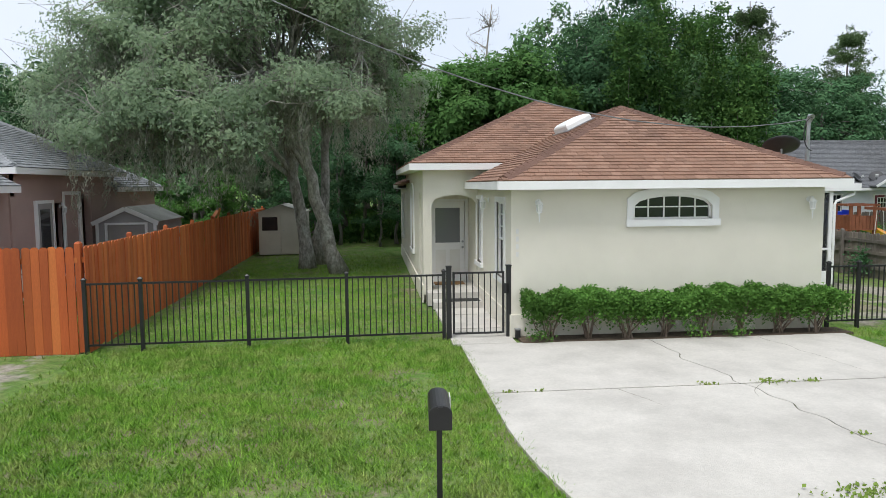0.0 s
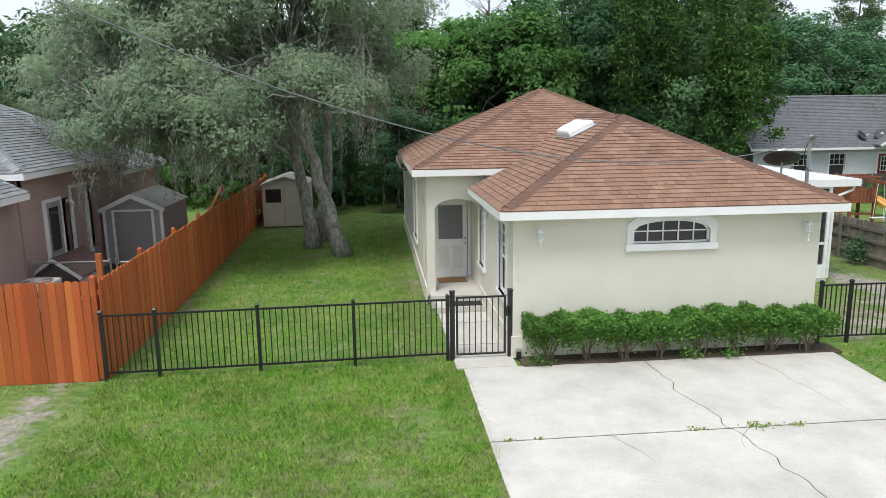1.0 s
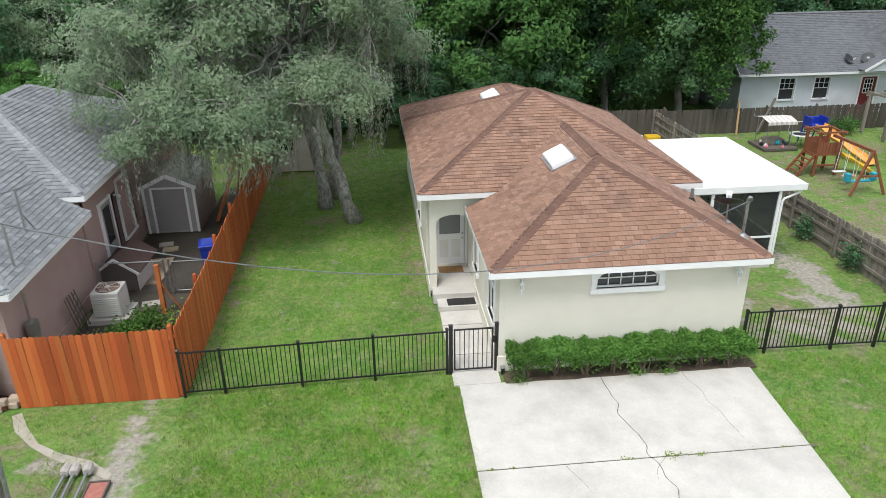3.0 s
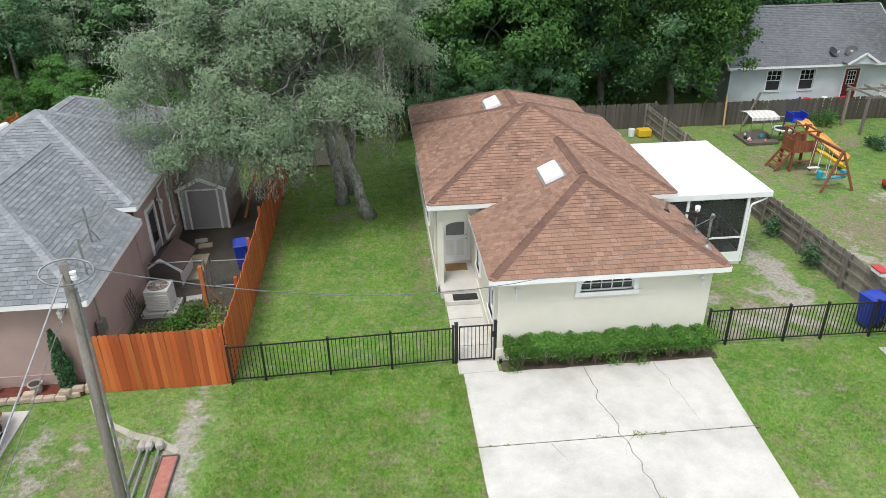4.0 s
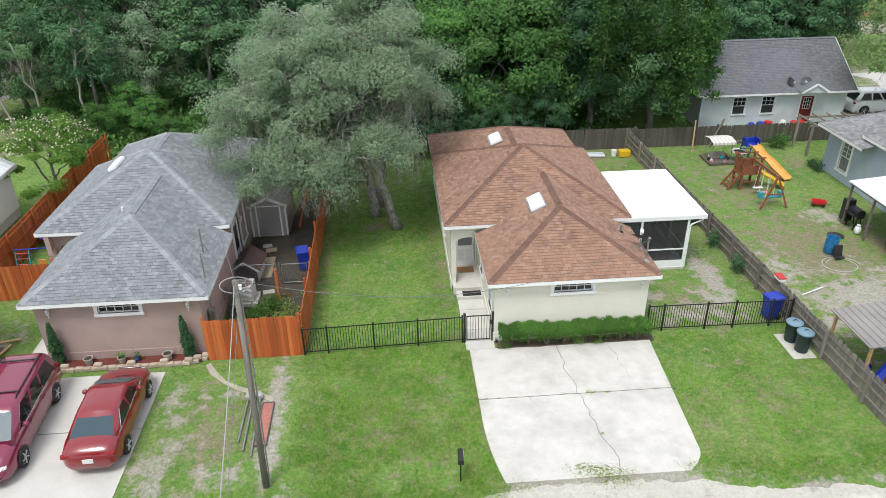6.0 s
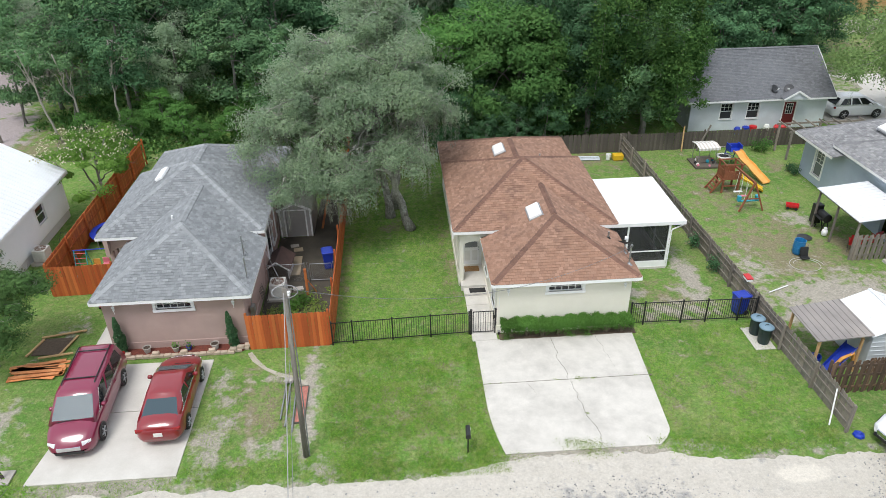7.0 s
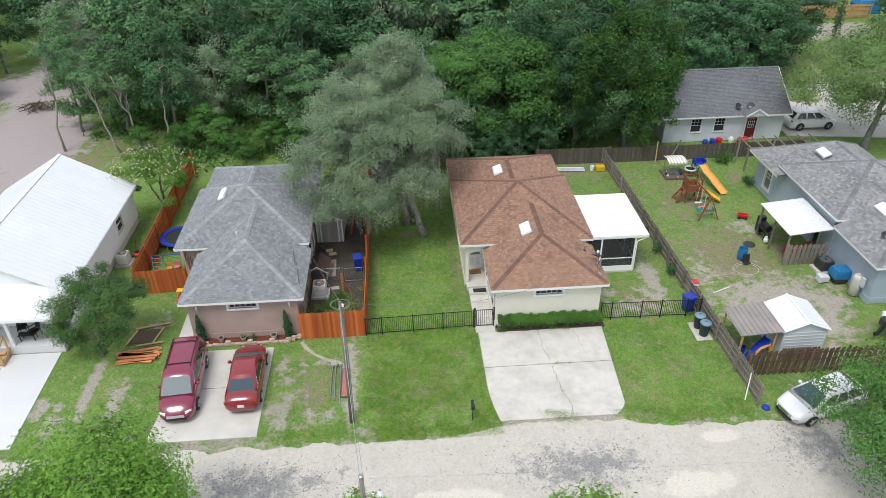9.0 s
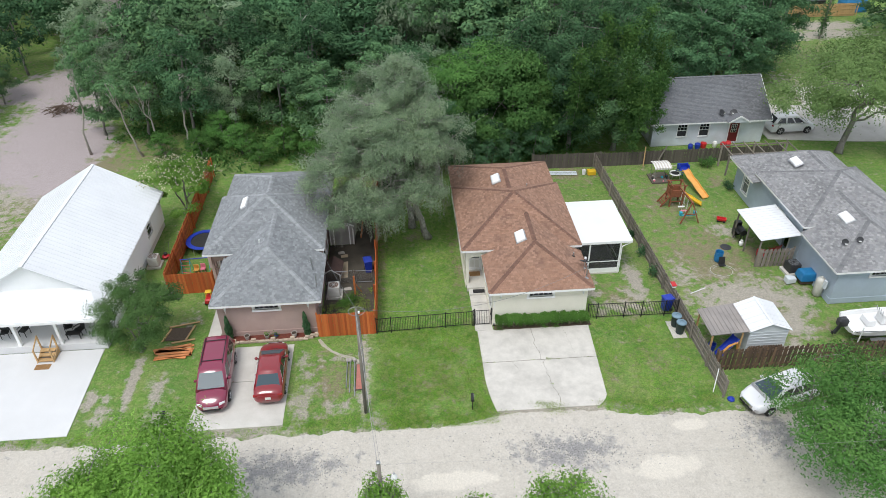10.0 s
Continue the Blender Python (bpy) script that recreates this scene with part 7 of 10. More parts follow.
def car(place, turn, label, pm, sections, cabin, roof, wheel_x, wheel_r, rails=False, windscreen=None):
    """A car that looks along +x. sections: (x, half-width, top height) along the body; cabin: (rear x, front x, half-width, height) at the belt; roof: the same at the roof."""
    t = thing("car", place, label, "car", turn=turn)
    rings = []
    a0, a1 = sections[0], sections[-1]
    for x, w, z in [(a0[0] - 0.05, a0[1] * 0.8, a0[2] * 0.9)] + sections + [(a1[0] + 0.05, a1[1] * 0.75, a1[2] * 0.92)]:
        lo = 0.2 if abs(x) < max(s[0] for s in sections) - 0.15 else 0.34
        half = [(w * 0.86, lo), (w * 0.97, lo + 0.1), (w, 0.48), (w * 0.985, z - 0.2), (w * 0.93, z - 0.06), (w * 0.72, z), (w * 0.3, z + 0.025)]
        rings.append([(x, y, zz) for y, zz in half] + [(x, -y, zz) for y, zz in half[::-1]])
    body = part("body", Geo().loft(rings), pm, t, smooth=True, local=True)
    mid_w = sections[len(sections) // 2][1]
    x0, x1, w0, z0 = cabin
    u0, u1, w1, z1 = roof

    def ring(k, bulge=0.0):
        a, b, w, z = x0 + (u0 - x0) * k, x1 + (u1 - x1) * k, w0 + (w1 - w0) * k, z0 + (z1 - z0) * k
        c = 0.1
        return [(a + c, -w, z), (a, -w + c * 1.5, z), (a - bulge, 0, z), (a, w - c * 1.5, z), (a + c, w, z), (b - c, w, z), (b, w - c * 1.5, z), (b + bulge, 0, z), (b, -w + c * 1.5, z), (b - c, -w, z)]

    top = ring(1.0)
    cz = [(u0 + u1) / 2, 0, 0]
    top = [((p[0] - cz[0]) * 0.98 + cz[0], p[1] * 0.97, z1 + 0.012) for p in top]
    inner = [((p[0] - cz[0]) * 0.9 + cz[0], p[1] * 0.84, z1 + 0.05) for p in top]
    core = [((p[0] - cz[0]) * 0.45 + cz[0], p[1] * 0.45, z1 + 0.075) for p in top]
    part("cabin", Geo().loft([ring(-0.1), ring(0.5, 0.03), ring(0.92), top, inner, core]), pm, t, smooth=True, local=True)

    def at(k, side, s):
        """A point on the cabin: k up the pillar, along the side (s from rear to front)."""
        a, b, w, z = x0 + (u0 - x0) * k, x1 + (u1 - x1) * k, w0 + (w1 - w0) * k, z0 + (z1 - z0) * k
        return (a + (b - a) * s, side * (w + 0.006), z)

    for side in (-1, 1):
        for s0, s1 in ((0.1, 0.36), (0.385, 0.62), (0.645, 0.9)) if x1 - x0 > 3.2 else ((0.16, 0.49), (0.52, 0.86)):
            quad = [at(0.12, side, s0), at(0.12, side, s1), at(0.88, side, s1 - 0.02), at(0.88, side, s0 + 0.02)]
            part("side_window", Geo().prism(quad, (0, side * 0.008, 0)), CARGLASS, t, local=True)
        part("belt_trim", Geo().bar(at(0.06, side, 0.1), at(0.06, side, 0.92), 0.02, 0.025), CHROME, t, local=True)
        part("wing_mirror", Geo().lathe((0, 0, 0), [(0.03, -0.1), (0.085, -0.06), (0.09, 0.05), (0.03, 0.09)], 10).bar((0, 0, 0), (0, -0.06, side * 0.2), 0.09, 0.06).moved(pose(x1 - 0.75, side * (mid_w + 0.03), z0 + 0.1, 90, 0, 0)), pm, t, smooth=True, local=True)
        for hx in (x0 + (x1 - x0) * 0.42, x0 + (x1 - x0) * 0.72):
            part("door_handle", Geo().box(hx - 0.1, hx + 0.1, side * (sections[len(sections) // 2][1] + 0.005) - 0.012, side * (sections[len(sections) // 2][1] + 0.005) + 0.012, z0 - 0.17, z0 - 0.14), pm, t, local=True)
    for a, b, aw, bw, k0, k1, nm, gm in ((x1, u1, w0, w1, 0.1, 0.9, "windscreen", windscreen or CARGLASS), (x0, u0, w0, w1, 0.12, 0.86, "rear_window", windscreen or CARGLASS)):
        s = 1 if nm == "windscreen" else -1
        P = lambda k, y: (a + (b - a) * k + s * 0.014, y * ((aw + (bw - aw) * k) - 0.1), z0 + (z1 - z0) * k)
        Q = lambda k: (a + (b - a) * k + s * 0.04, 0, z0 + (z1 - z0) * k)
        part(nm, Geo().add([P(k0, -1), Q(k0), P(k0, 1), P(k1, 1), Q(k1), P(k1, -1)], [(0, 1, 4, 5), (1, 2, 3, 4)]), gm, t, smooth=True, local=True)
    wx = x1 + 0.02
    part("wiper", Geo().bar((wx, -0.55, z0 + 0.07), (wx - 0.05, 0.1, z0 + 0.1), 0.02, 0.015), TRIMBLACK, t, local=True)
    for wxp in wheel_x:
        for side in (-1, 1):
            c = (wxp, side * (sections[len(sections) // 2][1] - 0.1), wheel_r)
            m = Matrix.Translation(c) @ pose(0, 0, 0, 90 * -side)
            R = wheel_r
            tyre = part("wheel", Geo().lathe((0, 0, 0), [(R * 0.62, -0.1), (R * 0.93, -0.1), (R, -0.06), (R, 0.06), (R * 0.93, 0.11), (R * 0.64, 0.11)], 24).moved(m), RUBBER, t, smooth=False, local=True)
            rim = Geo().lathe((0, 0, 0), [(R * 0.64, 0.06), (R * 0.63, 0.112), (R * 0.56, 0.1), (R * 0.52, 0.07)], 20)
            for k in range(5):
                an = 2 * math.pi * k / 5
                rim.bar((0, 0, 0.095), (R * 0.6 * math.cos(an), R * 0.6 * math.sin(an), 0.105), 0.09, 0.025, up=(-math.sin(an), math.cos(an), 0))
            rim.lathe((0, 0, 0.06), [(0.06, 0), (0.06, 0.05), (0.02, 0.06)], 10)
            part("rim", rim.moved(m), ALLOY, tyre, local=True)
            pts = [(c[0] + (R + 0.035) * math.cos(a), side * (sections[len(sections) // 2][1] - 0.002), R + (R + 0.035) * math.sin(a)) for a in (math.pi * k / 10 for k in range(11))]
            part("wheel_arch", Geo().prism(pts, (0, side * 0.006, 0)), TRIMBLACK, t, local=True)
    L0, L1 = sections[0], sections[-1]
    for side in (-1, 1):
        fx = sections[-2]
        part("headlight", Geo().obox((fx[0] + 0.06, side * fx[1] * 0.75, fx[2] - 0.13), Vector((0.05, side * 0.03, 0.0)), Vector((-0.09, side * 0.14, 0.01)), Vector((-0.03, 0, 0.055))), LAMPGLASS, t, local=True, bevel=0.02)
        rx = sections[1]
        part("tail_light", Geo().obox((rx[0] - 0.04, side * rx[1] * 0.8, rx[2] - 0.16), Vector((0.06, side * 0.02, 0)), Vector((-0.02, side * 0.17, 0)), Vector((0, 0, 0.06))), TAILRED, t, local=True, bevel=0.02)
    part("grille", Geo().obox((L1[0] + 0.04, 0, 0.56), (0.03, 0, 0), (0, 0.42, 0), (0, 0, 0.08)), CHROME, t, local=True, bevel=0.01)
    part("front_intake", Geo().obox((L1[0] + 0.04, 0, 0.38), (0.03, 0, 0), (0, 0.5, 0), (0, 0, 0.05)), TRIMBLACK, t, local=True)
    part("number_plate", Geo().obox((L0[0] - 0.06, 0, 0.66), (0.012, 0, 0), (0, 0.16, 0), (0, 0, 0.08)), BARCOL, t, "plain pale number plate", local=True)
    if rails:
        for side in (-1, 1):
            part("roof_rail", Geo().tube([(u0 + 0.15, side * w1 * 0.84, z1 + 0.03), (u0 + 0.2, side * w1 * 0.84, z1 + 0.1), (u1 - 0.5, side * w1 * 0.84, z1 + 0.1), (u1 - 0.4, side * w1 * 0.84, z1 + 0.03)], 0.022, 6), TRIMBLACK, t, local=True)
        for x in (u0 + 0.5, u1 - 0.7):
            part("cross_bar", Geo().bar((x, -w1 * 0.84, z1 + 0.1), (x, w1 * 0.84, z1 + 0.1), 0.05, 0.025), TRIMBLACK, t, local=True)
    return t


car((-10.95, 8.95, 0.012), 92, "bright red saloon car parked on the concrete drive", RED_A,
    [(-2.28, 0.7, 0.84), (-2.18, 0.8, 0.98), (-1.7, 0.85, 1.06), (-0.8, 0.86, 1.02), (0.3, 0.86, 0.98), (1.1, 0.85, 0.98), (1.7, 0.83, 0.88), (2.1, 0.75, 0.74), (2.3, 0.56, 0.58)],
    (-1.88, 1.3, 0.79, 0.97), (-0.95, 0.42, 0.62, 1.42), (-1.36, 1.38), 0.31, windscreen=WSGLASS)
car((-14.15, 8.8, 0.012), -86, "maroon minivan with roof rails parked on the concrete drive", RED_B,
    [(-2.5, 0.8, 1.0), (-2.4, 0.88, 1.1), (-1.7, 0.91, 1.12), (-0.6, 0.91, 1.1), (0.6, 0.91, 1.08), (1.4, 0.9, 1.08), (1.95, 0.87, 1.0), (2.3, 0.8, 0.84), (2.5, 0.64, 0.66)],
    (-2.44, 1.65, 0.86, 1.05), (-2.18, 0.72, 0.72, 1.7), (-1.55, 1.53), 0.35, rails=True, windscreen=WSGLASS)
car((17.7, 4.85, -0.01), 196, "white hatchback car parked at the road's edge", WHITE_C,
    [(-2.2, 0.75, 0.9), (-2.05, 0.86, 1.0), (-1.4, 0.9, 1.02), (-0.5, 0.9, 1.0), (0.4, 0.9, 0.98), (1.15, 0.89, 0.96), (1.6, 0.86, 0.86), (2.0, 0.76, 0.72), (2.2, 0.55, 0.56)],
    (-2.05, 1.35, 0.81, 0.97), (-1.35, 0.35, 0.6, 1.43), (-1.28, 1.32), 0.32, windscreen=WSGLASS)
car((34.3, 37.9, 0.015), 0, "white crossover car parked by the far house", WHITE_C,
    [(-2.2, 0.78, 0.98), (-2.05, 0.9, 1.08), (-1.4, 0.93, 1.1), (-0.5, 0.93, 1.08), (0.4, 0.93, 1.06), (1.15, 0.92, 1.04), (1.6, 0.9, 0.96), (2.0, 0.8, 0.82), (2.2, 0.6, 0.62)],
    (-2.1, 1.35, 0.85, 1.05), (-1.6, 0.4, 0.66, 1.64), (-1.28, 1.32), 0.36)


# ---- the pink house's yards ----
VINYL = mk("grey_vinyl_siding", (0.36, 0.35, 0.335), (0.31, 0.30, 0.29), 1.5, 0.6, 40, 0.08, 0.05, 40)
VINYL_DOOR = mk("grey_shed_door", (0.29, 0.275, 0.26), (0.26, 0.245, 0.235), 1.5, 0.55, 40, 0.06, 0.03, 40)
BEIGE = mk("beige_siding", (0.52, 0.49, 0.43), (0.46, 0.43, 0.375), 1.5, 0.7, 40, 0.08, 0.05, 40)
SHEDROOF = mk("mossy_shed_roof", (0.40, 0.39, 0.35), (0.27, 0.27, 0.23), 1.3, 0.7, 40, 0.2, 0.1, 40, c=(0.20, 0.21, 0.15))
ACGREY = mk("pale_appliance_steel", (0.60, 0.59, 0.55), (0.54, 0.53, 0.49), 3, 0.5, 50, 0.06, 0.02, 50)
RUST = mk("rusty_fan_guard", (0.19, 0.09, 0.05), (0.12, 0.06, 0.04), 8, 0.8, 50, 0.3, 0.1, 50)
BROWNROOF = mk("brown_felt", (0.085, 0.05, 0.042), (0.065, 0.04, 0.035), 3, 0.95, 90, 0.3, 0.3, 90)
TERRA = mk("grey_clay_pot", (0.40, 0.37, 0.33), (0.33, 0.30, 0.27), 6, 0.9, 40, 0.2, 0.2, 60)
BLOCKMAT = mk("tan_edging_block", (0.50, 0.40, 0.31), (0.42, 0.33, 0.255), 5, 0.95, 50, 0.25, 0.5, 50, "object", 0.3)
BLUEPLASTIC = mk("blue_plastic", (0.012, 0.04, 0.36), (0.01, 0.032, 0.30), 3, 0.4, 40, 0.06, 0.02, 40)
REDPLASTIC = mk("red_plastic", (0.52, 0.02, 0.025), (0.44, 0.016, 0.02), 3, 0.4, 40, 0.06, 0.02, 40)
YELLOWPLASTIC = mk("yellow_plastic", (0.72, 0.45, 0.03), (0.66, 0.40, 0.02), 3, 0.4, 40, 0.06, 0.02, 40)
ORANGEPLASTIC = mk("faded_orange_plastic", (0.72, 0.36, 0.09), (0.64, 0.30, 0.065), 3, 0.5, 40, 0.08, 0.02, 40)
TEALPLASTIC = mk("teal_plastic", (0.03, 0.36, 0.46), (0.025, 0.30, 0.40), 3, 0.4, 40, 0.06, 0.02, 40)
PINKPLASTIC = mk("pink_plastic", (0.66, 0.20, 0.26), (0.6, 0.17, 0.22), 3, 0.4, 40, 0.06, 0.02, 40)
DARKGREEN = mk("dark_green_plastic", (0.012, 0.04, 0.04), (0.01, 0.03, 0.032), 3, 0.5, 40, 0.1, 0.02, 40)
LIDBLUE = mk("grey_blue_lid", (0.17, 0.26, 0.32), (0.14, 0.22, 0.28), 3, 0.5, 40, 0.1, 0.02, 40)
PLYWOOD = mk("weathered_plywood", (0.36, 0.29, 0.20), (0.29, 0.23, 0.16), 3, 0.9, 30, 0.2, 0.2, 40)
PINKBRICK = mk("red_gravel_bed", (0.42, 0.17, 0.13), (0.33, 0.125, 0.10), 9, 1.0, 60, 0.4, 0.6, 60)


def gable_shed(name, x0, x1, y0, y1, h, rise, wallm, roofm, label, doorm, door, win=None, trim=True, eave=0.08, lap=0.16):
    """A small garden shed with a gable to the front, lapped cladding, a door and corner trim."""
    t = thing(name, ((x0 + x1) / 2, y0, 0), label, "shed")
    xm = (x0 + x1) / 2
    g = Geo()
    holes = [(door[0] - x0, door[1] - x0, 0.08, door[2], 0)]
    if win:
        holes.append((win[0] - x0, win[1] - x0, win[2], win[3], 0))
    wall(g, (x0, y0), (x1, y0), 0.02, h, 0.05, holes)
    for p, q in (((x1, y0 + 0.05), (x1, y1)), ((x1 - 0.05, y1), (x0 + 0.05, y1)), ((x0, y1), (x0, y0 + 0.05))):
        part("wall", wall(Geo(), p, q, 0.02, h, 0.05), wallm, t)
    body = part("wall", g, wallm, t)
    for y in (y0, y1 - 0.05):
        part("gable", Geo().prism([(x0, y, h), (x1, y, h), (xm, y, h + rise)], (0, 0.05, 0)), wallm, t)
    n = int(h / lap)
    for k in range(n):
        z = 0.05 + k * lap
        for a, b in ((x0, min(door[0], win[0] if win and win[2] < z + lap and win[3] > z else 99)), (max(door[1], win[1] if win and win[0] > door[1] and win[2] < z + lap and win[3] > z else -99), x1)):
            if b - a > 0.02:
                part("siding_board", Geo().prism([(a, y0 - 0.002, z), (a, y0 - 0.02, z), (a, y0 - 0.004, z + lap - 0.004), (a, y0 - 0.002, z + lap - 0.004)], (b - a, 0, 0)), wallm, body)
        part("siding_board", Geo().prism([(x1 + 0.002, y0, z), (x1 + 0.02, y0, z), (x1 + 0.004, y0, z + lap - 0.004), (x1 + 0.002, y0, z + lap - 0.004)], (0, y1 - y0, 0)), wallm, body)
    for s in (-1, 1):
        xe = xm + s * ((x1 - x0) / 2 + eave)
        ze = h - eave * rise / ((x1 - x0) / 2)
        part("roof_panel", Geo().prism([(xm, y0 - 0.1, h + rise + 0.01), (xe, y0 - 0.1, ze + 0.01), (xe, y1 + 0.08, ze + 0.01), (xm, y1 + 0.08, h + rise + 0.01)], (0, 0, 0.035)), roofm, t)
        if trim:
            part("bargeboard", Geo().bar((xm, y0 - 0.1, h + rise - 0.02), (xe, y0 - 0.1, ze - 0.02), 0.03, 0.13), WHITE, t)
            part("corner_trim", Geo().box(min(xm + s * (x1 - x0) / 2, xm + s * ((x1 - x0) / 2 - 0.09)), max(xm + s * (x1 - x0) / 2, xm + s * ((x1 - x0) / 2 - 0.09)), y0 - 0.035, y0 - 0.015, 0.02, h), WHITE, t)
    d = part("door", Geo().box(door[0] + 0.01, door[1] - 0.01, y0 + 0.005, y0 + 0.035, 0.08, door[2] - 0.01), doorm, t)
    part("knob", Geo().lathe((0, 0, 0), [(0.012, 0), (0.025, 0.03), (0.025, 0.05), (0.01, 0.06)], 8).moved(Matrix.Translation((door[0] + 0.1, y0 + 0.005, 1.0)) @ pose(0, 0, 0, 90)), GALV, d)
    if trim:
        for a in (door[0] - 0.08, door[1]):
            part("door_trim", Geo().box(a, a + 0.08, y0 - 0.03, y0 - 0.004, 0.02, door[2]), WHITE, t)
        part("door_trim", Geo().box(door[0] - 0.08, door[1] + 0.08, y0 - 0.03, y0 - 0.004, door[2], door[2] + 0.06), WHITE, t)
    if win:
        part("pane", Geo().box(win[0], win[1], y0 + 0.015, y0 + 0.025, win[2], win[3]), GLASS, t)
    return t


gable_shed("garden_shed", -8.4, -6.6, 22.4, 25.2, 1.75, 0.42, VINYL, SHEDROOF, "grey vinyl garden shed with white trim beside the orange fence", VINYL_DOOR, (-8.05, -6.95, 1.66))
gable_shed("garden_shed", -4.55, -2.75, 29.0, 31.4, 1.72, 0.3, BEIGE, SHEDROOF, "beige garden shed with a small window at the lawn's end", BEIGE, (-3.68, -2.85, 1.7), (-4.42, -3.8, 1.0, 1.55), trim=False)

# side door and tall window of the pink house stand on its east wall
ph = bpy.data.objects["house.001"]
for y0, y1, z0, z1, nm in ((18.8, 19.65, 0.35, 2.4, "door"), (20.5, 21.5, 0.7, 2.6, "window")):
    if nm == "window":
        pane_window(ph, (-8.5, y0, z0), (0, 1), y1 - y0, z1 - z0, 0, 0.1, 2, 3, True, glass_top=CURTAIN_GLASS, glass_low=GLASS)
    else:
        fr2 = Geo().box(-8.52, -8.43, y0 - 0.08, y0, z0, z1 + 0.08).box(-8.52, -8.43, y1, y1 + 0.08, z0, z1 + 0.08).box(-8.52, -8.43, y0, y1, z1, z1 + 0.08)
        part("door_frame", fr2, WHITE, ph)
        dr = part("door", Geo().box(-8.5, -8.455, y0, y1, z0, z1), VINYL, ph, "grey side door with a tall glazed light")
        part("pane", Geo().box(-8.455, -8.448, y0 + 0.16, y1 - 0.16, z0 + 0.75, z1 - 0.15), GLASS, dr)
part("door_step", Geo().box(-8.45, -7.7, 18.7, 19.75, 0, 0.2), CONCRETE, ph)


def ac_unit(x, y, w, h, label, body=None, top=None, turn=0):
    """A condenser: slatted box with a fan guard on top, on a slab."""
    t = thing("air_conditioner", (x, y, 0), label, "air conditioner", turn=turn)
    b = body or ACGREY
    part("slab", Geo().box(-w * 0.72, w * 0.72, -w * 0.66, w * 0.66, -0.02, 0.14), CONCRETE, t, local=True)
    part("casing", Geo().box(-w / 2, w / 2, -w / 2, w / 2, 0.16, h), b, t, local=True, bevel=0.03)
    for k in range(9):
        z = 0.24 + k * (h - 0.34) / 9
        for s in (-1, 1):
            part("louvre", Geo().obox((0, s * (w / 2 + 0.006), z), (w * 0.44, 0, 0), (0, s * 0.012, -0.01), (0, 0, 0.012)), b, t, local=True)
        part("louvre", Geo().obox((w / 2 + 0.006, 0, z), (0, w * 0.44, 0), (0.012, 0, -0.01), (0, 0, 0.012)), b, t, local=True)
    part("fan_well", Geo().lathe((0, 0, h), [(w * 0.43, 0.0), (w * 0.43, 0.012), (w * 0.38, 0.014)], 24), top or RUST, t, local=True)
    gd = Geo()
    for r in (0.1, 0.2, 0.3, 0.4):
        ring = [Vector((w * r * math.cos(2 * math.pi * k / 20), w * r * math.sin(2 * math.pi * k / 20), h + 0.03)) for k in range(21)]
        gd.tube(ring, 0.006, 4)
    for k in range(6):
        a = math.pi * k / 3
        gd.bar((0, 0, h + 0.03), (w * 0.43 * math.cos(a), w * 0.43 * math.sin(a), h + 0.02), 0.012, 0.008)
    gd.lathe((0, 0, h + 0.02), [(w * 0.1, 0), (w * 0.1, 0.02)], 12)
    part("fan_guard", gd, b, t, local=True)


ac_unit(-7.75, 16.4, 0.75, 0.9, "grey condenser unit with rusty fan beside the pink wall")
ac_unit(-20.95, 21.0, 0.7, 0.85, "grey condenser unit beside the white house")

kn = thing("dog_house", (-7.95, 18.6, 0), "brown-roofed wooden dog house by the chain-link fence", "dog house", turn=-4)
part("wall", Geo().box(-0.5, 0.5, -0.7, 0.7, 0, 0.72).prism([(-0.5, -0.7, 0.72), (0.5, -0.7, 0.72), (0, -0.7, 1.08)], (0, 1.4, 0)), DARKWOOD, kn, local=True)
for s in (-1, 1):
    part("roof_panel", Geo().prism([(0, -0.82, 1.12), (s * 0.68, -0.82, 0.64), (s * 0.68, 0.82, 0.64), (0, 0.82, 1.12)], (0, 0, 0.04)), BROWNROOF, kn, local=True)
    part("bargeboard", Geo().bar((0, -0.83, 1.11), (s * 0.68, -0.83, 0.63), 0.025, 0.08), WHITE, kn, local=True)
part("side_sheet", Geo().box(0.52, 0.54, -0.65, 0.6, 0.0, 0.6), WHITE, kn, "white lattice sheet", local=True)

# chain-link fence and gate
MESHWIRE = mk("chain_link_wire", (0.30, 0.31, 0.31), (0.25, 0.26, 0.26), 8, 0.5, 30, 0.1, 0.0, metal=0.6)
clf = thing("chain_link_fence", (-7.4, 17.55, 0), "low galvanised chain-link fence across the side yard", "fence")
for x in (-8.4, -6.55, -6.4, -5.1):
    part("post", Geo().tube([(x, 17.6, 0), (x, 17.6, 1.12)], 0.03, 8).lathe((x, 17.6, 1.1), [(0.035, 0), (0.03, 0.04), (0.01, 0.05)], 8), GALV, clf)
part("top_rail", Geo().tube([(-8.4, 17.6, 1.08), (-6.55, 17.6, 1.08)], 0.02, 8), GALV, clf)
gatef = [(-6.3, 17.6, 0.1), (-5.2, 17.6, 0.1), (-5.2, 17.6, 1.05), (-6.3, 17.6, 1.05), (-6.3, 17.6, 0.1)]
part("gate_frame", Geo().tube([Vector(p) for p in gatef], 0.02, 8), GALV, clf)
ml = Geo()
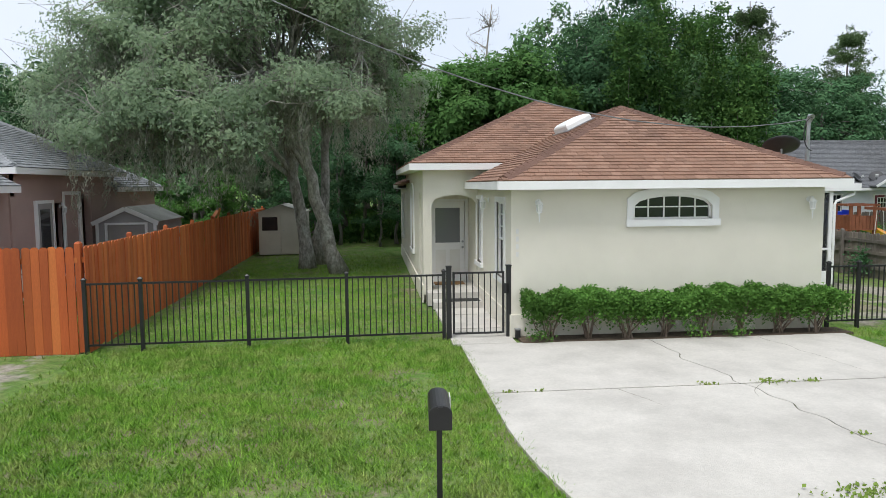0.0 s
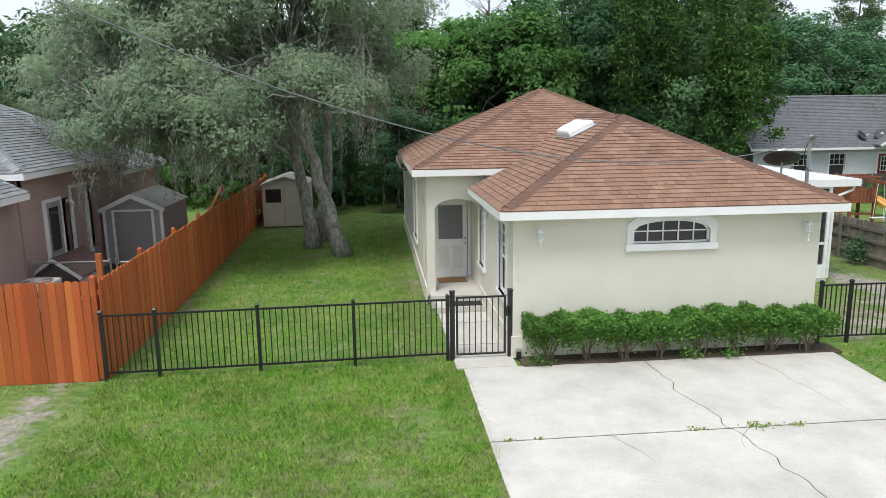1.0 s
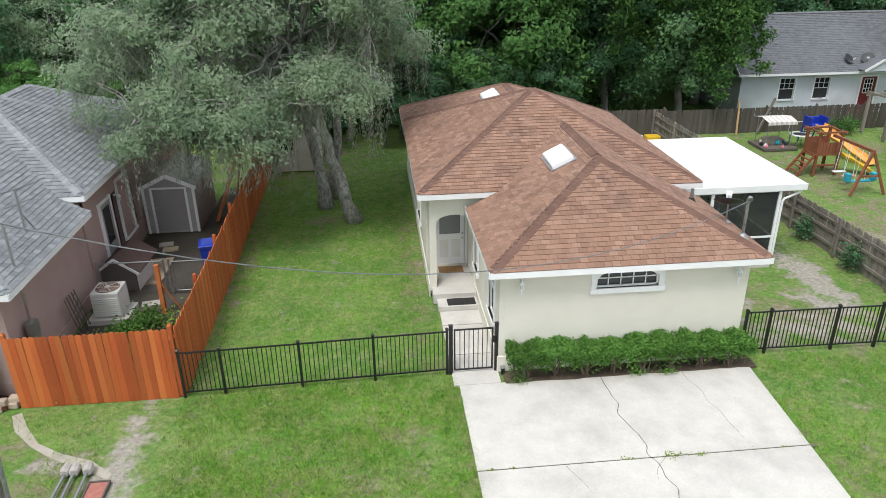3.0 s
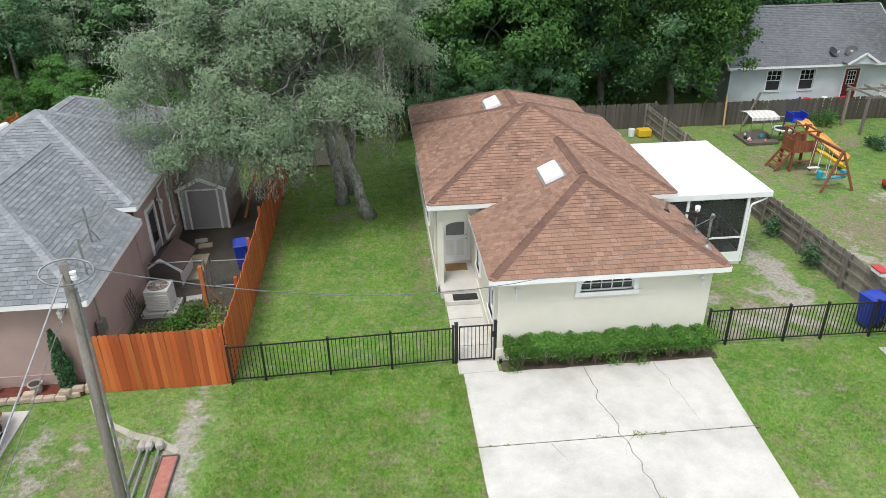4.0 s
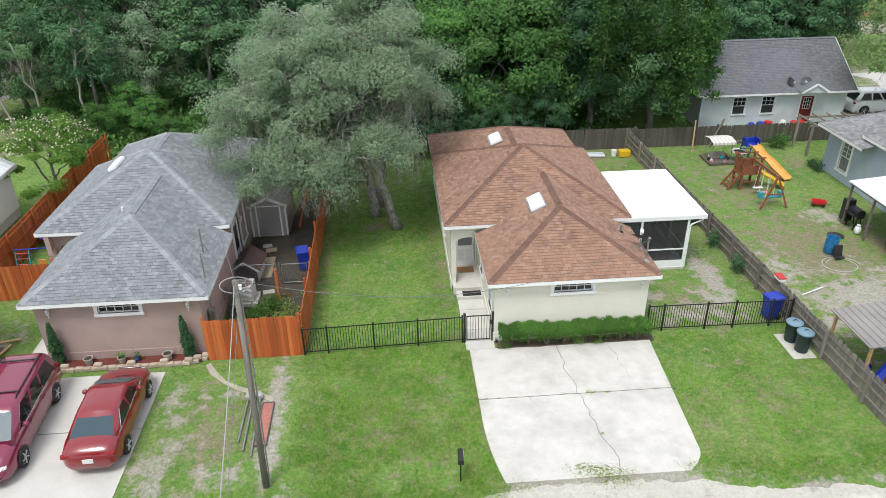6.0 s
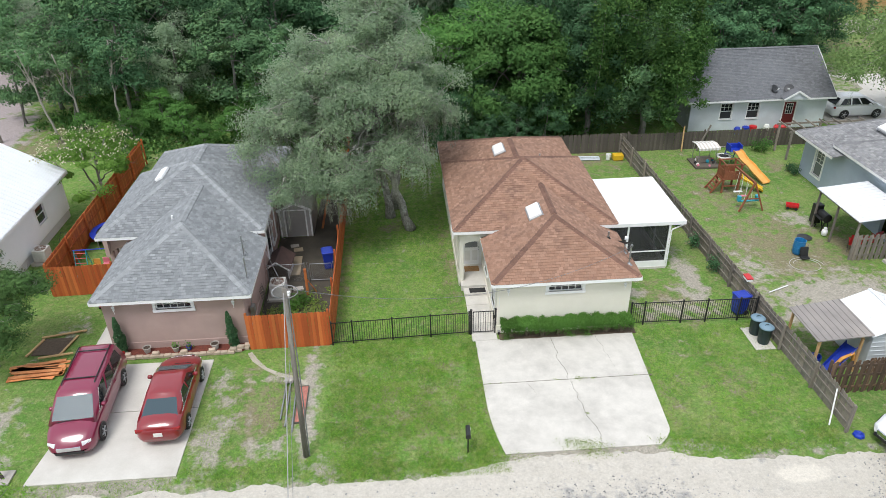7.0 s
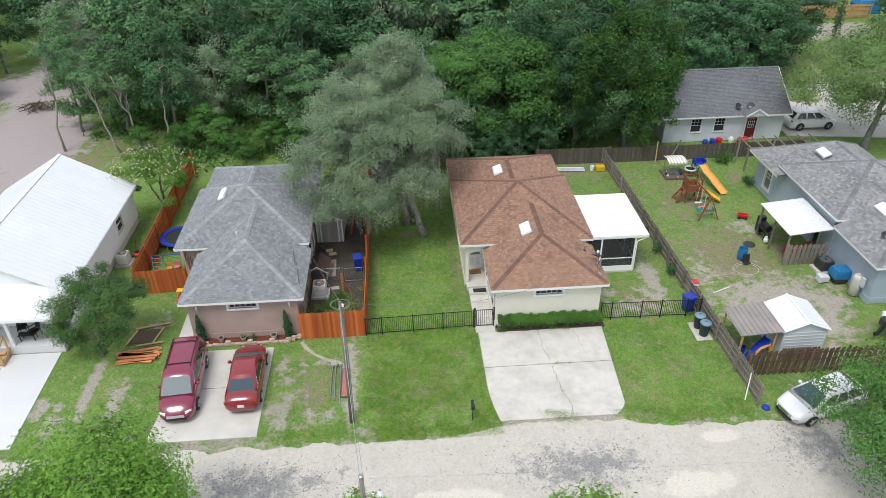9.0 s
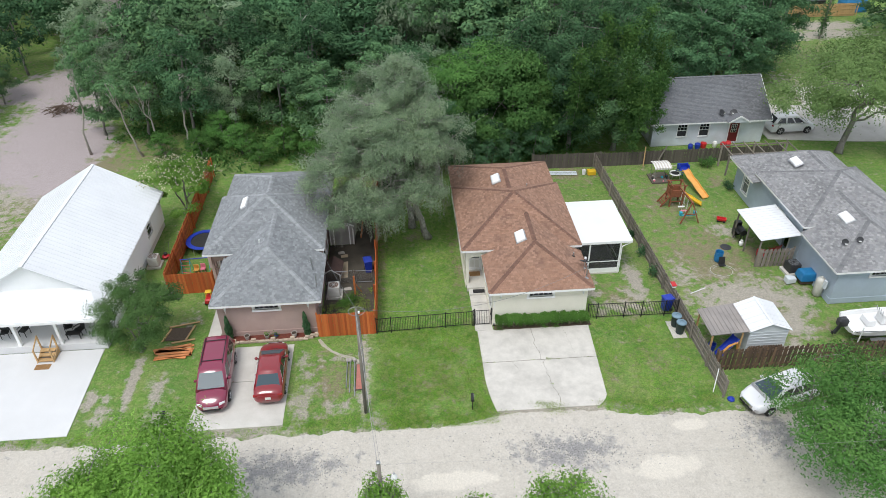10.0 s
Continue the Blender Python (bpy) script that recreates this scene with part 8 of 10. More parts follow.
for x0, x1 in ((-8.35, -6.6), (-6.28, -5.22)):
    n = int((x1 - x0) / 0.1)
    for i in range(-9, n):
        for s in (1, -1):
            a, b = x0 + i * 0.1, x0 + i * 0.1 + 0.95
            za, zb = (0.08, 1.03) if s > 0 else (1.03, 0.08)
            lo, hi = max(a, x0), min(b, x1)
            if hi > lo:
                f0, f1 = (lo - a) / 0.95, (hi - a) / 0.95
                ml.bar((lo, 17.6 + s * 0.002, za + (zb - za) * f0), (hi, 17.6 + s * 0.002, za + (zb - za) * f1), 0.004, 0.004)
tagged(part("wire_mesh", ml, MESHWIRE, clf), kind="stuff")
tp = thing("timber_post", (-6.35, 16.5, 0), "orange-stained timber post with a raking brace", "post")
part("post", Geo().box(-6.42, -6.3, 16.35, 16.47, 0, 1.5), ORANGE_TIMBER, tp)
part("brace", Geo().bar((-6.3, 16.4, 0.9), (-5.95, 16.6, 0.02), 0.09, 0.04), ORANGE_TIMBER, tp)
tp2 = thing("timber_brace", (-6.0, 26.5, 0), "two orange-stained timbers leaning behind the shed", "timber")
part("timber", Geo().bar((-6.15, 23.2, 0.05), (-5.7, 26.8, 1.9), 0.12, 0.05), ORANGE_TIMBER, tp2)
part("timber", Geo().bar((-6.0, 26.6, 0.0), (-5.6, 26.8, 2.0), 0.09, 0.05), ORANGE_TIMBER, tp2)
rg = random.Random(3)
for x, y, w, d, m, lab in ((-7.35, 19.2, 0.75, 1.9, PLYWOOD, "weathered plywood sheet lying on bare soil"), (-7.3, 20.9, 0.5, 0.35, PLYWOOD, "flat board lying on bare soil"), (-7.55, 21.35, 0.45, 0.3, TERRA, "flat stepping stone on bare soil"), (-6.9, 17.0, 0.5, 0.3, TERRA, "flat concrete paver on bare soil")):
    single("ground_board", Geo().obox((x, y, 0.012), Vector((w / 2, 0.04, 0)), Vector((-0.03, d / 2, 0)), (0, 0, 0.02)), m, lab, "board")


def wheelie_bin(x, y, turn, body, lid, label, h=1.02, w=0.56):
    t = thing("trash_bin", (x, y, 0), label, "trash bin", turn=turn)
    r = [[(-w * k, -w * 1.1 * k, z), (w * k, -w * 1.1 * k, z), (w * k, w * 1.1 * k, z), (-w * k, w * 1.1 * k, z)] for k, z in ((0.38, 0.05), (0.41, 0.3), (0.49, h - 0.08), (0.52, h - 0.06), (0.52, h))]
    part("body", Geo().loft(r), body, t, local=True, bevel=0.02)
    part("lid", Geo().loft([[(-w * k, -w * 1.12 * k, z), (w * k, -w * 1.12 * k, z), (w * k, w * 1.12 * k, z), (-w * k, w * 1.12 * k, z)] for k, z in ((0.54, h), (0.54, h + 0.03), (0.4, h + 0.07))]), lid, t, local=True, bevel=0.015)
    part("handle", Geo().tube([(-w * 0.4, w * 0.6, h - 0.02), (-w * 0.4, w * 0.72, h), (w * 0.4, w * 0.72, h), (w * 0.4, w * 0.6, h - 0.02)], 0.018, 6), body, t, local=True)
    for s in (-1, 1):
        part("wheel", Geo().lathe((0, 0, 0), [(0.1, -0.03), (0.12, -0.02), (0.12, 0.02), (0.1, 0.03)], 14).moved(pose(s * w * 0.42, w * 0.42, 0.12, 0, 90, 0)), RUBBER, t, local=True)


wheelie_bin(-5.5, 18.9, 10, BLUEPLASTIC, BLUEPLASTIC, "blue wheeled recycling bin against the orange fence")
wheelie_bin(14.0, 12.95, -80, BLUEPLASTIC, BLUEPLASTIC, "blue wheeled recycling bin inside the black fence")


def round_bin(x, y, label):
    t = thing("trash_can", (x, y, 0), label, "trash can", "round trash cans")
    part("body", Geo().lathe((x, y, 0), [(0.22, 0.02), (0.24, 0.06), (0.29, 0.78), (0.31, 0.8), (0.31, 0.84)], 20), DARKGREEN, t, smooth=True)
    part("lid", Geo().lathe((x, y, 0.84), [(0.32, 0), (0.32, 0.03), (0.27, 0.07), (0.08, 0.1)], 20), LIDBLUE, t, smooth=True)
    part("handle", Geo().tube([(x - 0.08, y, 0.93), (x - 0.06, y, 0.98), (x + 0.06, y, 0.98), (x + 0.08, y, 0.93)], 0.015, 6), DARKGREEN, t)


round_bin(14.05, 11.35, "dark green round trash can with blue lid by the fence")
round_bin(14.12, 10.68, "dark green round trash can with blue lid by the fence")
slab("pavement", [(13.6, 10.2), (14.5, 10.2), (14.5, 11.8), (13.6, 11.8)], -0.02, 0.006, CONCRETE, "small concrete pad under the trash cans")

# planter before the pink garage: mulch, edging blocks, pots, two columnar cypresses
single("planting_bed", Geo().prism([(-14.4, 12.2, 0.0), (-8.8, 12.2, 0.0), (-8.6, 12.66, 0.0), (-14.4, 12.66, 0.0)], (0, 0, 0.09)), REDMULCH, "red mulch bed before the pink garage wall", "planting bed", kind="structure")
edging = thing("block_edging", (-11.5, 12.1, 0), "row of tan concrete edging blocks round a mulch bed", "edging")
bm_ = mesh_of("block", Geo().loft([[(-0.145 * k, -0.08 * k, z), (0.145 * k, -0.08 * k, z), (0.145 * k, 0.08 * k, z), (-0.145 * k, 0.08 * k, z)] for k, z in ((1, 0), (1, 0.11), (0.88, 0.13))]), BLOCKMAT)
for i in range(19):
    x = -14.2 + i * 0.305
    share(edging, "block", bm_, pose(x, 12.1 + (0.12 * max(0, i - 16)) + rg.uniform(-0.02, 0.02), 0.0, 0, 0, rg.uniform(-6, 6)))
    if i % 4 == 1 or i > 15:
        share(edging, "block", bm_, pose(x + 0.1, 12.15 + (0.12 * max(0, i - 16)), 0.13, 0, 0, rg.uniform(-8, 8)))


def pot(x, y, r, h, mat, label, plant=None):
    t = thing("plant_pot", (x, y, 0.09), label, "plant pot", "pots in the mulch bed")
    part("pot", Geo().lathe((x, y, 0.09), [(r * 0.72, 0), (r * 0.95, h * 0.85), (r * 1.08, h * 0.86), (r * 1.08, h), (r * 0.9, h), (r * 0.85, h * 0.8), (0.01, h * 0.78)], 16), mat, t, smooth=False)
    part("soil", Geo().lathe((x, y, 0.09 + h * 0.78), [(r * 0.86, 0), (r * 0.8, 0.03), (0.01, 0.035)], 14), SOIL, t)
    if plant:
        lg = Geo()
        rng = np.random.default_rng(int(abs(x * 10)))
        leaf_cards(lg, rng.normal(size=(40, 3)) * 0.09 + (x, y, 0.09 + h + 0.06), 0.09, rng, 0)
        part("plant", lg, DARKLEAF, t)


pot(-13.0, 12.4, 0.17, 0.26, TERRA, "grey clay pot with soil in the mulch bed")
pot(-11.75, 12.38, 0.16, 0.24, TERRA, "grey clay pot with a small plant", True)
pot(-11.2, 12.42, 0.12, 0.18, BLUEPLASTIC, "small blue pot with a plant", True)
pot(-10.05, 12.4, 0.18, 0.28, TERRA, "grey clay pot with soil in the mulch bed")


def cypress(x, y, h, seed):
    rng = np.random.default_rng(seed)
    t = thing("cypress", (x, y, 0), "narrow dark green columnar cypress against the pink wall", "shrub", "columnar cypresses")
    part("trunk", Geo().tube([(0, 0, 0), (0.02, 0.0, h * 0.8)], [0.035, 0.01], 6), STEM, t, local=True)
    n = 2600
    z = rng.random(n) ** 0.9 * h
    rad = 0.21 * np.sin(np.clip(z / h, 0.03, 1) ** 0.55 * math.pi * 0.97 + 0.05) * (1 + 0.15 * np.sin(z * 9)) + 0.03
    a = rng.uniform(0, 2 * math.pi, n)
    k = np.sqrt(rng.random(n)) * rad
    lg = Geo()
    leaf_cards(lg, np.stack([k * np.cos(a) + 0.04 * z * np.sin(seed), k * np.sin(a), z + 0.05], 1), 0.085, rng, -1.5)
    part("foliage", lg, LEAF_DARK, t, local=True)


cypress(-14.05, 12.42, 1.95, 3)
cypress(-9.2, 12.42, 1.95, 4)

# galvanised posts with concrete feet, and a bed of red gravel
pb = thing("fence_post_bundle", (-6.4, 8.5, 0), "three galvanised fence posts with concrete lumps on the grass", "metal posts")
for k, (x, y1) in enumerate(((-6.62, 7.7), (-6.45, 7.3), (-6.2, 7.0))):
    part("post", Geo().tube([(x, 9.85, 0.09), (x + 0.05 * k, y1, 0.03)], 0.03, 8), GALV, pb)
    part("concrete_foot", Geo().lathe((0, 0, 0), [(0.09, -0.12), (0.11, 0), (0.08, 0.12)], 9).moved(pose(x, 9.9, 0.1, 90, 0, 5 * k)), TERRA, pb)
gb2 = thing("gravel_bed", (-5.9, 8.5, 0), "narrow bed of red gravel framed with steel edging", "gravel bed")
part("gravel", Geo().box(-6.05, -5.7, 7.5, 9.55, -0.01, 0.035), PINKBRICK, gb2)
part("edging", Geo().box(-6.08, -6.05, 7.47, 9.58, -0.01, 0.06).box(-5.7, -5.67, 7.47, 9.58, -0.01, 0.06).box(-6.05, -5.7, 9.55, 9.58, -0.01, 0.06).box(-6.05, -5.7, 7.47, 7.5, -0.01, 0.06), DARKWOOD, gb2)

# trellis and conduit on the pink wall, aerial on the roof
tr = thing("trellis", (-8.35, 15.6, 0), "small brown lattice trellis leaning on the pink wall", "trellis")
for k in range(5):
    part("slat", Geo().bar((-8.2, 15.25 + k * 0.16, 0.05), (-8.42, 15.25 + k * 0.16, 1.15), 0.03, 0.012), DARKWOOD, tr)
    part("slat", Geo().bar((-8.21, 15.2, 0.12 + k * 0.24), (-8.21 - 0.2 * (0.12 + k * 0.24), 15.95, 0.12 + k * 0.24), 0.012, 0.03), DARKWOOD, tr)


def grey_roof_z(x, y):
    return 2.86 + 0.491 * min(-8.25 - x, y - 12.33)


ar = thing("roof_aerial", (-8.7, 15.0, 0), "thin steel aerial mast with crossbar on the grey roof", "aerial")
az = grey_roof_z(-8.75, 15.0)
part("mast", Geo().tube([(-8.75, 15.0, az - 0.05), (-8.75, 15.0, az + 1.2)], 0.03, 8), GALV, ar)
part("leg", Geo().tube([(-8.6, 15.3, grey_roof_z(-8.6, 15.3)), (-8.75, 15.0, az + 0.6)], 0.015, 6), GALV, ar)
part("crossbar", Geo().bar((-9.1, 14.9, az + 0.75), (-8.4, 15.1, az + 0.95), 0.03, 0.03), GALV, ar)
sm = thing("service_mast", (-8.15, 13.4, 0), "grey metal service mast at the corner of the pink house", "service mast")
part("pipe", Geo().tube([(-8.38, 13.4, 0.3), (-8.38, 13.4, 4.1)], 0.03, 8), GALV, sm)
part("meter_box", Geo().box(-8.45, -8.28, 13.25, 13.55, 1.2, 1.6), GALV, sm)
vt = thing("vent_pipe", (-12.2, 16.9, 4.4), "small white plumbing vent on the grey roof", "vent pipe")
part("pipe", Geo().tube([(-12.2, 16.9, 4.0), (-12.2, 16.9, 4.5)], 0.05, 10), WHITE, vt)

# lumber, frame, second mailbox
LUMBER = mk("fresh_orange_lumber", (0.66, 0.27, 0.10), (0.54, 0.19, 0.065), 2.5, 0.7, 30, 0.25, 0.2, 40, "object", 0.35)
lp = thing("lumber_pile", (-17.4, 11.6, 0), "loose pile of orange-stained boards on the grass", "lumber")
for k in range(20):
    z = 0.03 + 0.035 * (k // 6)
    a = rg.uniform(-0.14, 0.22)
    c = Vector((-17.45 + rg.uniform(-0.25, 0.25), 11.55 + rg.uniform(-0.45, 0.45), z))
    L = rg.uniform(0.8, 1.15)
    part("board", Geo().obox(c, Vector((L, L * a, 0)), Vector((-0.075 * a, 0.085, 0)), (0, 0, 0.014)), LUMBER if k % 6 != 5 else PINE, lp)
fm = thing("raised_bed", (-17.3, 13.4, 0), "open bed of pine boards on bare soil", "raised bed")
for p, q in (((-18.2, 13.95, 0.05), (-16.35, 14.35, 0.05)), ((-18.35, 12.6, 0.05), (-18.05, 13.8, 0.05)), ((-16.9, 12.6, 0.05), (-16.6, 14.0, 0.05)), ((-17.7, 12.35, 0.12), (-16.3, 12.6, 0.12))):
    part("board", Geo().bar(p, q, 0.1, 0.05), PINE, fm)
part("soil", Geo().box(-18.2, -16.8, 12.7, 13.9, -0.01, 0.012), LITTER, fm)
mb2 = thing("mailbox", (-16.2, 5.6, 0), "dark mailbox on a timber post in a square paver base", "mailbox")
part("post", Geo().bar((-16.15, 5.6, 0), (-16.3, 5.55, 0.95), 0.09, 0.09), DARKWOOD, mb2)
part("box", Geo().prism([(-16.3 + a * 0.9, 5.3, 0.93 + b) for a, b in prof], (0, 0.5, 0)), BLACK, mb2)
part("paver_base", Geo().box(-16.5, -15.85, 5.3, 5.95, -0.01, 0.05), TERRA, mb2)

# west side yard: trampoline, climbing frame, toys, mower
tm = thing("trampoline", (-17.9, 23.1, 0), "round trampoline with blue edge pad in the side yard", "trampoline")
part("edge_pad", Geo().lathe((-17.75, 23.1, 0.62), [(1.0, 0), (1.32, 0), (1.34, 0.04), (1.0, 0.05)], 32, True), BLUEPLASTIC, tm)
part("mat", Geo().lathe((-17.75, 23.1, 0.6), [(1.0, 0), (1.0, 0.02), (0.02, 0.01)], 32), RUBBER, tm)
for k in range(6):
    a = math.pi * k / 3
    part("leg", Geo().tube([(-17.75 + 1.25 * math.cos(a), 23.1 + 1.25 * math.sin(a), 0), (-17.75 + 1.25 * math.cos(a), 23.1 + 1.25 * math.sin(a), 0.62)], 0.025, 6), GALV, tm)
cf = thing("climbing_frame", (-18.3, 19.6, 0), "small blue and red metal climbing frame for children", "climbing frame")
for x in (-18.55, -17.95):
    part("upright", Geo().tube([(x, 19.2, 0), (x, 19.6, 1.35)], 0.02, 6), TEALPLASTIC, cf)
    part("upright", Geo().tube([(x, 20.0, 0), (x, 19.6, 1.35)], 0.02, 6), TEALPLASTIC, cf)
for k in range(5):
    part("rung", Geo().tube([(-18.55, 19.25 + k * 0.08, 0.2 + k * 0.25), (-17.95, 19.25 + k * 0.08, 0.2 + k * 0.25)], 0.018, 6), REDPLASTIC, cf)
part("top_bar", Geo().tube([(-18.6, 19.6, 1.37), (-16.6, 19.7, 1.37)], 0.03, 8), BLUEPLASTIC, cf)
for x in (-16.65,):
    part("upright", Geo().tube([(x, 19.3, 0), (x, 19.7, 1.37), (x, 20.1, 0)], 0.02, 6), TEALPLASTIC, cf)
for x, y, m, nm, lab in ((-17.3, 20.0, PINKPLASTIC, "toy_chair", "small pink plastic child's chair"), (-17.75, 19.9, ORANGEPLASTIC, "toy_stool", "small orange plastic toy stool")):
    tt = thing(nm, (x, y, 0), lab, "toy")
    part("seat", Geo().box(x - 0.18, x + 0.18, y - 0.16, y + 0.16, 0.22, 0.27), m, tt, bevel=0.02)
    part("back", Geo().box(x - 0.18, x + 0.18, y + 0.13, y + 0.17, 0.27, 0.58), m, tt, bevel=0.02)
    for sx in (-0.14, 0.14):
        for sy in (-0.12, 0.12):
            part("leg", Geo().box(x + sx - 0.02, x + sx + 0.02, y + sy - 0.02, y + sy + 0.02, 0, 0.22), m, tt)
tc_ = thing("toy_car", (-16.1, 16.4, 0), "red and yellow plastic ride-on toy car", "toy car")
part("body", Geo().loft([[(-16.1 + sx * 0.24 * k, 16.4 + sy * 0.4 * k, z) for sx, sy in ((-1, -1), (1, -1), (1, 1), (-1, 1))] for k, z in ((0.85, 0.12), (1, 0.2), (1, 0.42), (0.8, 0.5))]), REDPLASTIC, tc_, bevel=0.03)
part("canopy", Geo().box(-16.3, -15.9, 16.25, 16.6, 0.86, 0.92), YELLOWPLASTIC, tc_, bevel=0.02)
for sx in (-0.18, 0.18):
    for sy in (-0.1, 0.18):
        part("pillar", Geo().box(-16.1 + sx - 0.02, -16.1 + sx + 0.02, 16.4 + sy - 0.02, 16.4 + sy + 0.02, 0.48, 0.87), YELLOWPLASTIC, tc_)
    for sy in (-0.26, 0.26):
        part("wheel", Geo().lathe((0, 0, 0), [(0.08, -0.04), (0.12, -0.03), (0.12, 0.03), (0.08, 0.04)], 12).moved(pose(-16.1 + sx * 1.3, 16.4 + sy, 0.12, 0, 90, 0)), RUBBER, tc_)
mw = thing("lawn_mower", (-20.4, 21.9, 0), "red push mower with black engine beside the white house", "lawn mower")
part("deck", Geo().lathe((-20.4, 21.9, 0.1), [(0.26, 0), (0.28, 0.1), (0.2, 0.16)], 14), REDPLASTIC, mw)
part("engine", Geo().lathe((-20.4, 21.95, 0.26), [(0.14, 0), (0.14, 0.14), (0.08, 0.2)], 12), BLACK, mw)
part("handle", Geo().tube([(-20.6, 22.1, 0.2), (-20.55, 22.7, 0.85), (-20.25, 22.7, 0.85), (-20.2, 22.1, 0.2)], 0.015, 6), BLACK, mw)
for sx in (-0.24, 0.24):
    for sy in (-0.2, 0.2):
        part("wheel", Geo().lathe((0, 0, 0), [(0.05, -0.03), (0.09, -0.02), (0.09, 0.02), (0.05, 0.03)], 10).moved(pose(-20.4 + sx, 21.9 + sy, 0.09, 0, 90, 0)), RUBBER, mw)


def patio_chair(x, y, z, turn, label):
    t = thing("patio_chair", (x, y, z), label, "chair", "porch chairs", turn=turn)
    part("seat", Geo().box(-0.24, 0.24, -0.24, 0.24, 0.4, 0.44), BLACK, t, local=True, bevel=0.01)
    part("backrest", Geo().obox((0, 0.27, 0.72), (0.24, 0, 0), (0, 0.02, 0.01), (0, 0.06, 0.28)), BLACK, t, local=True)
    for sx in (-0.22, 0.22):
        for sy in (-0.22, 0.22):
            part("leg", Geo().box(sx - 0.015, sx + 0.015, sy - 0.015, sy + 0.015, 0, 0.4), BLACK, t, local=True)
        part("armrest", Geo().box(sx - 0.02, sx + 0.02, -0.22, 0.26, 0.6, 0.63), BLACK, t, local=True)


for x, y, a in ((-28.0, 13.4, 10), (-26.9, 13.5, -15), (-24.2, 13.6, 20), (-23.4, 13.3, -40)):
    patio_chair(x, y, 0.5, a, "black metal patio chair on the white porch")
tbl = thing("patio_table", (-23.7, 12.95, 0.5), "low black metal table on the white porch", "table")
part("tabletop", Geo().box(-24.1, -23.2, 12.75, 13.15, 0.9, 0.94), BLACK, tbl, bevel=0.01)
for x in (-24.05, -23.28):
    for y in (12.8, 13.1):
        part("leg", Geo().box(x, x + 0.04, y, y + 0.04, 0.5, 0.9), BLACK, tbl)
single("doormat", Geo().box(-25.5, -24.6, 10.75, 11.2, 0.015, 0.03), COIR, "brown doormat on the white drive before the steps", "doormat")


# thin sandy path worn across the grass before the orange fence
SANDY = mk("worn_sand", (0.42, 0.385, 0.32), (0.34, 0.31, 0.25), 3, 1.0, 40, 0.3, 0.4, 50)
way = [(-8.51, 12.06), (-8.2, 11.52), (-7.67, 10.92), (-7.03, 10.48), (-6.36, 10.18), (-5.77, 9.75)]
wp = Geo()
for i, (x, y) in enumerate(way):
    a, b = way[max(0, i - 1)], way[min(len(way) - 1, i + 1)]
    d = Vector((b[0] - a[0], b[1] - a[1], 0)).normalized()
    k = 0.1 + 0.03 * math.sin(i * 2.1)
    wp.v += [(x - d.y * k, y + d.x * k, -0.02), (x + d.y * k, y - d.x * k, -0.02), (x - d.y * k, y + d.x * k, -0.035), (x + d.y * k, y - d.x * k, -0.035)]
for i in range(len(way) - 1):
    j = 4 * i
    wp.f += [(j, j + 1, j + 5, j + 4), (j, j + 4, j + 6, j + 2), (j + 1, j + 3, j + 7, j + 5)]
single("worn_path", wp, SANDY, "thin curved sandy path worn across the grass", "path", kind="structure")


# ---- the blue house's yard ----
TIN = mk("dull_metal_sheet", (0.62, 0.66, 0.68), (0.54, 0.58, 0.60), 0.8, 0.45, 30, 0.1, 0.05, 40)
GREYTIN = mk("grey_worn_roof_sheet", (0.27, 0.245, 0.23), (0.22, 0.20, 0.19), 1.0, 0.7, 30, 0.15, 0.1, 40, c=(0.33, 0.29, 0.26))
PLAYWOOD = mk("reddish_playset_wood", (0.25, 0.085, 0.04), (0.19, 0.065, 0.03), 2, 0.7, 30, 0.25, 0.2, 40)
PALETANK = mk("pale_gas_tank_paint", (0.56, 0.55, 0.50), (0.49, 0.48, 0.43), 2, 0.5, 40, 0.15, 0.02, 40, c=(0.38, 0.35, 0.30))
TARPBLUE = mk("blue_tarpaulin", (0.015, 0.17, 0.36), (0.012, 0.13, 0.30), 4, 0.45, 40, 0.1, 0.3, 12)
GELCOAT = mk("white_gelcoat", (0.78, 0.78, 0.77), (0.73, 0.73, 0.72), 1.5, 0.25, 40, 0.05, 0.0, coat=0.5)
CLOTH = mk("faded_striped_canopy", (0.60, 0.55, 0.49), (0.50, 0.45, 0.40), 6, 0.9, 40, 0.15, 0.1, 40)

# play set: tower, slides, swing beam
ps = thing("play_set", (19.2, 25, 0), "wooden play tower with yellow slide and swings", "play set")
for x in (18.7, 19.7):
    for y in (25.3, 26.2):
        part("post", Geo().box(x - 0.05, x + 0.05, y - 0.05, y + 0.05, 0, 2.5), PLAYWOOD, ps)
part("deck", Geo().box(18.62, 19.78, 25.22, 26.28, 1.2, 1.26), PLAYWOOD, ps)
for y in (25.24, 26.26):
    for k in range(7):
        part("panel_board", Geo().box(18.72 + k * 0.15, 18.85 + k * 0.15, y - 0.015, y + 0.015, 1.26, 1.95), PLAYWOOD, ps)
for k in range(6):
    part("panel_board", Geo().box(18.66, 18.69, 25.3 + k * 0.16, 25.44 + k * 0.16, 1.26, 1.95), PLAYWOOD, ps)
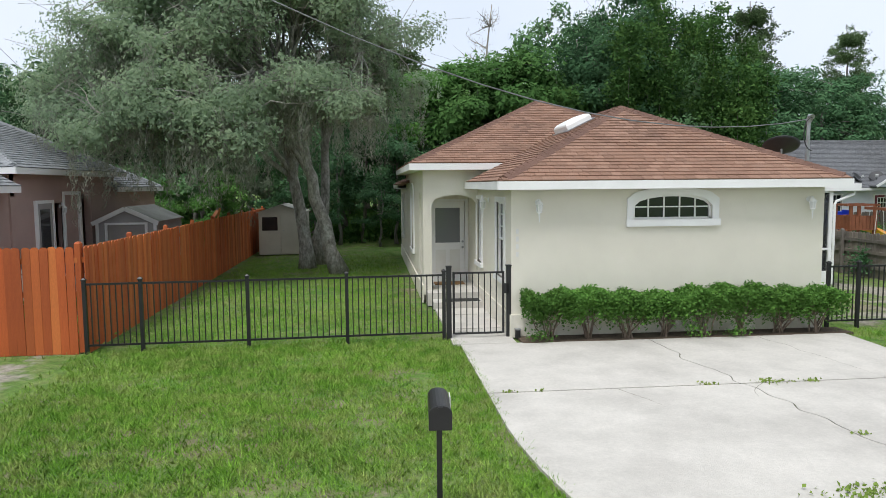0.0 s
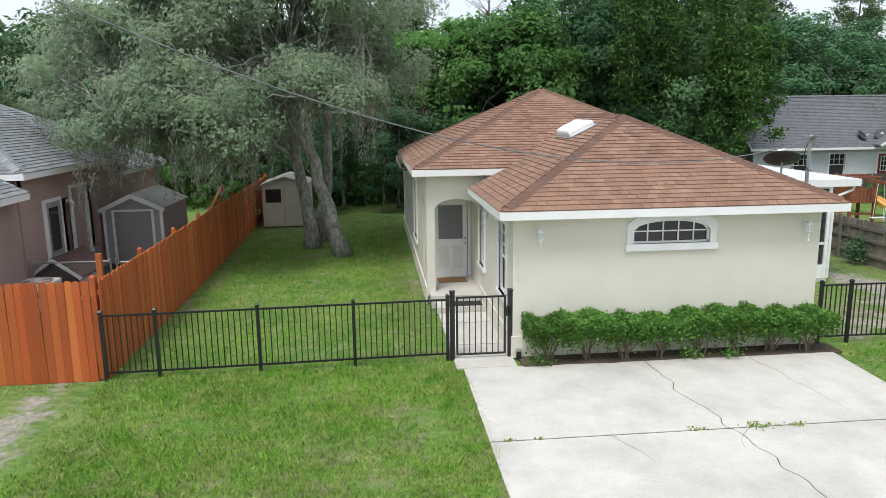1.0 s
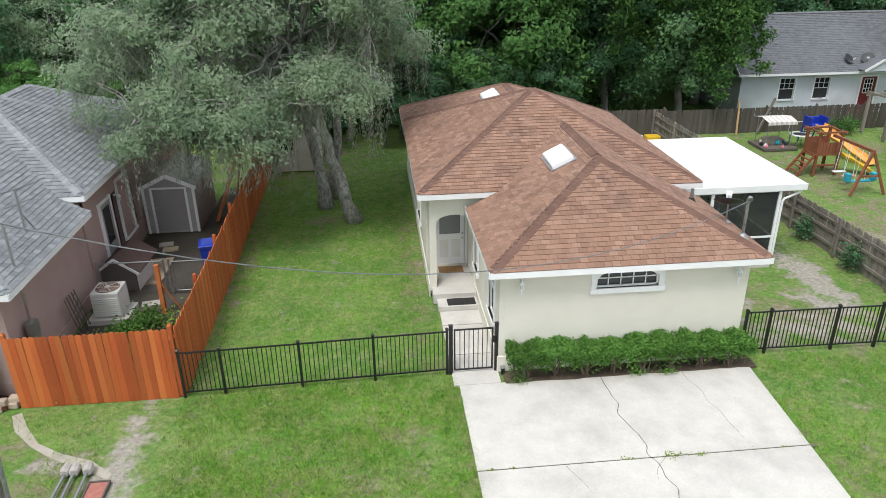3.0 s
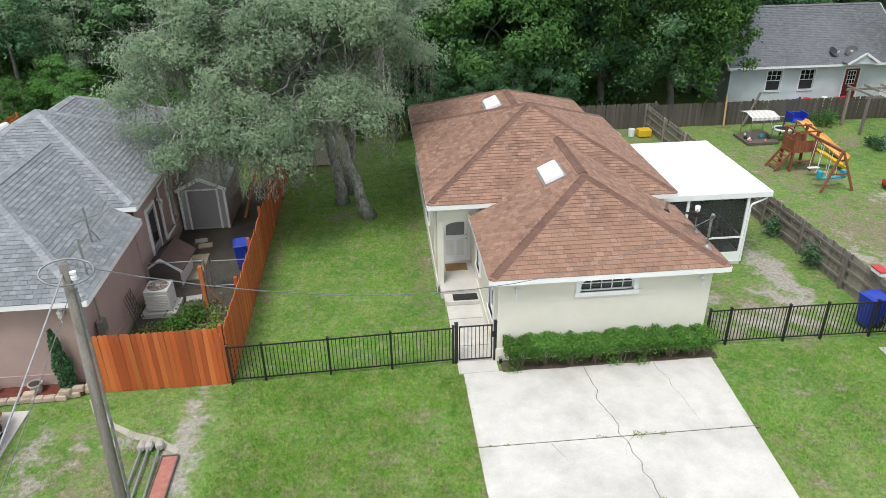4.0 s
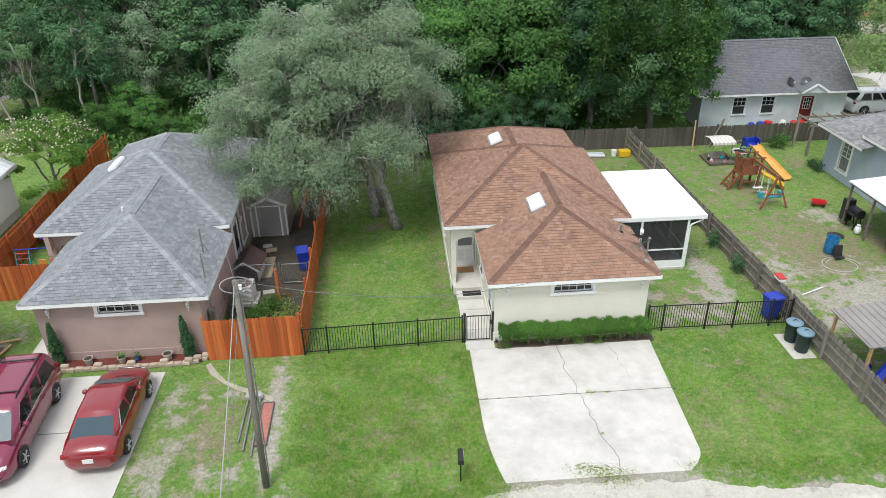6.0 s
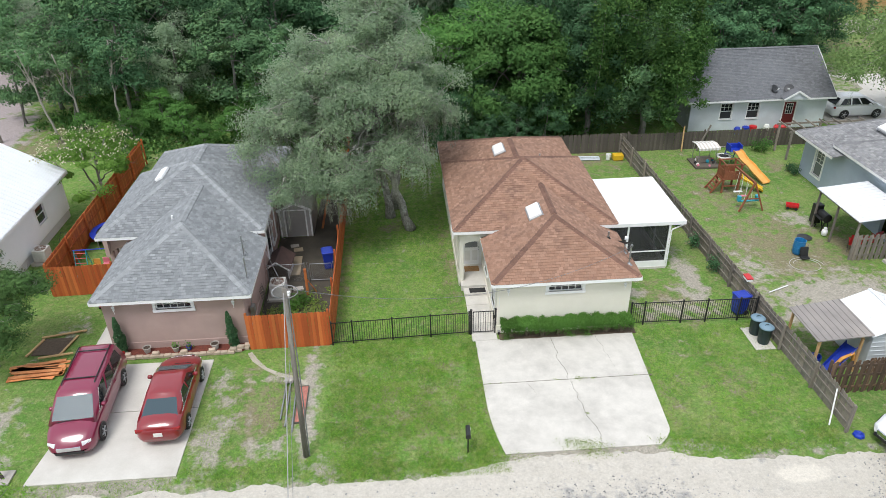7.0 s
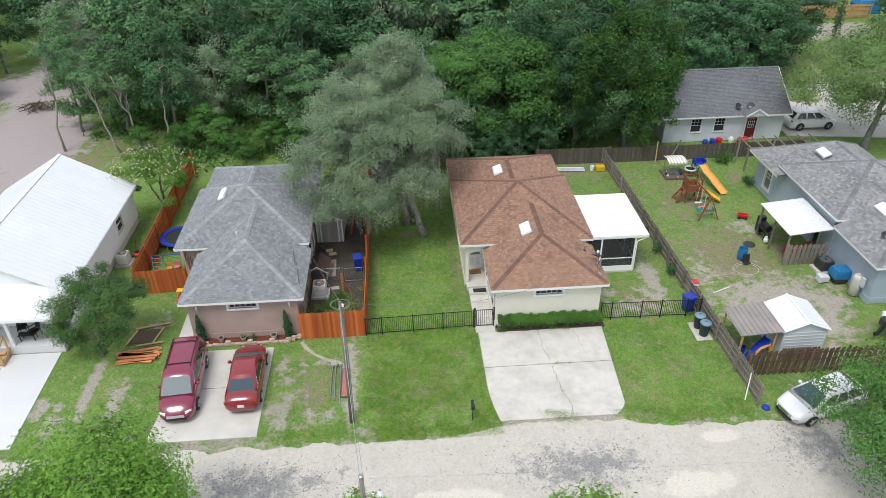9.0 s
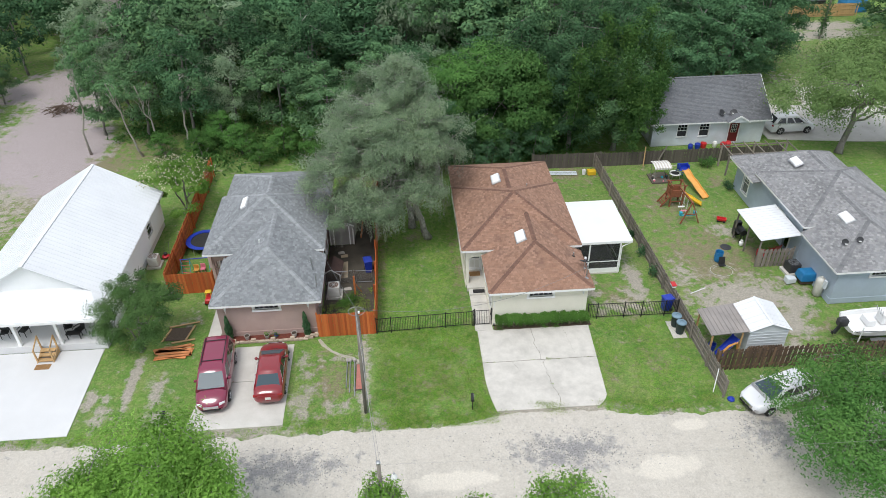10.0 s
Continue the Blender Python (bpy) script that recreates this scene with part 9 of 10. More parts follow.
for p, q in (((18.5, 25.3, 2.5), (19.9, 25.3, 2.5)), ((18.5, 26.2, 2.5), (19.9, 26.2, 2.5)), ((18.7, 25.1, 2.5), (18.7, 26.4, 2.5)), ((19.7, 25.1, 2.5), (19.7, 26.4, 2.5)), ((18.7, 25.3, 0.6), (19.7, 25.3, 0.6))):
    part("beam", Geo().bar(p, q, 0.05, 0.1), PLAYWOOD, ps)
part("swing_beam", Geo().bar((19.3, 25.3, 2.35), (19.45, 22.9, 2.3), 0.1, 0.15), PLAYWOOD, ps)
for s in (-0.75, 0.7):
    part("a_frame_leg", Geo().bar((19.45 + s, 22.75, 0), (19.45, 22.95, 2.35), 0.09, 0.09), PLAYWOOD, ps)
part("a_frame_tie", Geo().bar((19.1, 22.85, 1.0), (19.8, 22.85, 1.0), 0.05, 0.09), PLAYWOOD, ps)
for y, m, nm in ((24.6, OFFWHITE, "swing_seat"), (24.0, PINKPLASTIC, "swing_seat"), (23.3, TEALPLASTIC, "glider")):
    z = 0.5
    st = part(nm, Geo().box(19.1, 19.65, y - 0.1, y + 0.1, z, z + 0.06) if nm == "swing_seat" else Geo().box(18.8, 20.0, y - 0.08, y + 0.08, z, z + 0.1).box(18.75, 18.95, y - 0.12, y + 0.12, z + 0.05, z + 0.5).box(19.85, 20.05, y - 0.12, y + 0.12, z + 0.05, z + 0.5), m, ps, bevel=0.03)
    for s in (-0.22, 0.22):
        part("rope", Geo().tube([(19.38 + s, y, z + 0.03), (19.38 + s * 0.6, y, 2.28)], 0.012, 5), OFFWHITE, st)


def slide_chute(parent, p, q, w, mat, wave=0.0, name="slide"):
    """A moulded slide from high p to low q with raised sides."""
    p, q = Vector(p), Vector(q)
    d = q - p
    s = Vector((d.y, -d.x, 0)).normalized()
    rings = []
    for i in range(15):
        k = i / 14
        c = p.lerp(q, k)
        c.z = p.z + (q.z - p.z) * (k if k < 0.12 else 0.12 * (p.z > 0) + (k - 0.12) / 0.88 * 0.88) + wave * math.sin(k * math.pi * 5) * (1 - k)
        if k > 0.86:
            c.z = max(c.z, q.z + 0.02)
        rings.append([c - s * w / 2 + Vector((0, 0, 0.16)), c - s * w * 0.42, c + s * w * 0.42, c + s * w / 2 + Vector((0, 0, 0.16)), c + s * (w / 2 + 0.03) + Vector((0, 0, 0.14)), c + s * w * 0.44 - Vector((0, 0, 0.05)), c - s * w * 0.44 - Vector((0, 0, 0.05)), c - s * (w / 2 + 0.03) + Vector((0, 0, 0.14))])
    return part(name, Geo().loft([[tuple(v) for v in r] for r in rings]), mat, parent, smooth=False)


slide_chute(ps, (19.75, 25.8, 1.3), (21.3, 25.2, 0.12), 0.5, YELLOWPLASTIC, 0.05)
for k in range(5):
    part("climbing_step", Geo().box(18.1 + k * 0.12, 18.2 + k * 0.12, 25.35, 26.15, 0.15 + k * 0.24, 0.2 + k * 0.24), PLAYWOOD, ps)
for y in (25.35, 26.15):
    part("stringer", Geo().bar((18.0, y, 0.0), (18.68, y, 1.25), 0.05, 0.12), PLAYWOOD, ps)
cs = thing("big_slide", (20.8, 28, 0), "faded orange plastic slide with a blue top platform", "slide")
slide_chute(cs, (20.45, 29.0, 1.45), (21.3, 26.1, 0.1), 0.6, ORANGEPLASTIC, 0.08)
part("platform", Geo().loft([[(20.4 + sx * 0.42, 29.3 + sy * 0.35, z) for sx, sy in ((-1, -1), (1, -1), (1, 1), (-1, 1))] for z in (1.35, 1.42)]).box(19.98, 20.04, 28.95, 29.65, 1.4, 1.95).box(20.76, 20.82, 28.95, 29.65, 1.4, 1.95).box(19.98, 20.82, 29.6, 29.66, 1.4, 1.85), BLUEPLASTIC, cs, bevel=0.03)
for s in (20.05, 20.75):
    part("ladder_rail", Geo().tube([(s, 29.95, 0), (s, 29.62, 1.4)], 0.035, 6), BLUEPLASTIC, cs)
for k in range(4):
    part("ladder_rung", Geo().tube([(20.05, 29.88 - k * 0.07, 0.25 + k * 0.3), (20.75, 29.88 - k * 0.07, 0.25 + k * 0.3)], 0.025, 6), BLUEPLASTIC, cs)
mtp = thing("mini_trampoline", (19.75, 29.3, 0), "small round trampoline with white edge and handle bar", "trampoline")
part("edge_pad", Geo().lathe((19.6, 28.9, 0.75), [(0.34, 0), (0.5, 0), (0.5, 0.04), (0.34, 0.05)], 24, True), OFFWHITE, mtp)
part("mat", Geo().lathe((19.6, 28.9, 0.74), [(0.34, 0), (0.34, 0.03), (0.02, 0.03)], 24), RUBBER, mtp)
for k in range(4):
    a = math.pi / 4 + math.pi * k / 2
    part("leg", Geo().tube([(19.6 + 0.45 * math.cos(a), 28.9 + 0.45 * math.sin(a), 0), (19.6 + 0.45 * math.cos(a), 28.9 + 0.45 * math.sin(a), 0.75)], 0.02, 6), GALV, mtp)
part("handle_bar", Geo().tube([(19.2, 29.3, 0.7), (19.25, 29.35, 1.4), (19.95, 29.35, 1.4), (20.0, 29.3, 0.7)], 0.018, 6), OFFWHITE, mtp)
ct = thing("canopy_bench", (18.4, 29.2, 0), "garden bench under a faded striped canopy", "canopy bench")
for x in (17.75, 18.95):
    for y in (28.7, 29.7):
        part("post", Geo().tube([(x, y, 0), (x, y, 1.6)], 0.02, 6), GALV, ct)
for k in range(12):
    x = 17.62 + k * 0.122
    part("stripe", Geo().prism([(x, 28.55, 1.58), (x + 0.12, 28.55, 1.58), (x + 0.12, 29.2, 1.72), (x, 29.2, 1.72)], (0, 0, 0.015)), CLOTH if k % 2 else OFFWHITE, ct)
    part("stripe", Geo().prism([(x, 29.2, 1.72), (x + 0.12, 29.2, 1.72), (x + 0.12, 29.85, 1.58), (x, 29.85, 1.58)], (0, 0, 0.015)), CLOTH if k % 2 else OFFWHITE, ct)
    part("valance", Geo().box(x, x + 0.12, 28.53, 28.55, 1.42, 1.59), CLOTH if k % 2 else OFFWHITE, ct)
part("platform", Geo().box(17.5, 19.2, 28.3, 29.9, 0.0, 0.14), DARKWOOD, ct)
part("bench", Geo().box(17.9, 18.8, 29.1, 29.5, 0.14, 0.5), GREYWOOD, ct)
rt = random.Random(8)
for k in range(14):
    x, y = 18.4 + rt.random() * 1.5, 29.1 + rt.random() * 1.3
    m, lab = rt.choice(((OFFWHITE, "small white toy on the bench platform"), (PINKPLASTIC, "small pink toy on the bench platform"), (TEALPLASTIC, "small teal toy on the bench platform"), (BLACK, "small dark toy on the bench platform")))
    s = rt.uniform(0.06, 0.15)
    single("toy", Geo().lathe((x, y, 0.119), [(s * 0.7, 0), (s, s * 0.5), (s * 0.8, s * 1.2), (s * 0.3, s * 1.7)], 9), m, lab, "toy", "loose toys")



def settle(ob, dx, dy, tall):
    """Moves a finished thing over the ground and sets its height."""
    ob.matrix_basis = pose(dx, dy, 0) @ ob.matrix_basis @ Matrix.Diagonal((1, 1, tall, 1))


settle(ps, -0.25, 0.1, 0.75)
settle(cs, 0.45, 0.2, 0.78)
settle(mtp, 0.7, 0.75, 0.8)
settle(ct, 0.75, 0.75, 0.85)

wg = thing("toy_wagon", (21.7, 22.9, 0), "red plastic toy wagon on bare soil", "toy wagon", turn=-25)
WAGON = 0.78
part("tub", Geo().loft([[(sx * 0.45 * k, sy * 0.24 * k, z) for sx, sy in ((-1, -1), (1, -1), (1, 1), (-1, 1))] for k, z in ((0.8, 0.12), (0.95, 0.2), (1.05, 0.4), (0.95, 0.4), (0.8, 0.2))]), REDPLASTIC, wg, local=True, bevel=0.02)
for sx in (-0.3, 0.3):
    for sy in (-0.24, 0.24):
        part("wheel", Geo().lathe((0, 0, 0), [(0.05, -0.03), (0.1, -0.03), (0.1, 0.03), (0.05, 0.03)], 12).moved(pose(sx, sy, 0.1, 90)), RUBBER, wg, local=True)
part("pull_handle", Geo().tube([(0.45, 0, 0.2), (0.8, 0, 0.15)], 0.015, 6), BLACK, wg, local=True)
wg.matrix_basis = wg.matrix_basis @ Matrix.Diagonal((WAGON, WAGON, WAGON, 1))
brl = thing("barrel", (19.45, 17.9, 0), "open blue plastic barrel on the worn lawn", "barrel")
part("shell", Geo().lathe((19.45, 17.9, 0), [(0.24, 0.0), (0.28, 0.1), (0.3, 0.4), (0.28, 0.78), (0.3, 0.8), (0.27, 0.8), (0.25, 0.3), (0.02, 0.28)], 20), TARPBLUE, brl, smooth=False)
part("hoop", Geo().lathe((19.45, 17.9, 0.4), [(0.305, 0), (0.315, 0.02), (0.305, 0.04)], 20), TARPBLUE, brl)
bc = thing("folding_seat", (19.5, 17.45, 0), "black plastic seat leaning against the blue barrel", "seat")
part("back", Geo().obox((19.52, 17.45, 0.32), (0.22, 0, 0), (0, 0.03, 0.0), (0, 0.08, 0.28)), BLACK, bc, bevel=0.02)
part("seat", Geo().obox((19.52, 17.28, 0.1), (0.22, 0, 0), (0, 0.16, 0), (0, 0, 0.03)), BLACK, bc, bevel=0.02)
single("steel_sheet", Geo().lathe((20.7, 19.5, 0.0), [(0.38, 0), (0.4, 0.015), (0.36, 0.03)], 14), DISHGREY, "dark round lid lying on worn grass", "lid")
single("garden_hose", Geo().tube([Vector((19.3 + 0.9 * math.cos(a) * (1 - a / 30), 16.7 + 0.75 * math.sin(a) * (1 - a / 30), 0.015)) for a in np.linspace(0, 9, 50)], 0.014, 5), PALETANK, "pale garden hose coiled loosely on the grass", "hose")
single("plastic_pipe", Geo().tube([(16.2, 14.4, 0.03), (17.4, 14.9, 0.03)], 0.03, 6), WHITE, "short white plastic pipe lying on the grass", "pipe")
single("plastic_pipe", Geo().tube([(14.3, 5.6, 0.0), (14.62, 6.2, 1.25)], 0.03, 6), WHITE, "white plastic pipe leaning on the grey fence", "pipe")
single("crumpled_tarp", Geo().lathe((15.1, 5.0, -0.01), [(0.22, 0), (0.2, 0.08), (0.1, 0.12), (0.02, 0.07)], 7), BLUEPLASTIC, "crumpled blue plastic lying by the fence end", "plastic sheet")
bxr = thing("storage_box", (14.9, 14.0, 1.3), "small red and white box resting on the fence", "box")
part("body", Geo().box(14.42, 14.68, 13.5, 13.95, 1.34, 1.46), WHITE, bxr)
part("lid", Geo().box(14.4, 14.7, 13.48, 13.97, 1.46, 1.5), REDPLASTIC, bxr)

# patio roof on posts at the blue house
rp = thing("patio_cover", (23, 19, 0), "sheet-metal patio roof on wooden posts beside the blue house", "patio cover")
part("roof_sheet", Geo().prism([(21.6, 16.85, 2.28), (24.5, 16.95, 2.5), (24.5, 21.0, 2.5), (21.6, 20.9, 2.28)], (0, 0, 0.04)), METALROOF, rp)
for k in range(14):
    y = 16.95 + k * 0.3
    part("rib", Geo().bar((21.6, y, 2.335), (24.5, y + 0.05, 2.555), 0.04, 0.02), METALROOF, rp)
for x, y in ((21.75, 17.0), (21.75, 18.9), (21.75, 20.7)):
    part("post", Geo().box(x - 0.045, x + 0.045, y - 0.045, y + 0.045, 0, 2.28), GREYWOOD, rp)
part("beam", Geo().box(21.7, 21.8, 16.9, 20.85, 2.16, 2.27), GREYWOOD, rp)
board_fence("fence", (21.85, 16.95), (24.3, 16.95), 1.5, GREYWOOD, "short weathered board screen under the patio roof", face=-1, alt=True, gap=0.03, board=0.15, seed=21)
gr = thing("grill", (22.1, 20.3, 0), "black barrel grill on a stand under the patio roof", "grill")
part("barrel", Geo().lathe((0, 0, 0), [(0.2, -0.4), (0.25, -0.38), (0.25, 0.38), (0.2, 0.4)], 14).moved(pose(22.05, 20.3, 0.85, 90, 0, 0)), BLACK, gr)
for sy in (-0.3, 0.3):
    part("leg", Geo().bar((21.85, 20.3 + sy, 0), (22.0, 20.3 + sy, 0.7), 0.04, 0.04).bar((22.3, 20.3 + sy, 0), (22.1, 20.3 + sy, 0.7), 0.04, 0.04), BLACK, gr)
part("shelf", Geo().box(21.6, 21.85, 19.95, 20.65, 0.8, 0.83), BLACK, gr)
gt_ = thing("gas_bottle", (21.85, 19.6, 0), "white gas bottle on the ground beside the grill", "gas bottle")
part("tank", Geo().lathe((21.85, 19.6, 0), [(0.1, 0), (0.15, 0.05), (0.16, 0.2), (0.15, 0.33), (0.05, 0.4)], 14), WHITE, gt_, smooth=True)
part("collar", Geo().lathe((21.85, 19.6, 0.38), [(0.09, 0), (0.09, 0.1)], 10), WHITE, gt_)
smk = thing("smoker", (22.0, 20.9, 0), "tall black smoker cabinet under the patio roof", "smoker")
part("cabinet", Geo().box(21.75, 22.2, 20.7, 21.1, 0.15, 1.3), BLACK, smk, bevel=0.02)
part("door", Geo().box(21.73, 21.75, 20.73, 21.07, 0.3, 1.2), BLACK, smk)


def camp_chair(x, y, turn, m, label):
    t = thing("camp_chair", (x, y, 0), label, "chair", turn=turn)
    part("seat", Geo().obox((0, 0, 0.42), (0.28, 0, 0), (0, 0.24, -0.03), (0, 0, 0.015)), m, t, local=True)
    part("backrest", Geo().obox((0, 0.28, 0.75), (0.28, 0, 0), (0, 0.015, 0.0), (0, 0.08, 0.32)), m, t, local=True)
    for sx in (-0.28, 0.28):
        part("leg", Geo().tube([(sx, -0.25, 0), (sx, 0.3, 0.6)], 0.012, 5).tube([(sx, 0.3, 0), (sx, -0.22, 0.58)], 0.012, 5), BLACK, t, local=True)
        part("armrest", Geo().box(sx - 0.03, sx + 0.03, -0.24, 0.3, 0.6, 0.62), m, t, local=True)


camp_chair(22.5, 17.9, 150, REDPLASTIC, "red folding camp chair under the patio roof")
camp_chair(23.6, 18.2, 200, REDPLASTIC, "red folding camp chair against the blue wall")
ac_unit(24.0, 16.2, 0.8, 0.8, "dark condenser unit beside the blue house", DISHGREY, GALV, 5)
tb = thing("covered_crate", (24.35, 14.95, 0), "wooden crate covered with a blue tarpaulin", "crate")
part("crate", Geo().box(23.9, 24.8, 14.6, 15.3, 0.1, 0.45), BROWNWOOD, tb)
part("tarpaulin", Geo().loft([[(24.35 + sx * 0.52 * k, 14.95 + sy * 0.42 * k, z) for sx, sy in ((-1, -1), (0, -1.08), (1, -1), (1.06, 0), (1, 1), (0, 1.05), (-1, 1), (-1.05, 0))] for k, z in ((1.08, 0.42), (1.0, 0.8), (0.9, 0.95), (0.5, 1.02))]), TARPBLUE, tb)
tk = thing("gas_tank", (24.55, 13.6, 0), "upright pale gas tank streaked with dirt", "gas tank")
part("tank", Geo().lathe((24.45, 13.55, 0), [(0.2, 0.0), (0.3, 0.1), (0.3, 1.2), (0.26, 1.36), (0.1, 1.43)], 20), PALETANK, tk, smooth=True)
part("valve_cap", Geo().lathe((24.45, 13.55, 1.42), [(0.09, 0), (0.08, 0.1), (0.02, 0.12)], 12), PALETANK, tk)
gx_ = thing("plastic_tub", (23.35, 15.0, 0), "grey plastic tub lying on its side in the grass", "tub")
part("tub", Geo().loft([[(23.35 + x, 15.0 + sy * 0.24 * k, 0.26 + sz * 0.2 * k) for sy, sz in ((-1, -1), (1, -1), (1, 1), (-1, 1))] for x, k in ((-0.35, 1.05), (0.3, 0.85))]), TIN, gx_, bevel=0.02)
mtb = single("meter_box", Geo().box(24.42, 24.55, 13.0, 13.25, 0.9, 1.5), TIN, "grey electric meter box on the blue wall", "meter box")
dish((25.6, 14.2, 2.86 + 0.49 * 1.2), (-0.4, -1, 0.5), 0.2, "dark dish aerial on the worn grey roof", 0.45)
dish((26.4, 14.0, 2.86 + 0.49 * 1.7), (-0.6, -1, 0.6), 0.2, "grey dish aerial on the worn grey roof", 0.35)
for x, lab in ((26.9, "dark dish aerial on the far roof"), (27.9, "second dark dish aerial on the far roof")):
    dish((x - 0.5, 36.0 if x < 27.5 else 35.8, 0.92 * (2.66 + 0.73 * (0.65 if x < 27.5 else 0.45) + (0.2 if x > 27.5 else 0)) - 0.12), (0.45 if x < 27.5 else -0.5, -0.75, 0.75), 0.34, lab, 0.4, None, 0.22)

# tool shed with lean-to at the street fence
ts = thing("garden_shed", (18.5, 9.6, 0), "pale metal garden shed with gabled roof behind the brown fence", "shed")
sx0, sx1, sy0, sy1 = 17.3, 19.65, 8.45, 10.85
sg = Geo()
wall(sg, (sx0, sy0), (sx1, sy0), 0, 1.85, 0.05)
wall(sg, (sx1, sy0 + 0.05), (sx1, sy1), 0, 1.85, 0.05)
wall(sg, (sx1 - 0.05, sy1), (sx0 + 0.05, sy1), 0, 1.85, 0.05)
wall(sg, (sx0, sy1), (sx0, sy0 + 0.05), 0, 1.85, 0.05)
for y in (sy0, sy1 - 0.05):
    sg.prism([(sx0, y, 1.85), (sx1, y, 1.85), (18.47, y, 2.32)], (0, 0.05, 0))
tw = part("wall", sg, TIN, ts)
for k in range(8):
    part("wall_rib", Geo().box(sx0, sx1, sy0 - 0.015, sy0, 0.15 + k * 0.22, 0.19 + k * 0.22), TIN, tw)
for s, xe in ((-1, 17.15), (1, 19.8)):
    part("roof_panel", Geo().prism([(18.47, sy0 - 0.12, 2.36), (xe, sy0 - 0.12, 1.82), (xe, sy1 + 0.1, 1.82), (18.47, sy1 + 0.1, 2.36)], (0, 0, 0.03)), METALROOF, ts)
    for k in range(6):
        y = sy0 + 0.1 + k * 0.42
        part("roof_rib", Geo().bar((18.47, y, 2.4), (xe, y, 1.86), 0.03, 0.02), METALROOF, ts)
part("ridge_cap", Geo().box(18.4, 18.54, sy0 - 0.13, sy1 + 0.11, 2.385, 2.405), METALROOF, ts)
lt = thing("lean_to", (16, 9.6, 0), "lean-to roof of grey worn sheets on posts", "lean-to")
part("roof_sheet", Geo().prism([(14.95, 8.4, 1.72), (17.2, 8.3, 1.95), (17.2, 10.9, 1.95), (14.95, 10.8, 1.72)], (0, 0, 0.035)), GREYTIN, lt)
for k in range(9):
    x = 15.05 + k * 0.26
    part("roof_rib", Geo().bar((x, 8.38, 1.78 + 0.1 * (x - 15)), (x, 10.85, 1.78 + 0.1 * (x - 15)), 0.03, 0.02), GREYTIN, lt)
for x, y in ((15.1, 8.5), (15.1, 10.6), (16.9, 8.5)):
    part("post", Geo().box(x - 0.045, x + 0.045, y - 0.045, y + 0.045, 0, 1.72), PINE, lt)
board_fence("fence", (17.25, 8.2), (19.4, 8.2), 0.95, BROWNWOOD, "short brown board screen beside the metal shed", face=-1, gap=0.03, board=0.15, seed=23, posts=False)
tsl = thing("toy_slide", (16.3, 8.6, 0), "blue and orange plastic toy slide stored under the lean-to", "slide")
slide_chute(tsl, (16.85, 8.9, 1.0), (15.6, 8.3, 0.15), 0.5, BLUEPLASTIC)
part("side_frame", Geo().tube([(16.95, 8.6, 0), (16.75, 8.55, 0.9), (16.2, 8.4, 0.8), (15.9, 8.35, 0.4)], 0.07, 8), ORANGEPLASTIC, tsl)
pc = thing("plastic_bucket", (15.6, 9.3, 0), "blue plastic bucket under the lean-to", "bucket")
part("shell", Geo().lathe((15.5, 9.0, 0), [(0.18, 0), (0.24, 0.5), (0.22, 0.5), (0.16, 0.04)], 14), BLUEPLASTIC, pc)
part("handle", Geo().tube([(15.27, 9.0, 0.48), (15.3, 9.0, 0.62), (15.7, 9.0, 0.62), (15.73, 9.0, 0.48)], 0.01, 5), GALV, pc)

# boat on its trailer
bt = thing("motor_boat", (26.3, 9.3, 0), "white open motor boat with console and dark outboard", "boat")
rings = []
for x, w, keel, top in ((23.9, 0.95, 0.75, 1.3), (24.6, 1.05, 0.62, 1.32), (26.0, 1.1, 0.58, 1.36), (27.4, 1.0, 0.62, 1.45), (28.6, 0.65, 0.8, 1.55), (29.3, 0.12, 1.2, 1.62)):
    rings.append([(x, 9.35 + w, top), (x, 9.35 + w * 0.92, (keel + top) / 2), (x, 9.35 + w * 0.45, keel + 0.08), (x, 9.35, keel), (x, 9.35 - w * 0.45, keel + 0.08), (x, 9.35 - w * 0.92, (keel + top) / 2), (x, 9.35 - w, top), (x, 9.35 - w * 0.86, top + 0.02), (x, 9.35 - w * 0.8, top - 0.22), (x, 9.35 + w * 0.8, top - 0.22), (x, 9.35 + w * 0.86, top + 0.02)])
part("hull", Geo().loft(rings), GELCOAT, bt)
part("rub_rail", Geo().tube([(23.9, 8.42, 1.3), (26.0, 8.27, 1.36), (27.4, 8.36, 1.45), (29.3, 9.3, 1.62)], 0.03, 6), BLACK, bt)
part("console", Geo().box(25.8, 26.5, 9.0, 9.7, 1.2, 1.95), GELCOAT, bt, bevel=0.06)
part("windshield", Geo().obox((26.45, 9.35, 2.1), (0.02, 0, 0.0), (0, 0.33, 0), (-0.1, 0, 0.18)), CARGLASS, bt)
part("seat", Geo().box(24.9, 25.4, 8.95, 9.75, 1.15, 1.6), GELCOAT, bt, bevel=0.05)
for k in range(4):
    part("rod_holder", Geo().tube([(25.7, 9.05 + k * 0.2, 1.9), (25.6, 9.05 + k * 0.2, 2.25)], 0.025, 6), CHROME, bt)
eng = part("outboard", Geo().loft([[(23.55 + sx * 0.28 * k, 9.35 + sy * 0.2 * k, z) for sx, sy in ((-1, -1), (1, -1), (1, 1), (-1, 1))] for k, z in ((0.5, 1.0), (1, 1.12), (1.05, 1.5), (0.7, 1.66))]), DISHGREY, bt, "dark grey outboard motor", bevel=0.04)
part("leg", Geo().bar((23.5, 9.35, 1.05), (23.25, 9.35, 0.45), 0.12, 0.2), DISHGREY, eng)
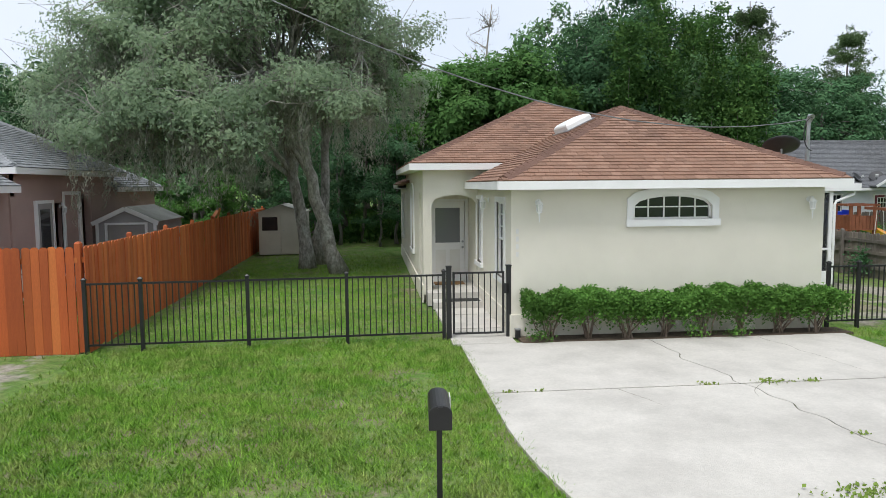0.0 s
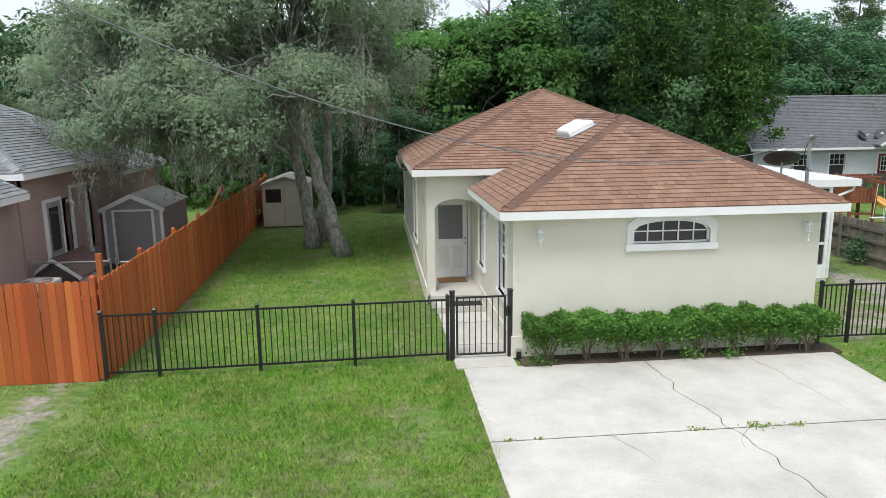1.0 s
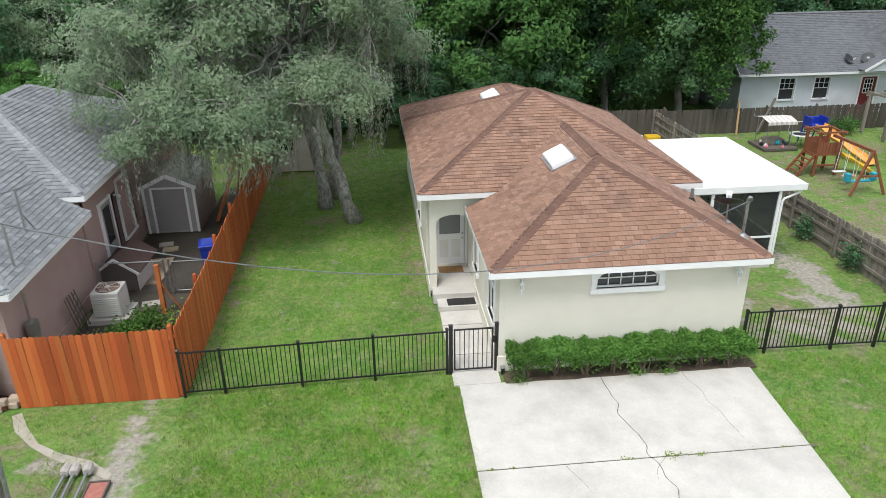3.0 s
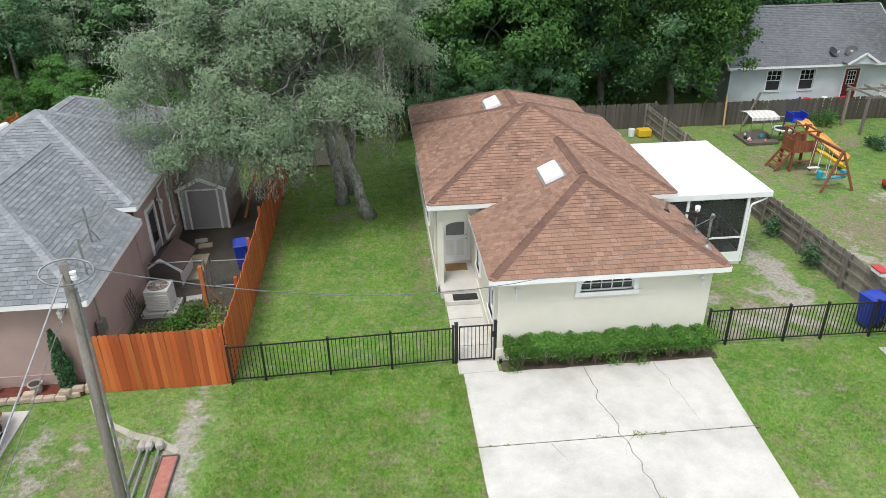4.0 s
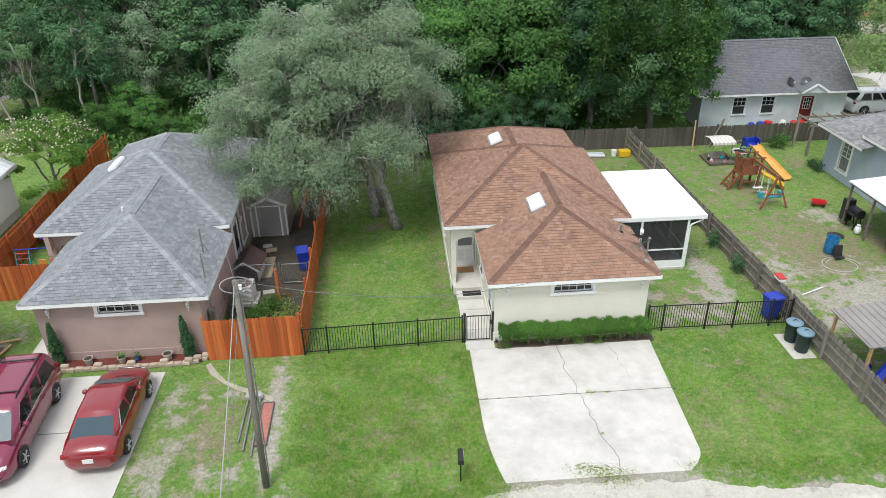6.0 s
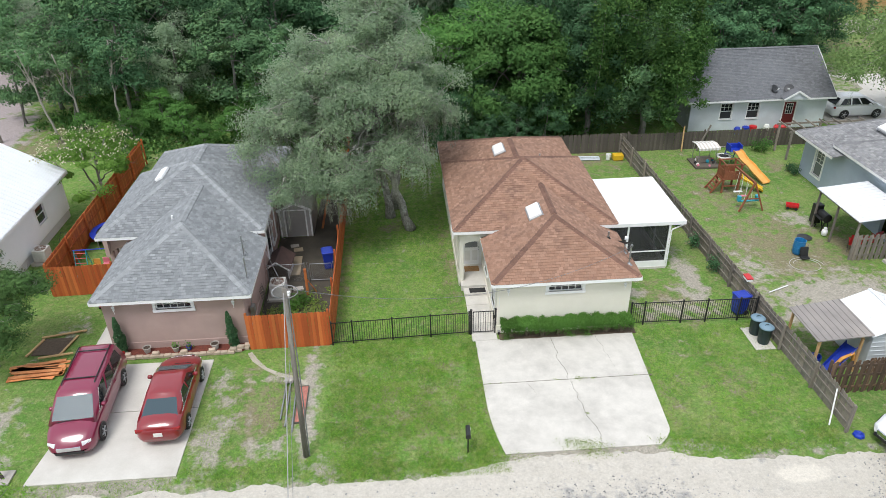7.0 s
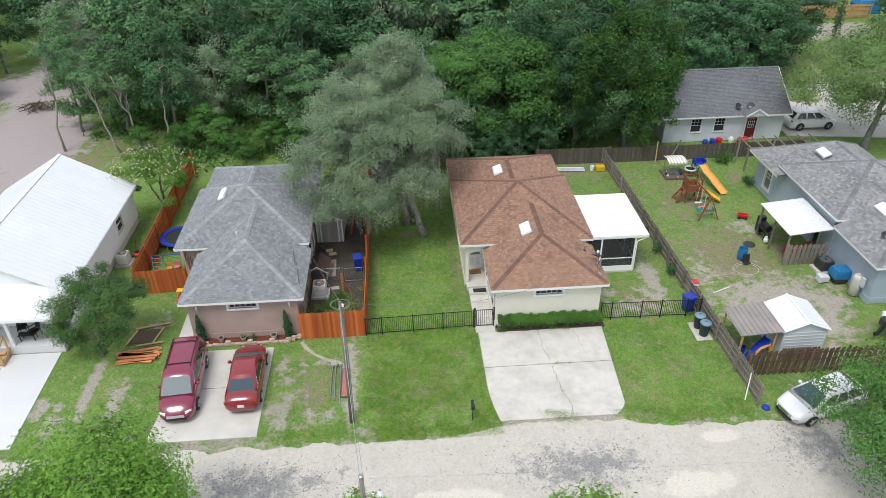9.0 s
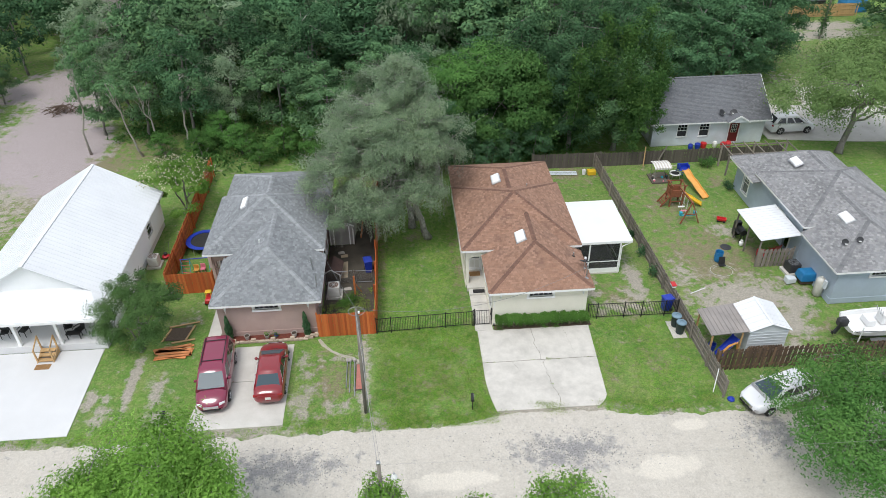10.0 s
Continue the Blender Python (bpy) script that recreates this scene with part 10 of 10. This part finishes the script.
part("propeller", Geo().lathe((0, 0, 0), [(0.05, -0.05), (0.14, 0), (0.05, 0.03)], 8).moved(pose(23.15, 9.35, 0.5, 0, 90, 0)), BLACK, eng)
tl = thing("boat_trailer", (26.3, 9.3, 0), "galvanised boat trailer under the white boat", "trailer")
for y in (8.7, 10.0):
    part("frame_rail", Geo().bar((24.0, y, 0.45), (28.5, 9.35 + (y - 9.35) * 0.35, 0.5), 0.08, 0.1), GALV, tl)
    part("bunk", Geo().bar((24.1, 9.35 + (y - 9.35) * 0.7, 0.66), (27.5, 9.35 + (y - 9.35) * 0.7, 0.66), 0.1, 0.06), GREYWOOD, tl)
part("tongue", Geo().bar((28.4, 9.35, 0.5), (30.2, 9.35, 0.45), 0.08, 0.1), GALV, tl)
for x in (25.3, 26.05):
    for y in (8.3, 10.4):
        wl_ = part("wheel", Geo().lathe((0, 0, 0), [(0.18, -0.08), (0.3, -0.09), (0.33, -0.05), (0.33, 0.05), (0.3, 0.09), (0.18, 0.08)], 20).moved(pose(x, y, 0.33, 90)), RUBBER, tl)
        part("rim", Geo().lathe((0, 0, 0), [(0.19, -0.07), (0.17, 0.06), (0.06, 0.07)], 14).moved(pose(x, y, 0.33, 90 if y < 9 else -90)), GALV, wl_)
for y in (8.3, 10.4):
    part("mudguard", Geo().box(24.9, 26.45, y - 0.13, y + 0.13, 0.7, 0.74), GALV, tl)
gp_ = single("guide_post", Geo().tube([(24.05, 8.2, 0.5), (24.05, 8.15, 1.9)], 0.04, 8), WHITE, "white upright guide post on the boat trailer", "guide post")

# pergola deck behind the blue house, leaning poles, plants by the fence
pg = thing("pergola", (27, 30.5, 0), "open grey timber pergola frame behind the blue house", "pergola")
for x in (24.9, 27.8, 30.7):
    for y in (29.95, 31.6):
        part("post", Geo().box(x - 0.06, x + 0.06, y - 0.06, y + 0.06, 0, 1.92), GREYWOOD, pg)
for k in range(7):
    x = 24.95 + k * 0.96
    part("rafter", Geo().bar((x, 29.6, 2.08), (x, 31.95, 2.08), 0.05, 0.1), GREYWOOD, pg)
for y in (29.95, 31.6):
    part("beam", Geo().bar((24.7, y, 1.97), (30.9, y, 1.97), 0.06, 0.12), GREYWOOD, pg)
for x, d in ((18.4, 0.1), (19.5, 0.9)):
    single("leaning_pole", Geo().bar((x, 32.15, 0), (x + d, 32.5, 1.75), 0.09, 0.09), PINE if d < 0.5 else GREYWOOD, "timber pole leaning on the dark fence", "pole")
for x, y, m in ((23.6, 34.9, BLUEPLASTIC), (24.3, 35.0, BLUEPLASTIC), (24.9, 35.1, REDPLASTIC), (26.7, 35.0, REDPLASTIC), (27.2, 35.1, REDPLASTIC), (26.0, 35.2, OFFWHITE)):
    s = rt.uniform(0.2, 0.28)
    tt = single("plastic_tub", Geo().lathe((x, y, 0), [(s * 0.8, 0), (s, 0.25), (s * 1.05, 0.38 + 0.15 * rt.random()), (s * 0.7, 0.55), (s * 0.3, 0.57)], 12), m, "bulky plastic tub standing against the far house", "tub", "tubs by the far house", bevel=0.01)


def small_shrub(x, y, w, h, mat, label, seed, n=500, size=0.09):
    rng = np.random.default_rng(seed)
    t = thing("shrub", (x, y, 0), label, "shrub")
    st, lv = Geo(), Geo()
    for k in range(6):
        e = rng.normal(size=3) * (w * 0.4, w * 0.4, 0) + (0, 0, h * rng.uniform(0.5, 0.9))
        st.tube([Vector((0, 0, -0.02)), Vector(e * (0.4, 0.4, 0.5)), Vector(e)], [0.015, 0.01, 0.004], 4)
    p = rng.normal(size=(n, 3)) * (w * 0.42, w * 0.42, h * 0.26) + (0, 0, h * 0.52)
    leaf_cards(lv, p[p[:, 2] > 0.03], size, rng, 0.0)
    part("stem", st, STEM, t, local=True)
    part("foliage", lv, mat, t, local=True)


for x, y, w, h in ((14.25, 19.1, 0.4, 0.8), (14.3, 16.6, 0.42, 0.85), (14.2, 21.5, 0.3, 0.5)):
    small_shrub(x, y, w, h, LEAF_DARK, "small dark shrub against the grey fence", int(x * 100 + y))
yw = Geo()
rngy = np.random.default_rng(404)
for _ in range(260):
    x, y = rngy.uniform(-8.35, -5.05), rngy.uniform(12.5, 17.2)
    if noise.noise((x * 0.9, y * 0.9, 3)) > -0.12 - 0.12 * (15 - y) and y < 15.4 + 1.6 * (x > -6.3):
        leaf_cards(yw, np.abs(rngy.normal(size=(26, 3))) * (0.16, 0.16, 0.07) * rngy.choice((-1, 1), size=(26, 3)) * (1, 1, 0) + np.abs(rngy.normal(size=(26, 3))) * (0, 0, 0.07) + (x, y, 0.0), 0.085, rngy, -0.4)
single("yard_weeds", yw, GRASS, "low green weeds in the side yard", "weeds", kind="stuff")
small_shrub(-6.6, 15.6, 0.6, 0.55, DARKLEAF, "low leafy plant in the side yard", 61, 700)
small_shrub(-7.1, 15.2, 0.5, 0.4, DARKLEAF, "low leafy plant in the side yard", 62, 500)
for x, y in ((23.9, 31.4), (24.4, 31.9), (23.5, 31.7)):
    small_shrub(x, y, 0.5, 0.8, LEAF_BRIGHT, "bright green potted shrub by the pergola", int(x * 77 + y), 400)
for k, (x, y) in enumerate(((24.2, 28.1), (24.25, 27.5))):
    small_shrub(x, y, 0.35, 0.55, LEAF_DARK, "small shrub against the blue wall", 70 + k, 350)

# timber and buckets at the lawn's far end
wpile = thing("pipe_pile", (11.5, 31.5, 0), "stack of pale pipes lying by the dark fence", "pipes")
for k in range(5):
    part("pipe", Geo().tube([(9.0 + 0.1 * k, 32.0 - 0.13 * k, 0.06 + 0.05 * (k % 2)), (12.3, 31.7 - 0.13 * k, 0.06 + 0.05 * (k % 2))], 0.05, 8), TIN, wpile)
bk = single("bucket", Geo().lathe((12.9, 31.3, 0), [(0.15, 0), (0.18, 0.4), (0.16, 0.4), (0.13, 0.05)], 12), WHITE, "white bucket by the dark fence", "bucket")
yl = single("yellow_crate", Geo().box(13.2, 13.9, 31.0, 31.5, 0, 0.4), YELLOWPLASTIC, "yellow plastic crate by the dark fence", "crate", bevel=0.04)


# tan fence, vine-grown post and dark trailer beyond the sandy street
board_fence("fence", (50.0, 71.4), (59.8, 71.2), 1.7, PINE, "tan board fence beyond the sandy street", board=0.3, seed=12)
vp = thing("street_post", (50.2, 62.5, 0), "timber street post overgrown with vine", "post")
part("post", Geo().tube([(50.2, 62.5, 0), (50.3, 62.5, 5.5)], 0.12, 8), POLEWOOD, vp)
vgeo = Geo()
rvp = np.random.default_rng(91)
leaf_cards(vgeo, rvp.normal(size=(900, 3)) * (0.3, 0.3, 1.3) + (50.25, 62.5, 2.6), 0.22, rvp, 0.3, None, True)
part("vine", vgeo, LEAF_WOOD, vp)
trl = thing("trailer", (53.5, 75.0, 0), "dark flat trailer behind the tan fence", "trailer")
part("bed", Geo().box(51.5, 57.0, 74.2, 76.0, 0.7, 1.3), BLACK, trl)
for x in (53.0, 54.0):
    part("wheel", Geo().lathe((0, 0, 0), [(0.2, -0.1), (0.36, -0.1), (0.36, 0.1), (0.2, 0.1)], 16).moved(pose(x, 74.15, 0.36, 90)), RUBBER, trl)
single("tarpaulin_cover", Geo().loft([[(60.5 + sx * 1.6 * k, 73.5 + sy * 1.1 * k, z) for sx, sy in ((-1, -1), (1, -1), (1, 1), (-1, 1))] for k, z in ((1, 0), (1, 1.2), (0.8, 1.7), (0.4, 1.9))]), TARPBLUE, "bright blue tarpaulin over a load", "tarpaulin", bevel=0.08)
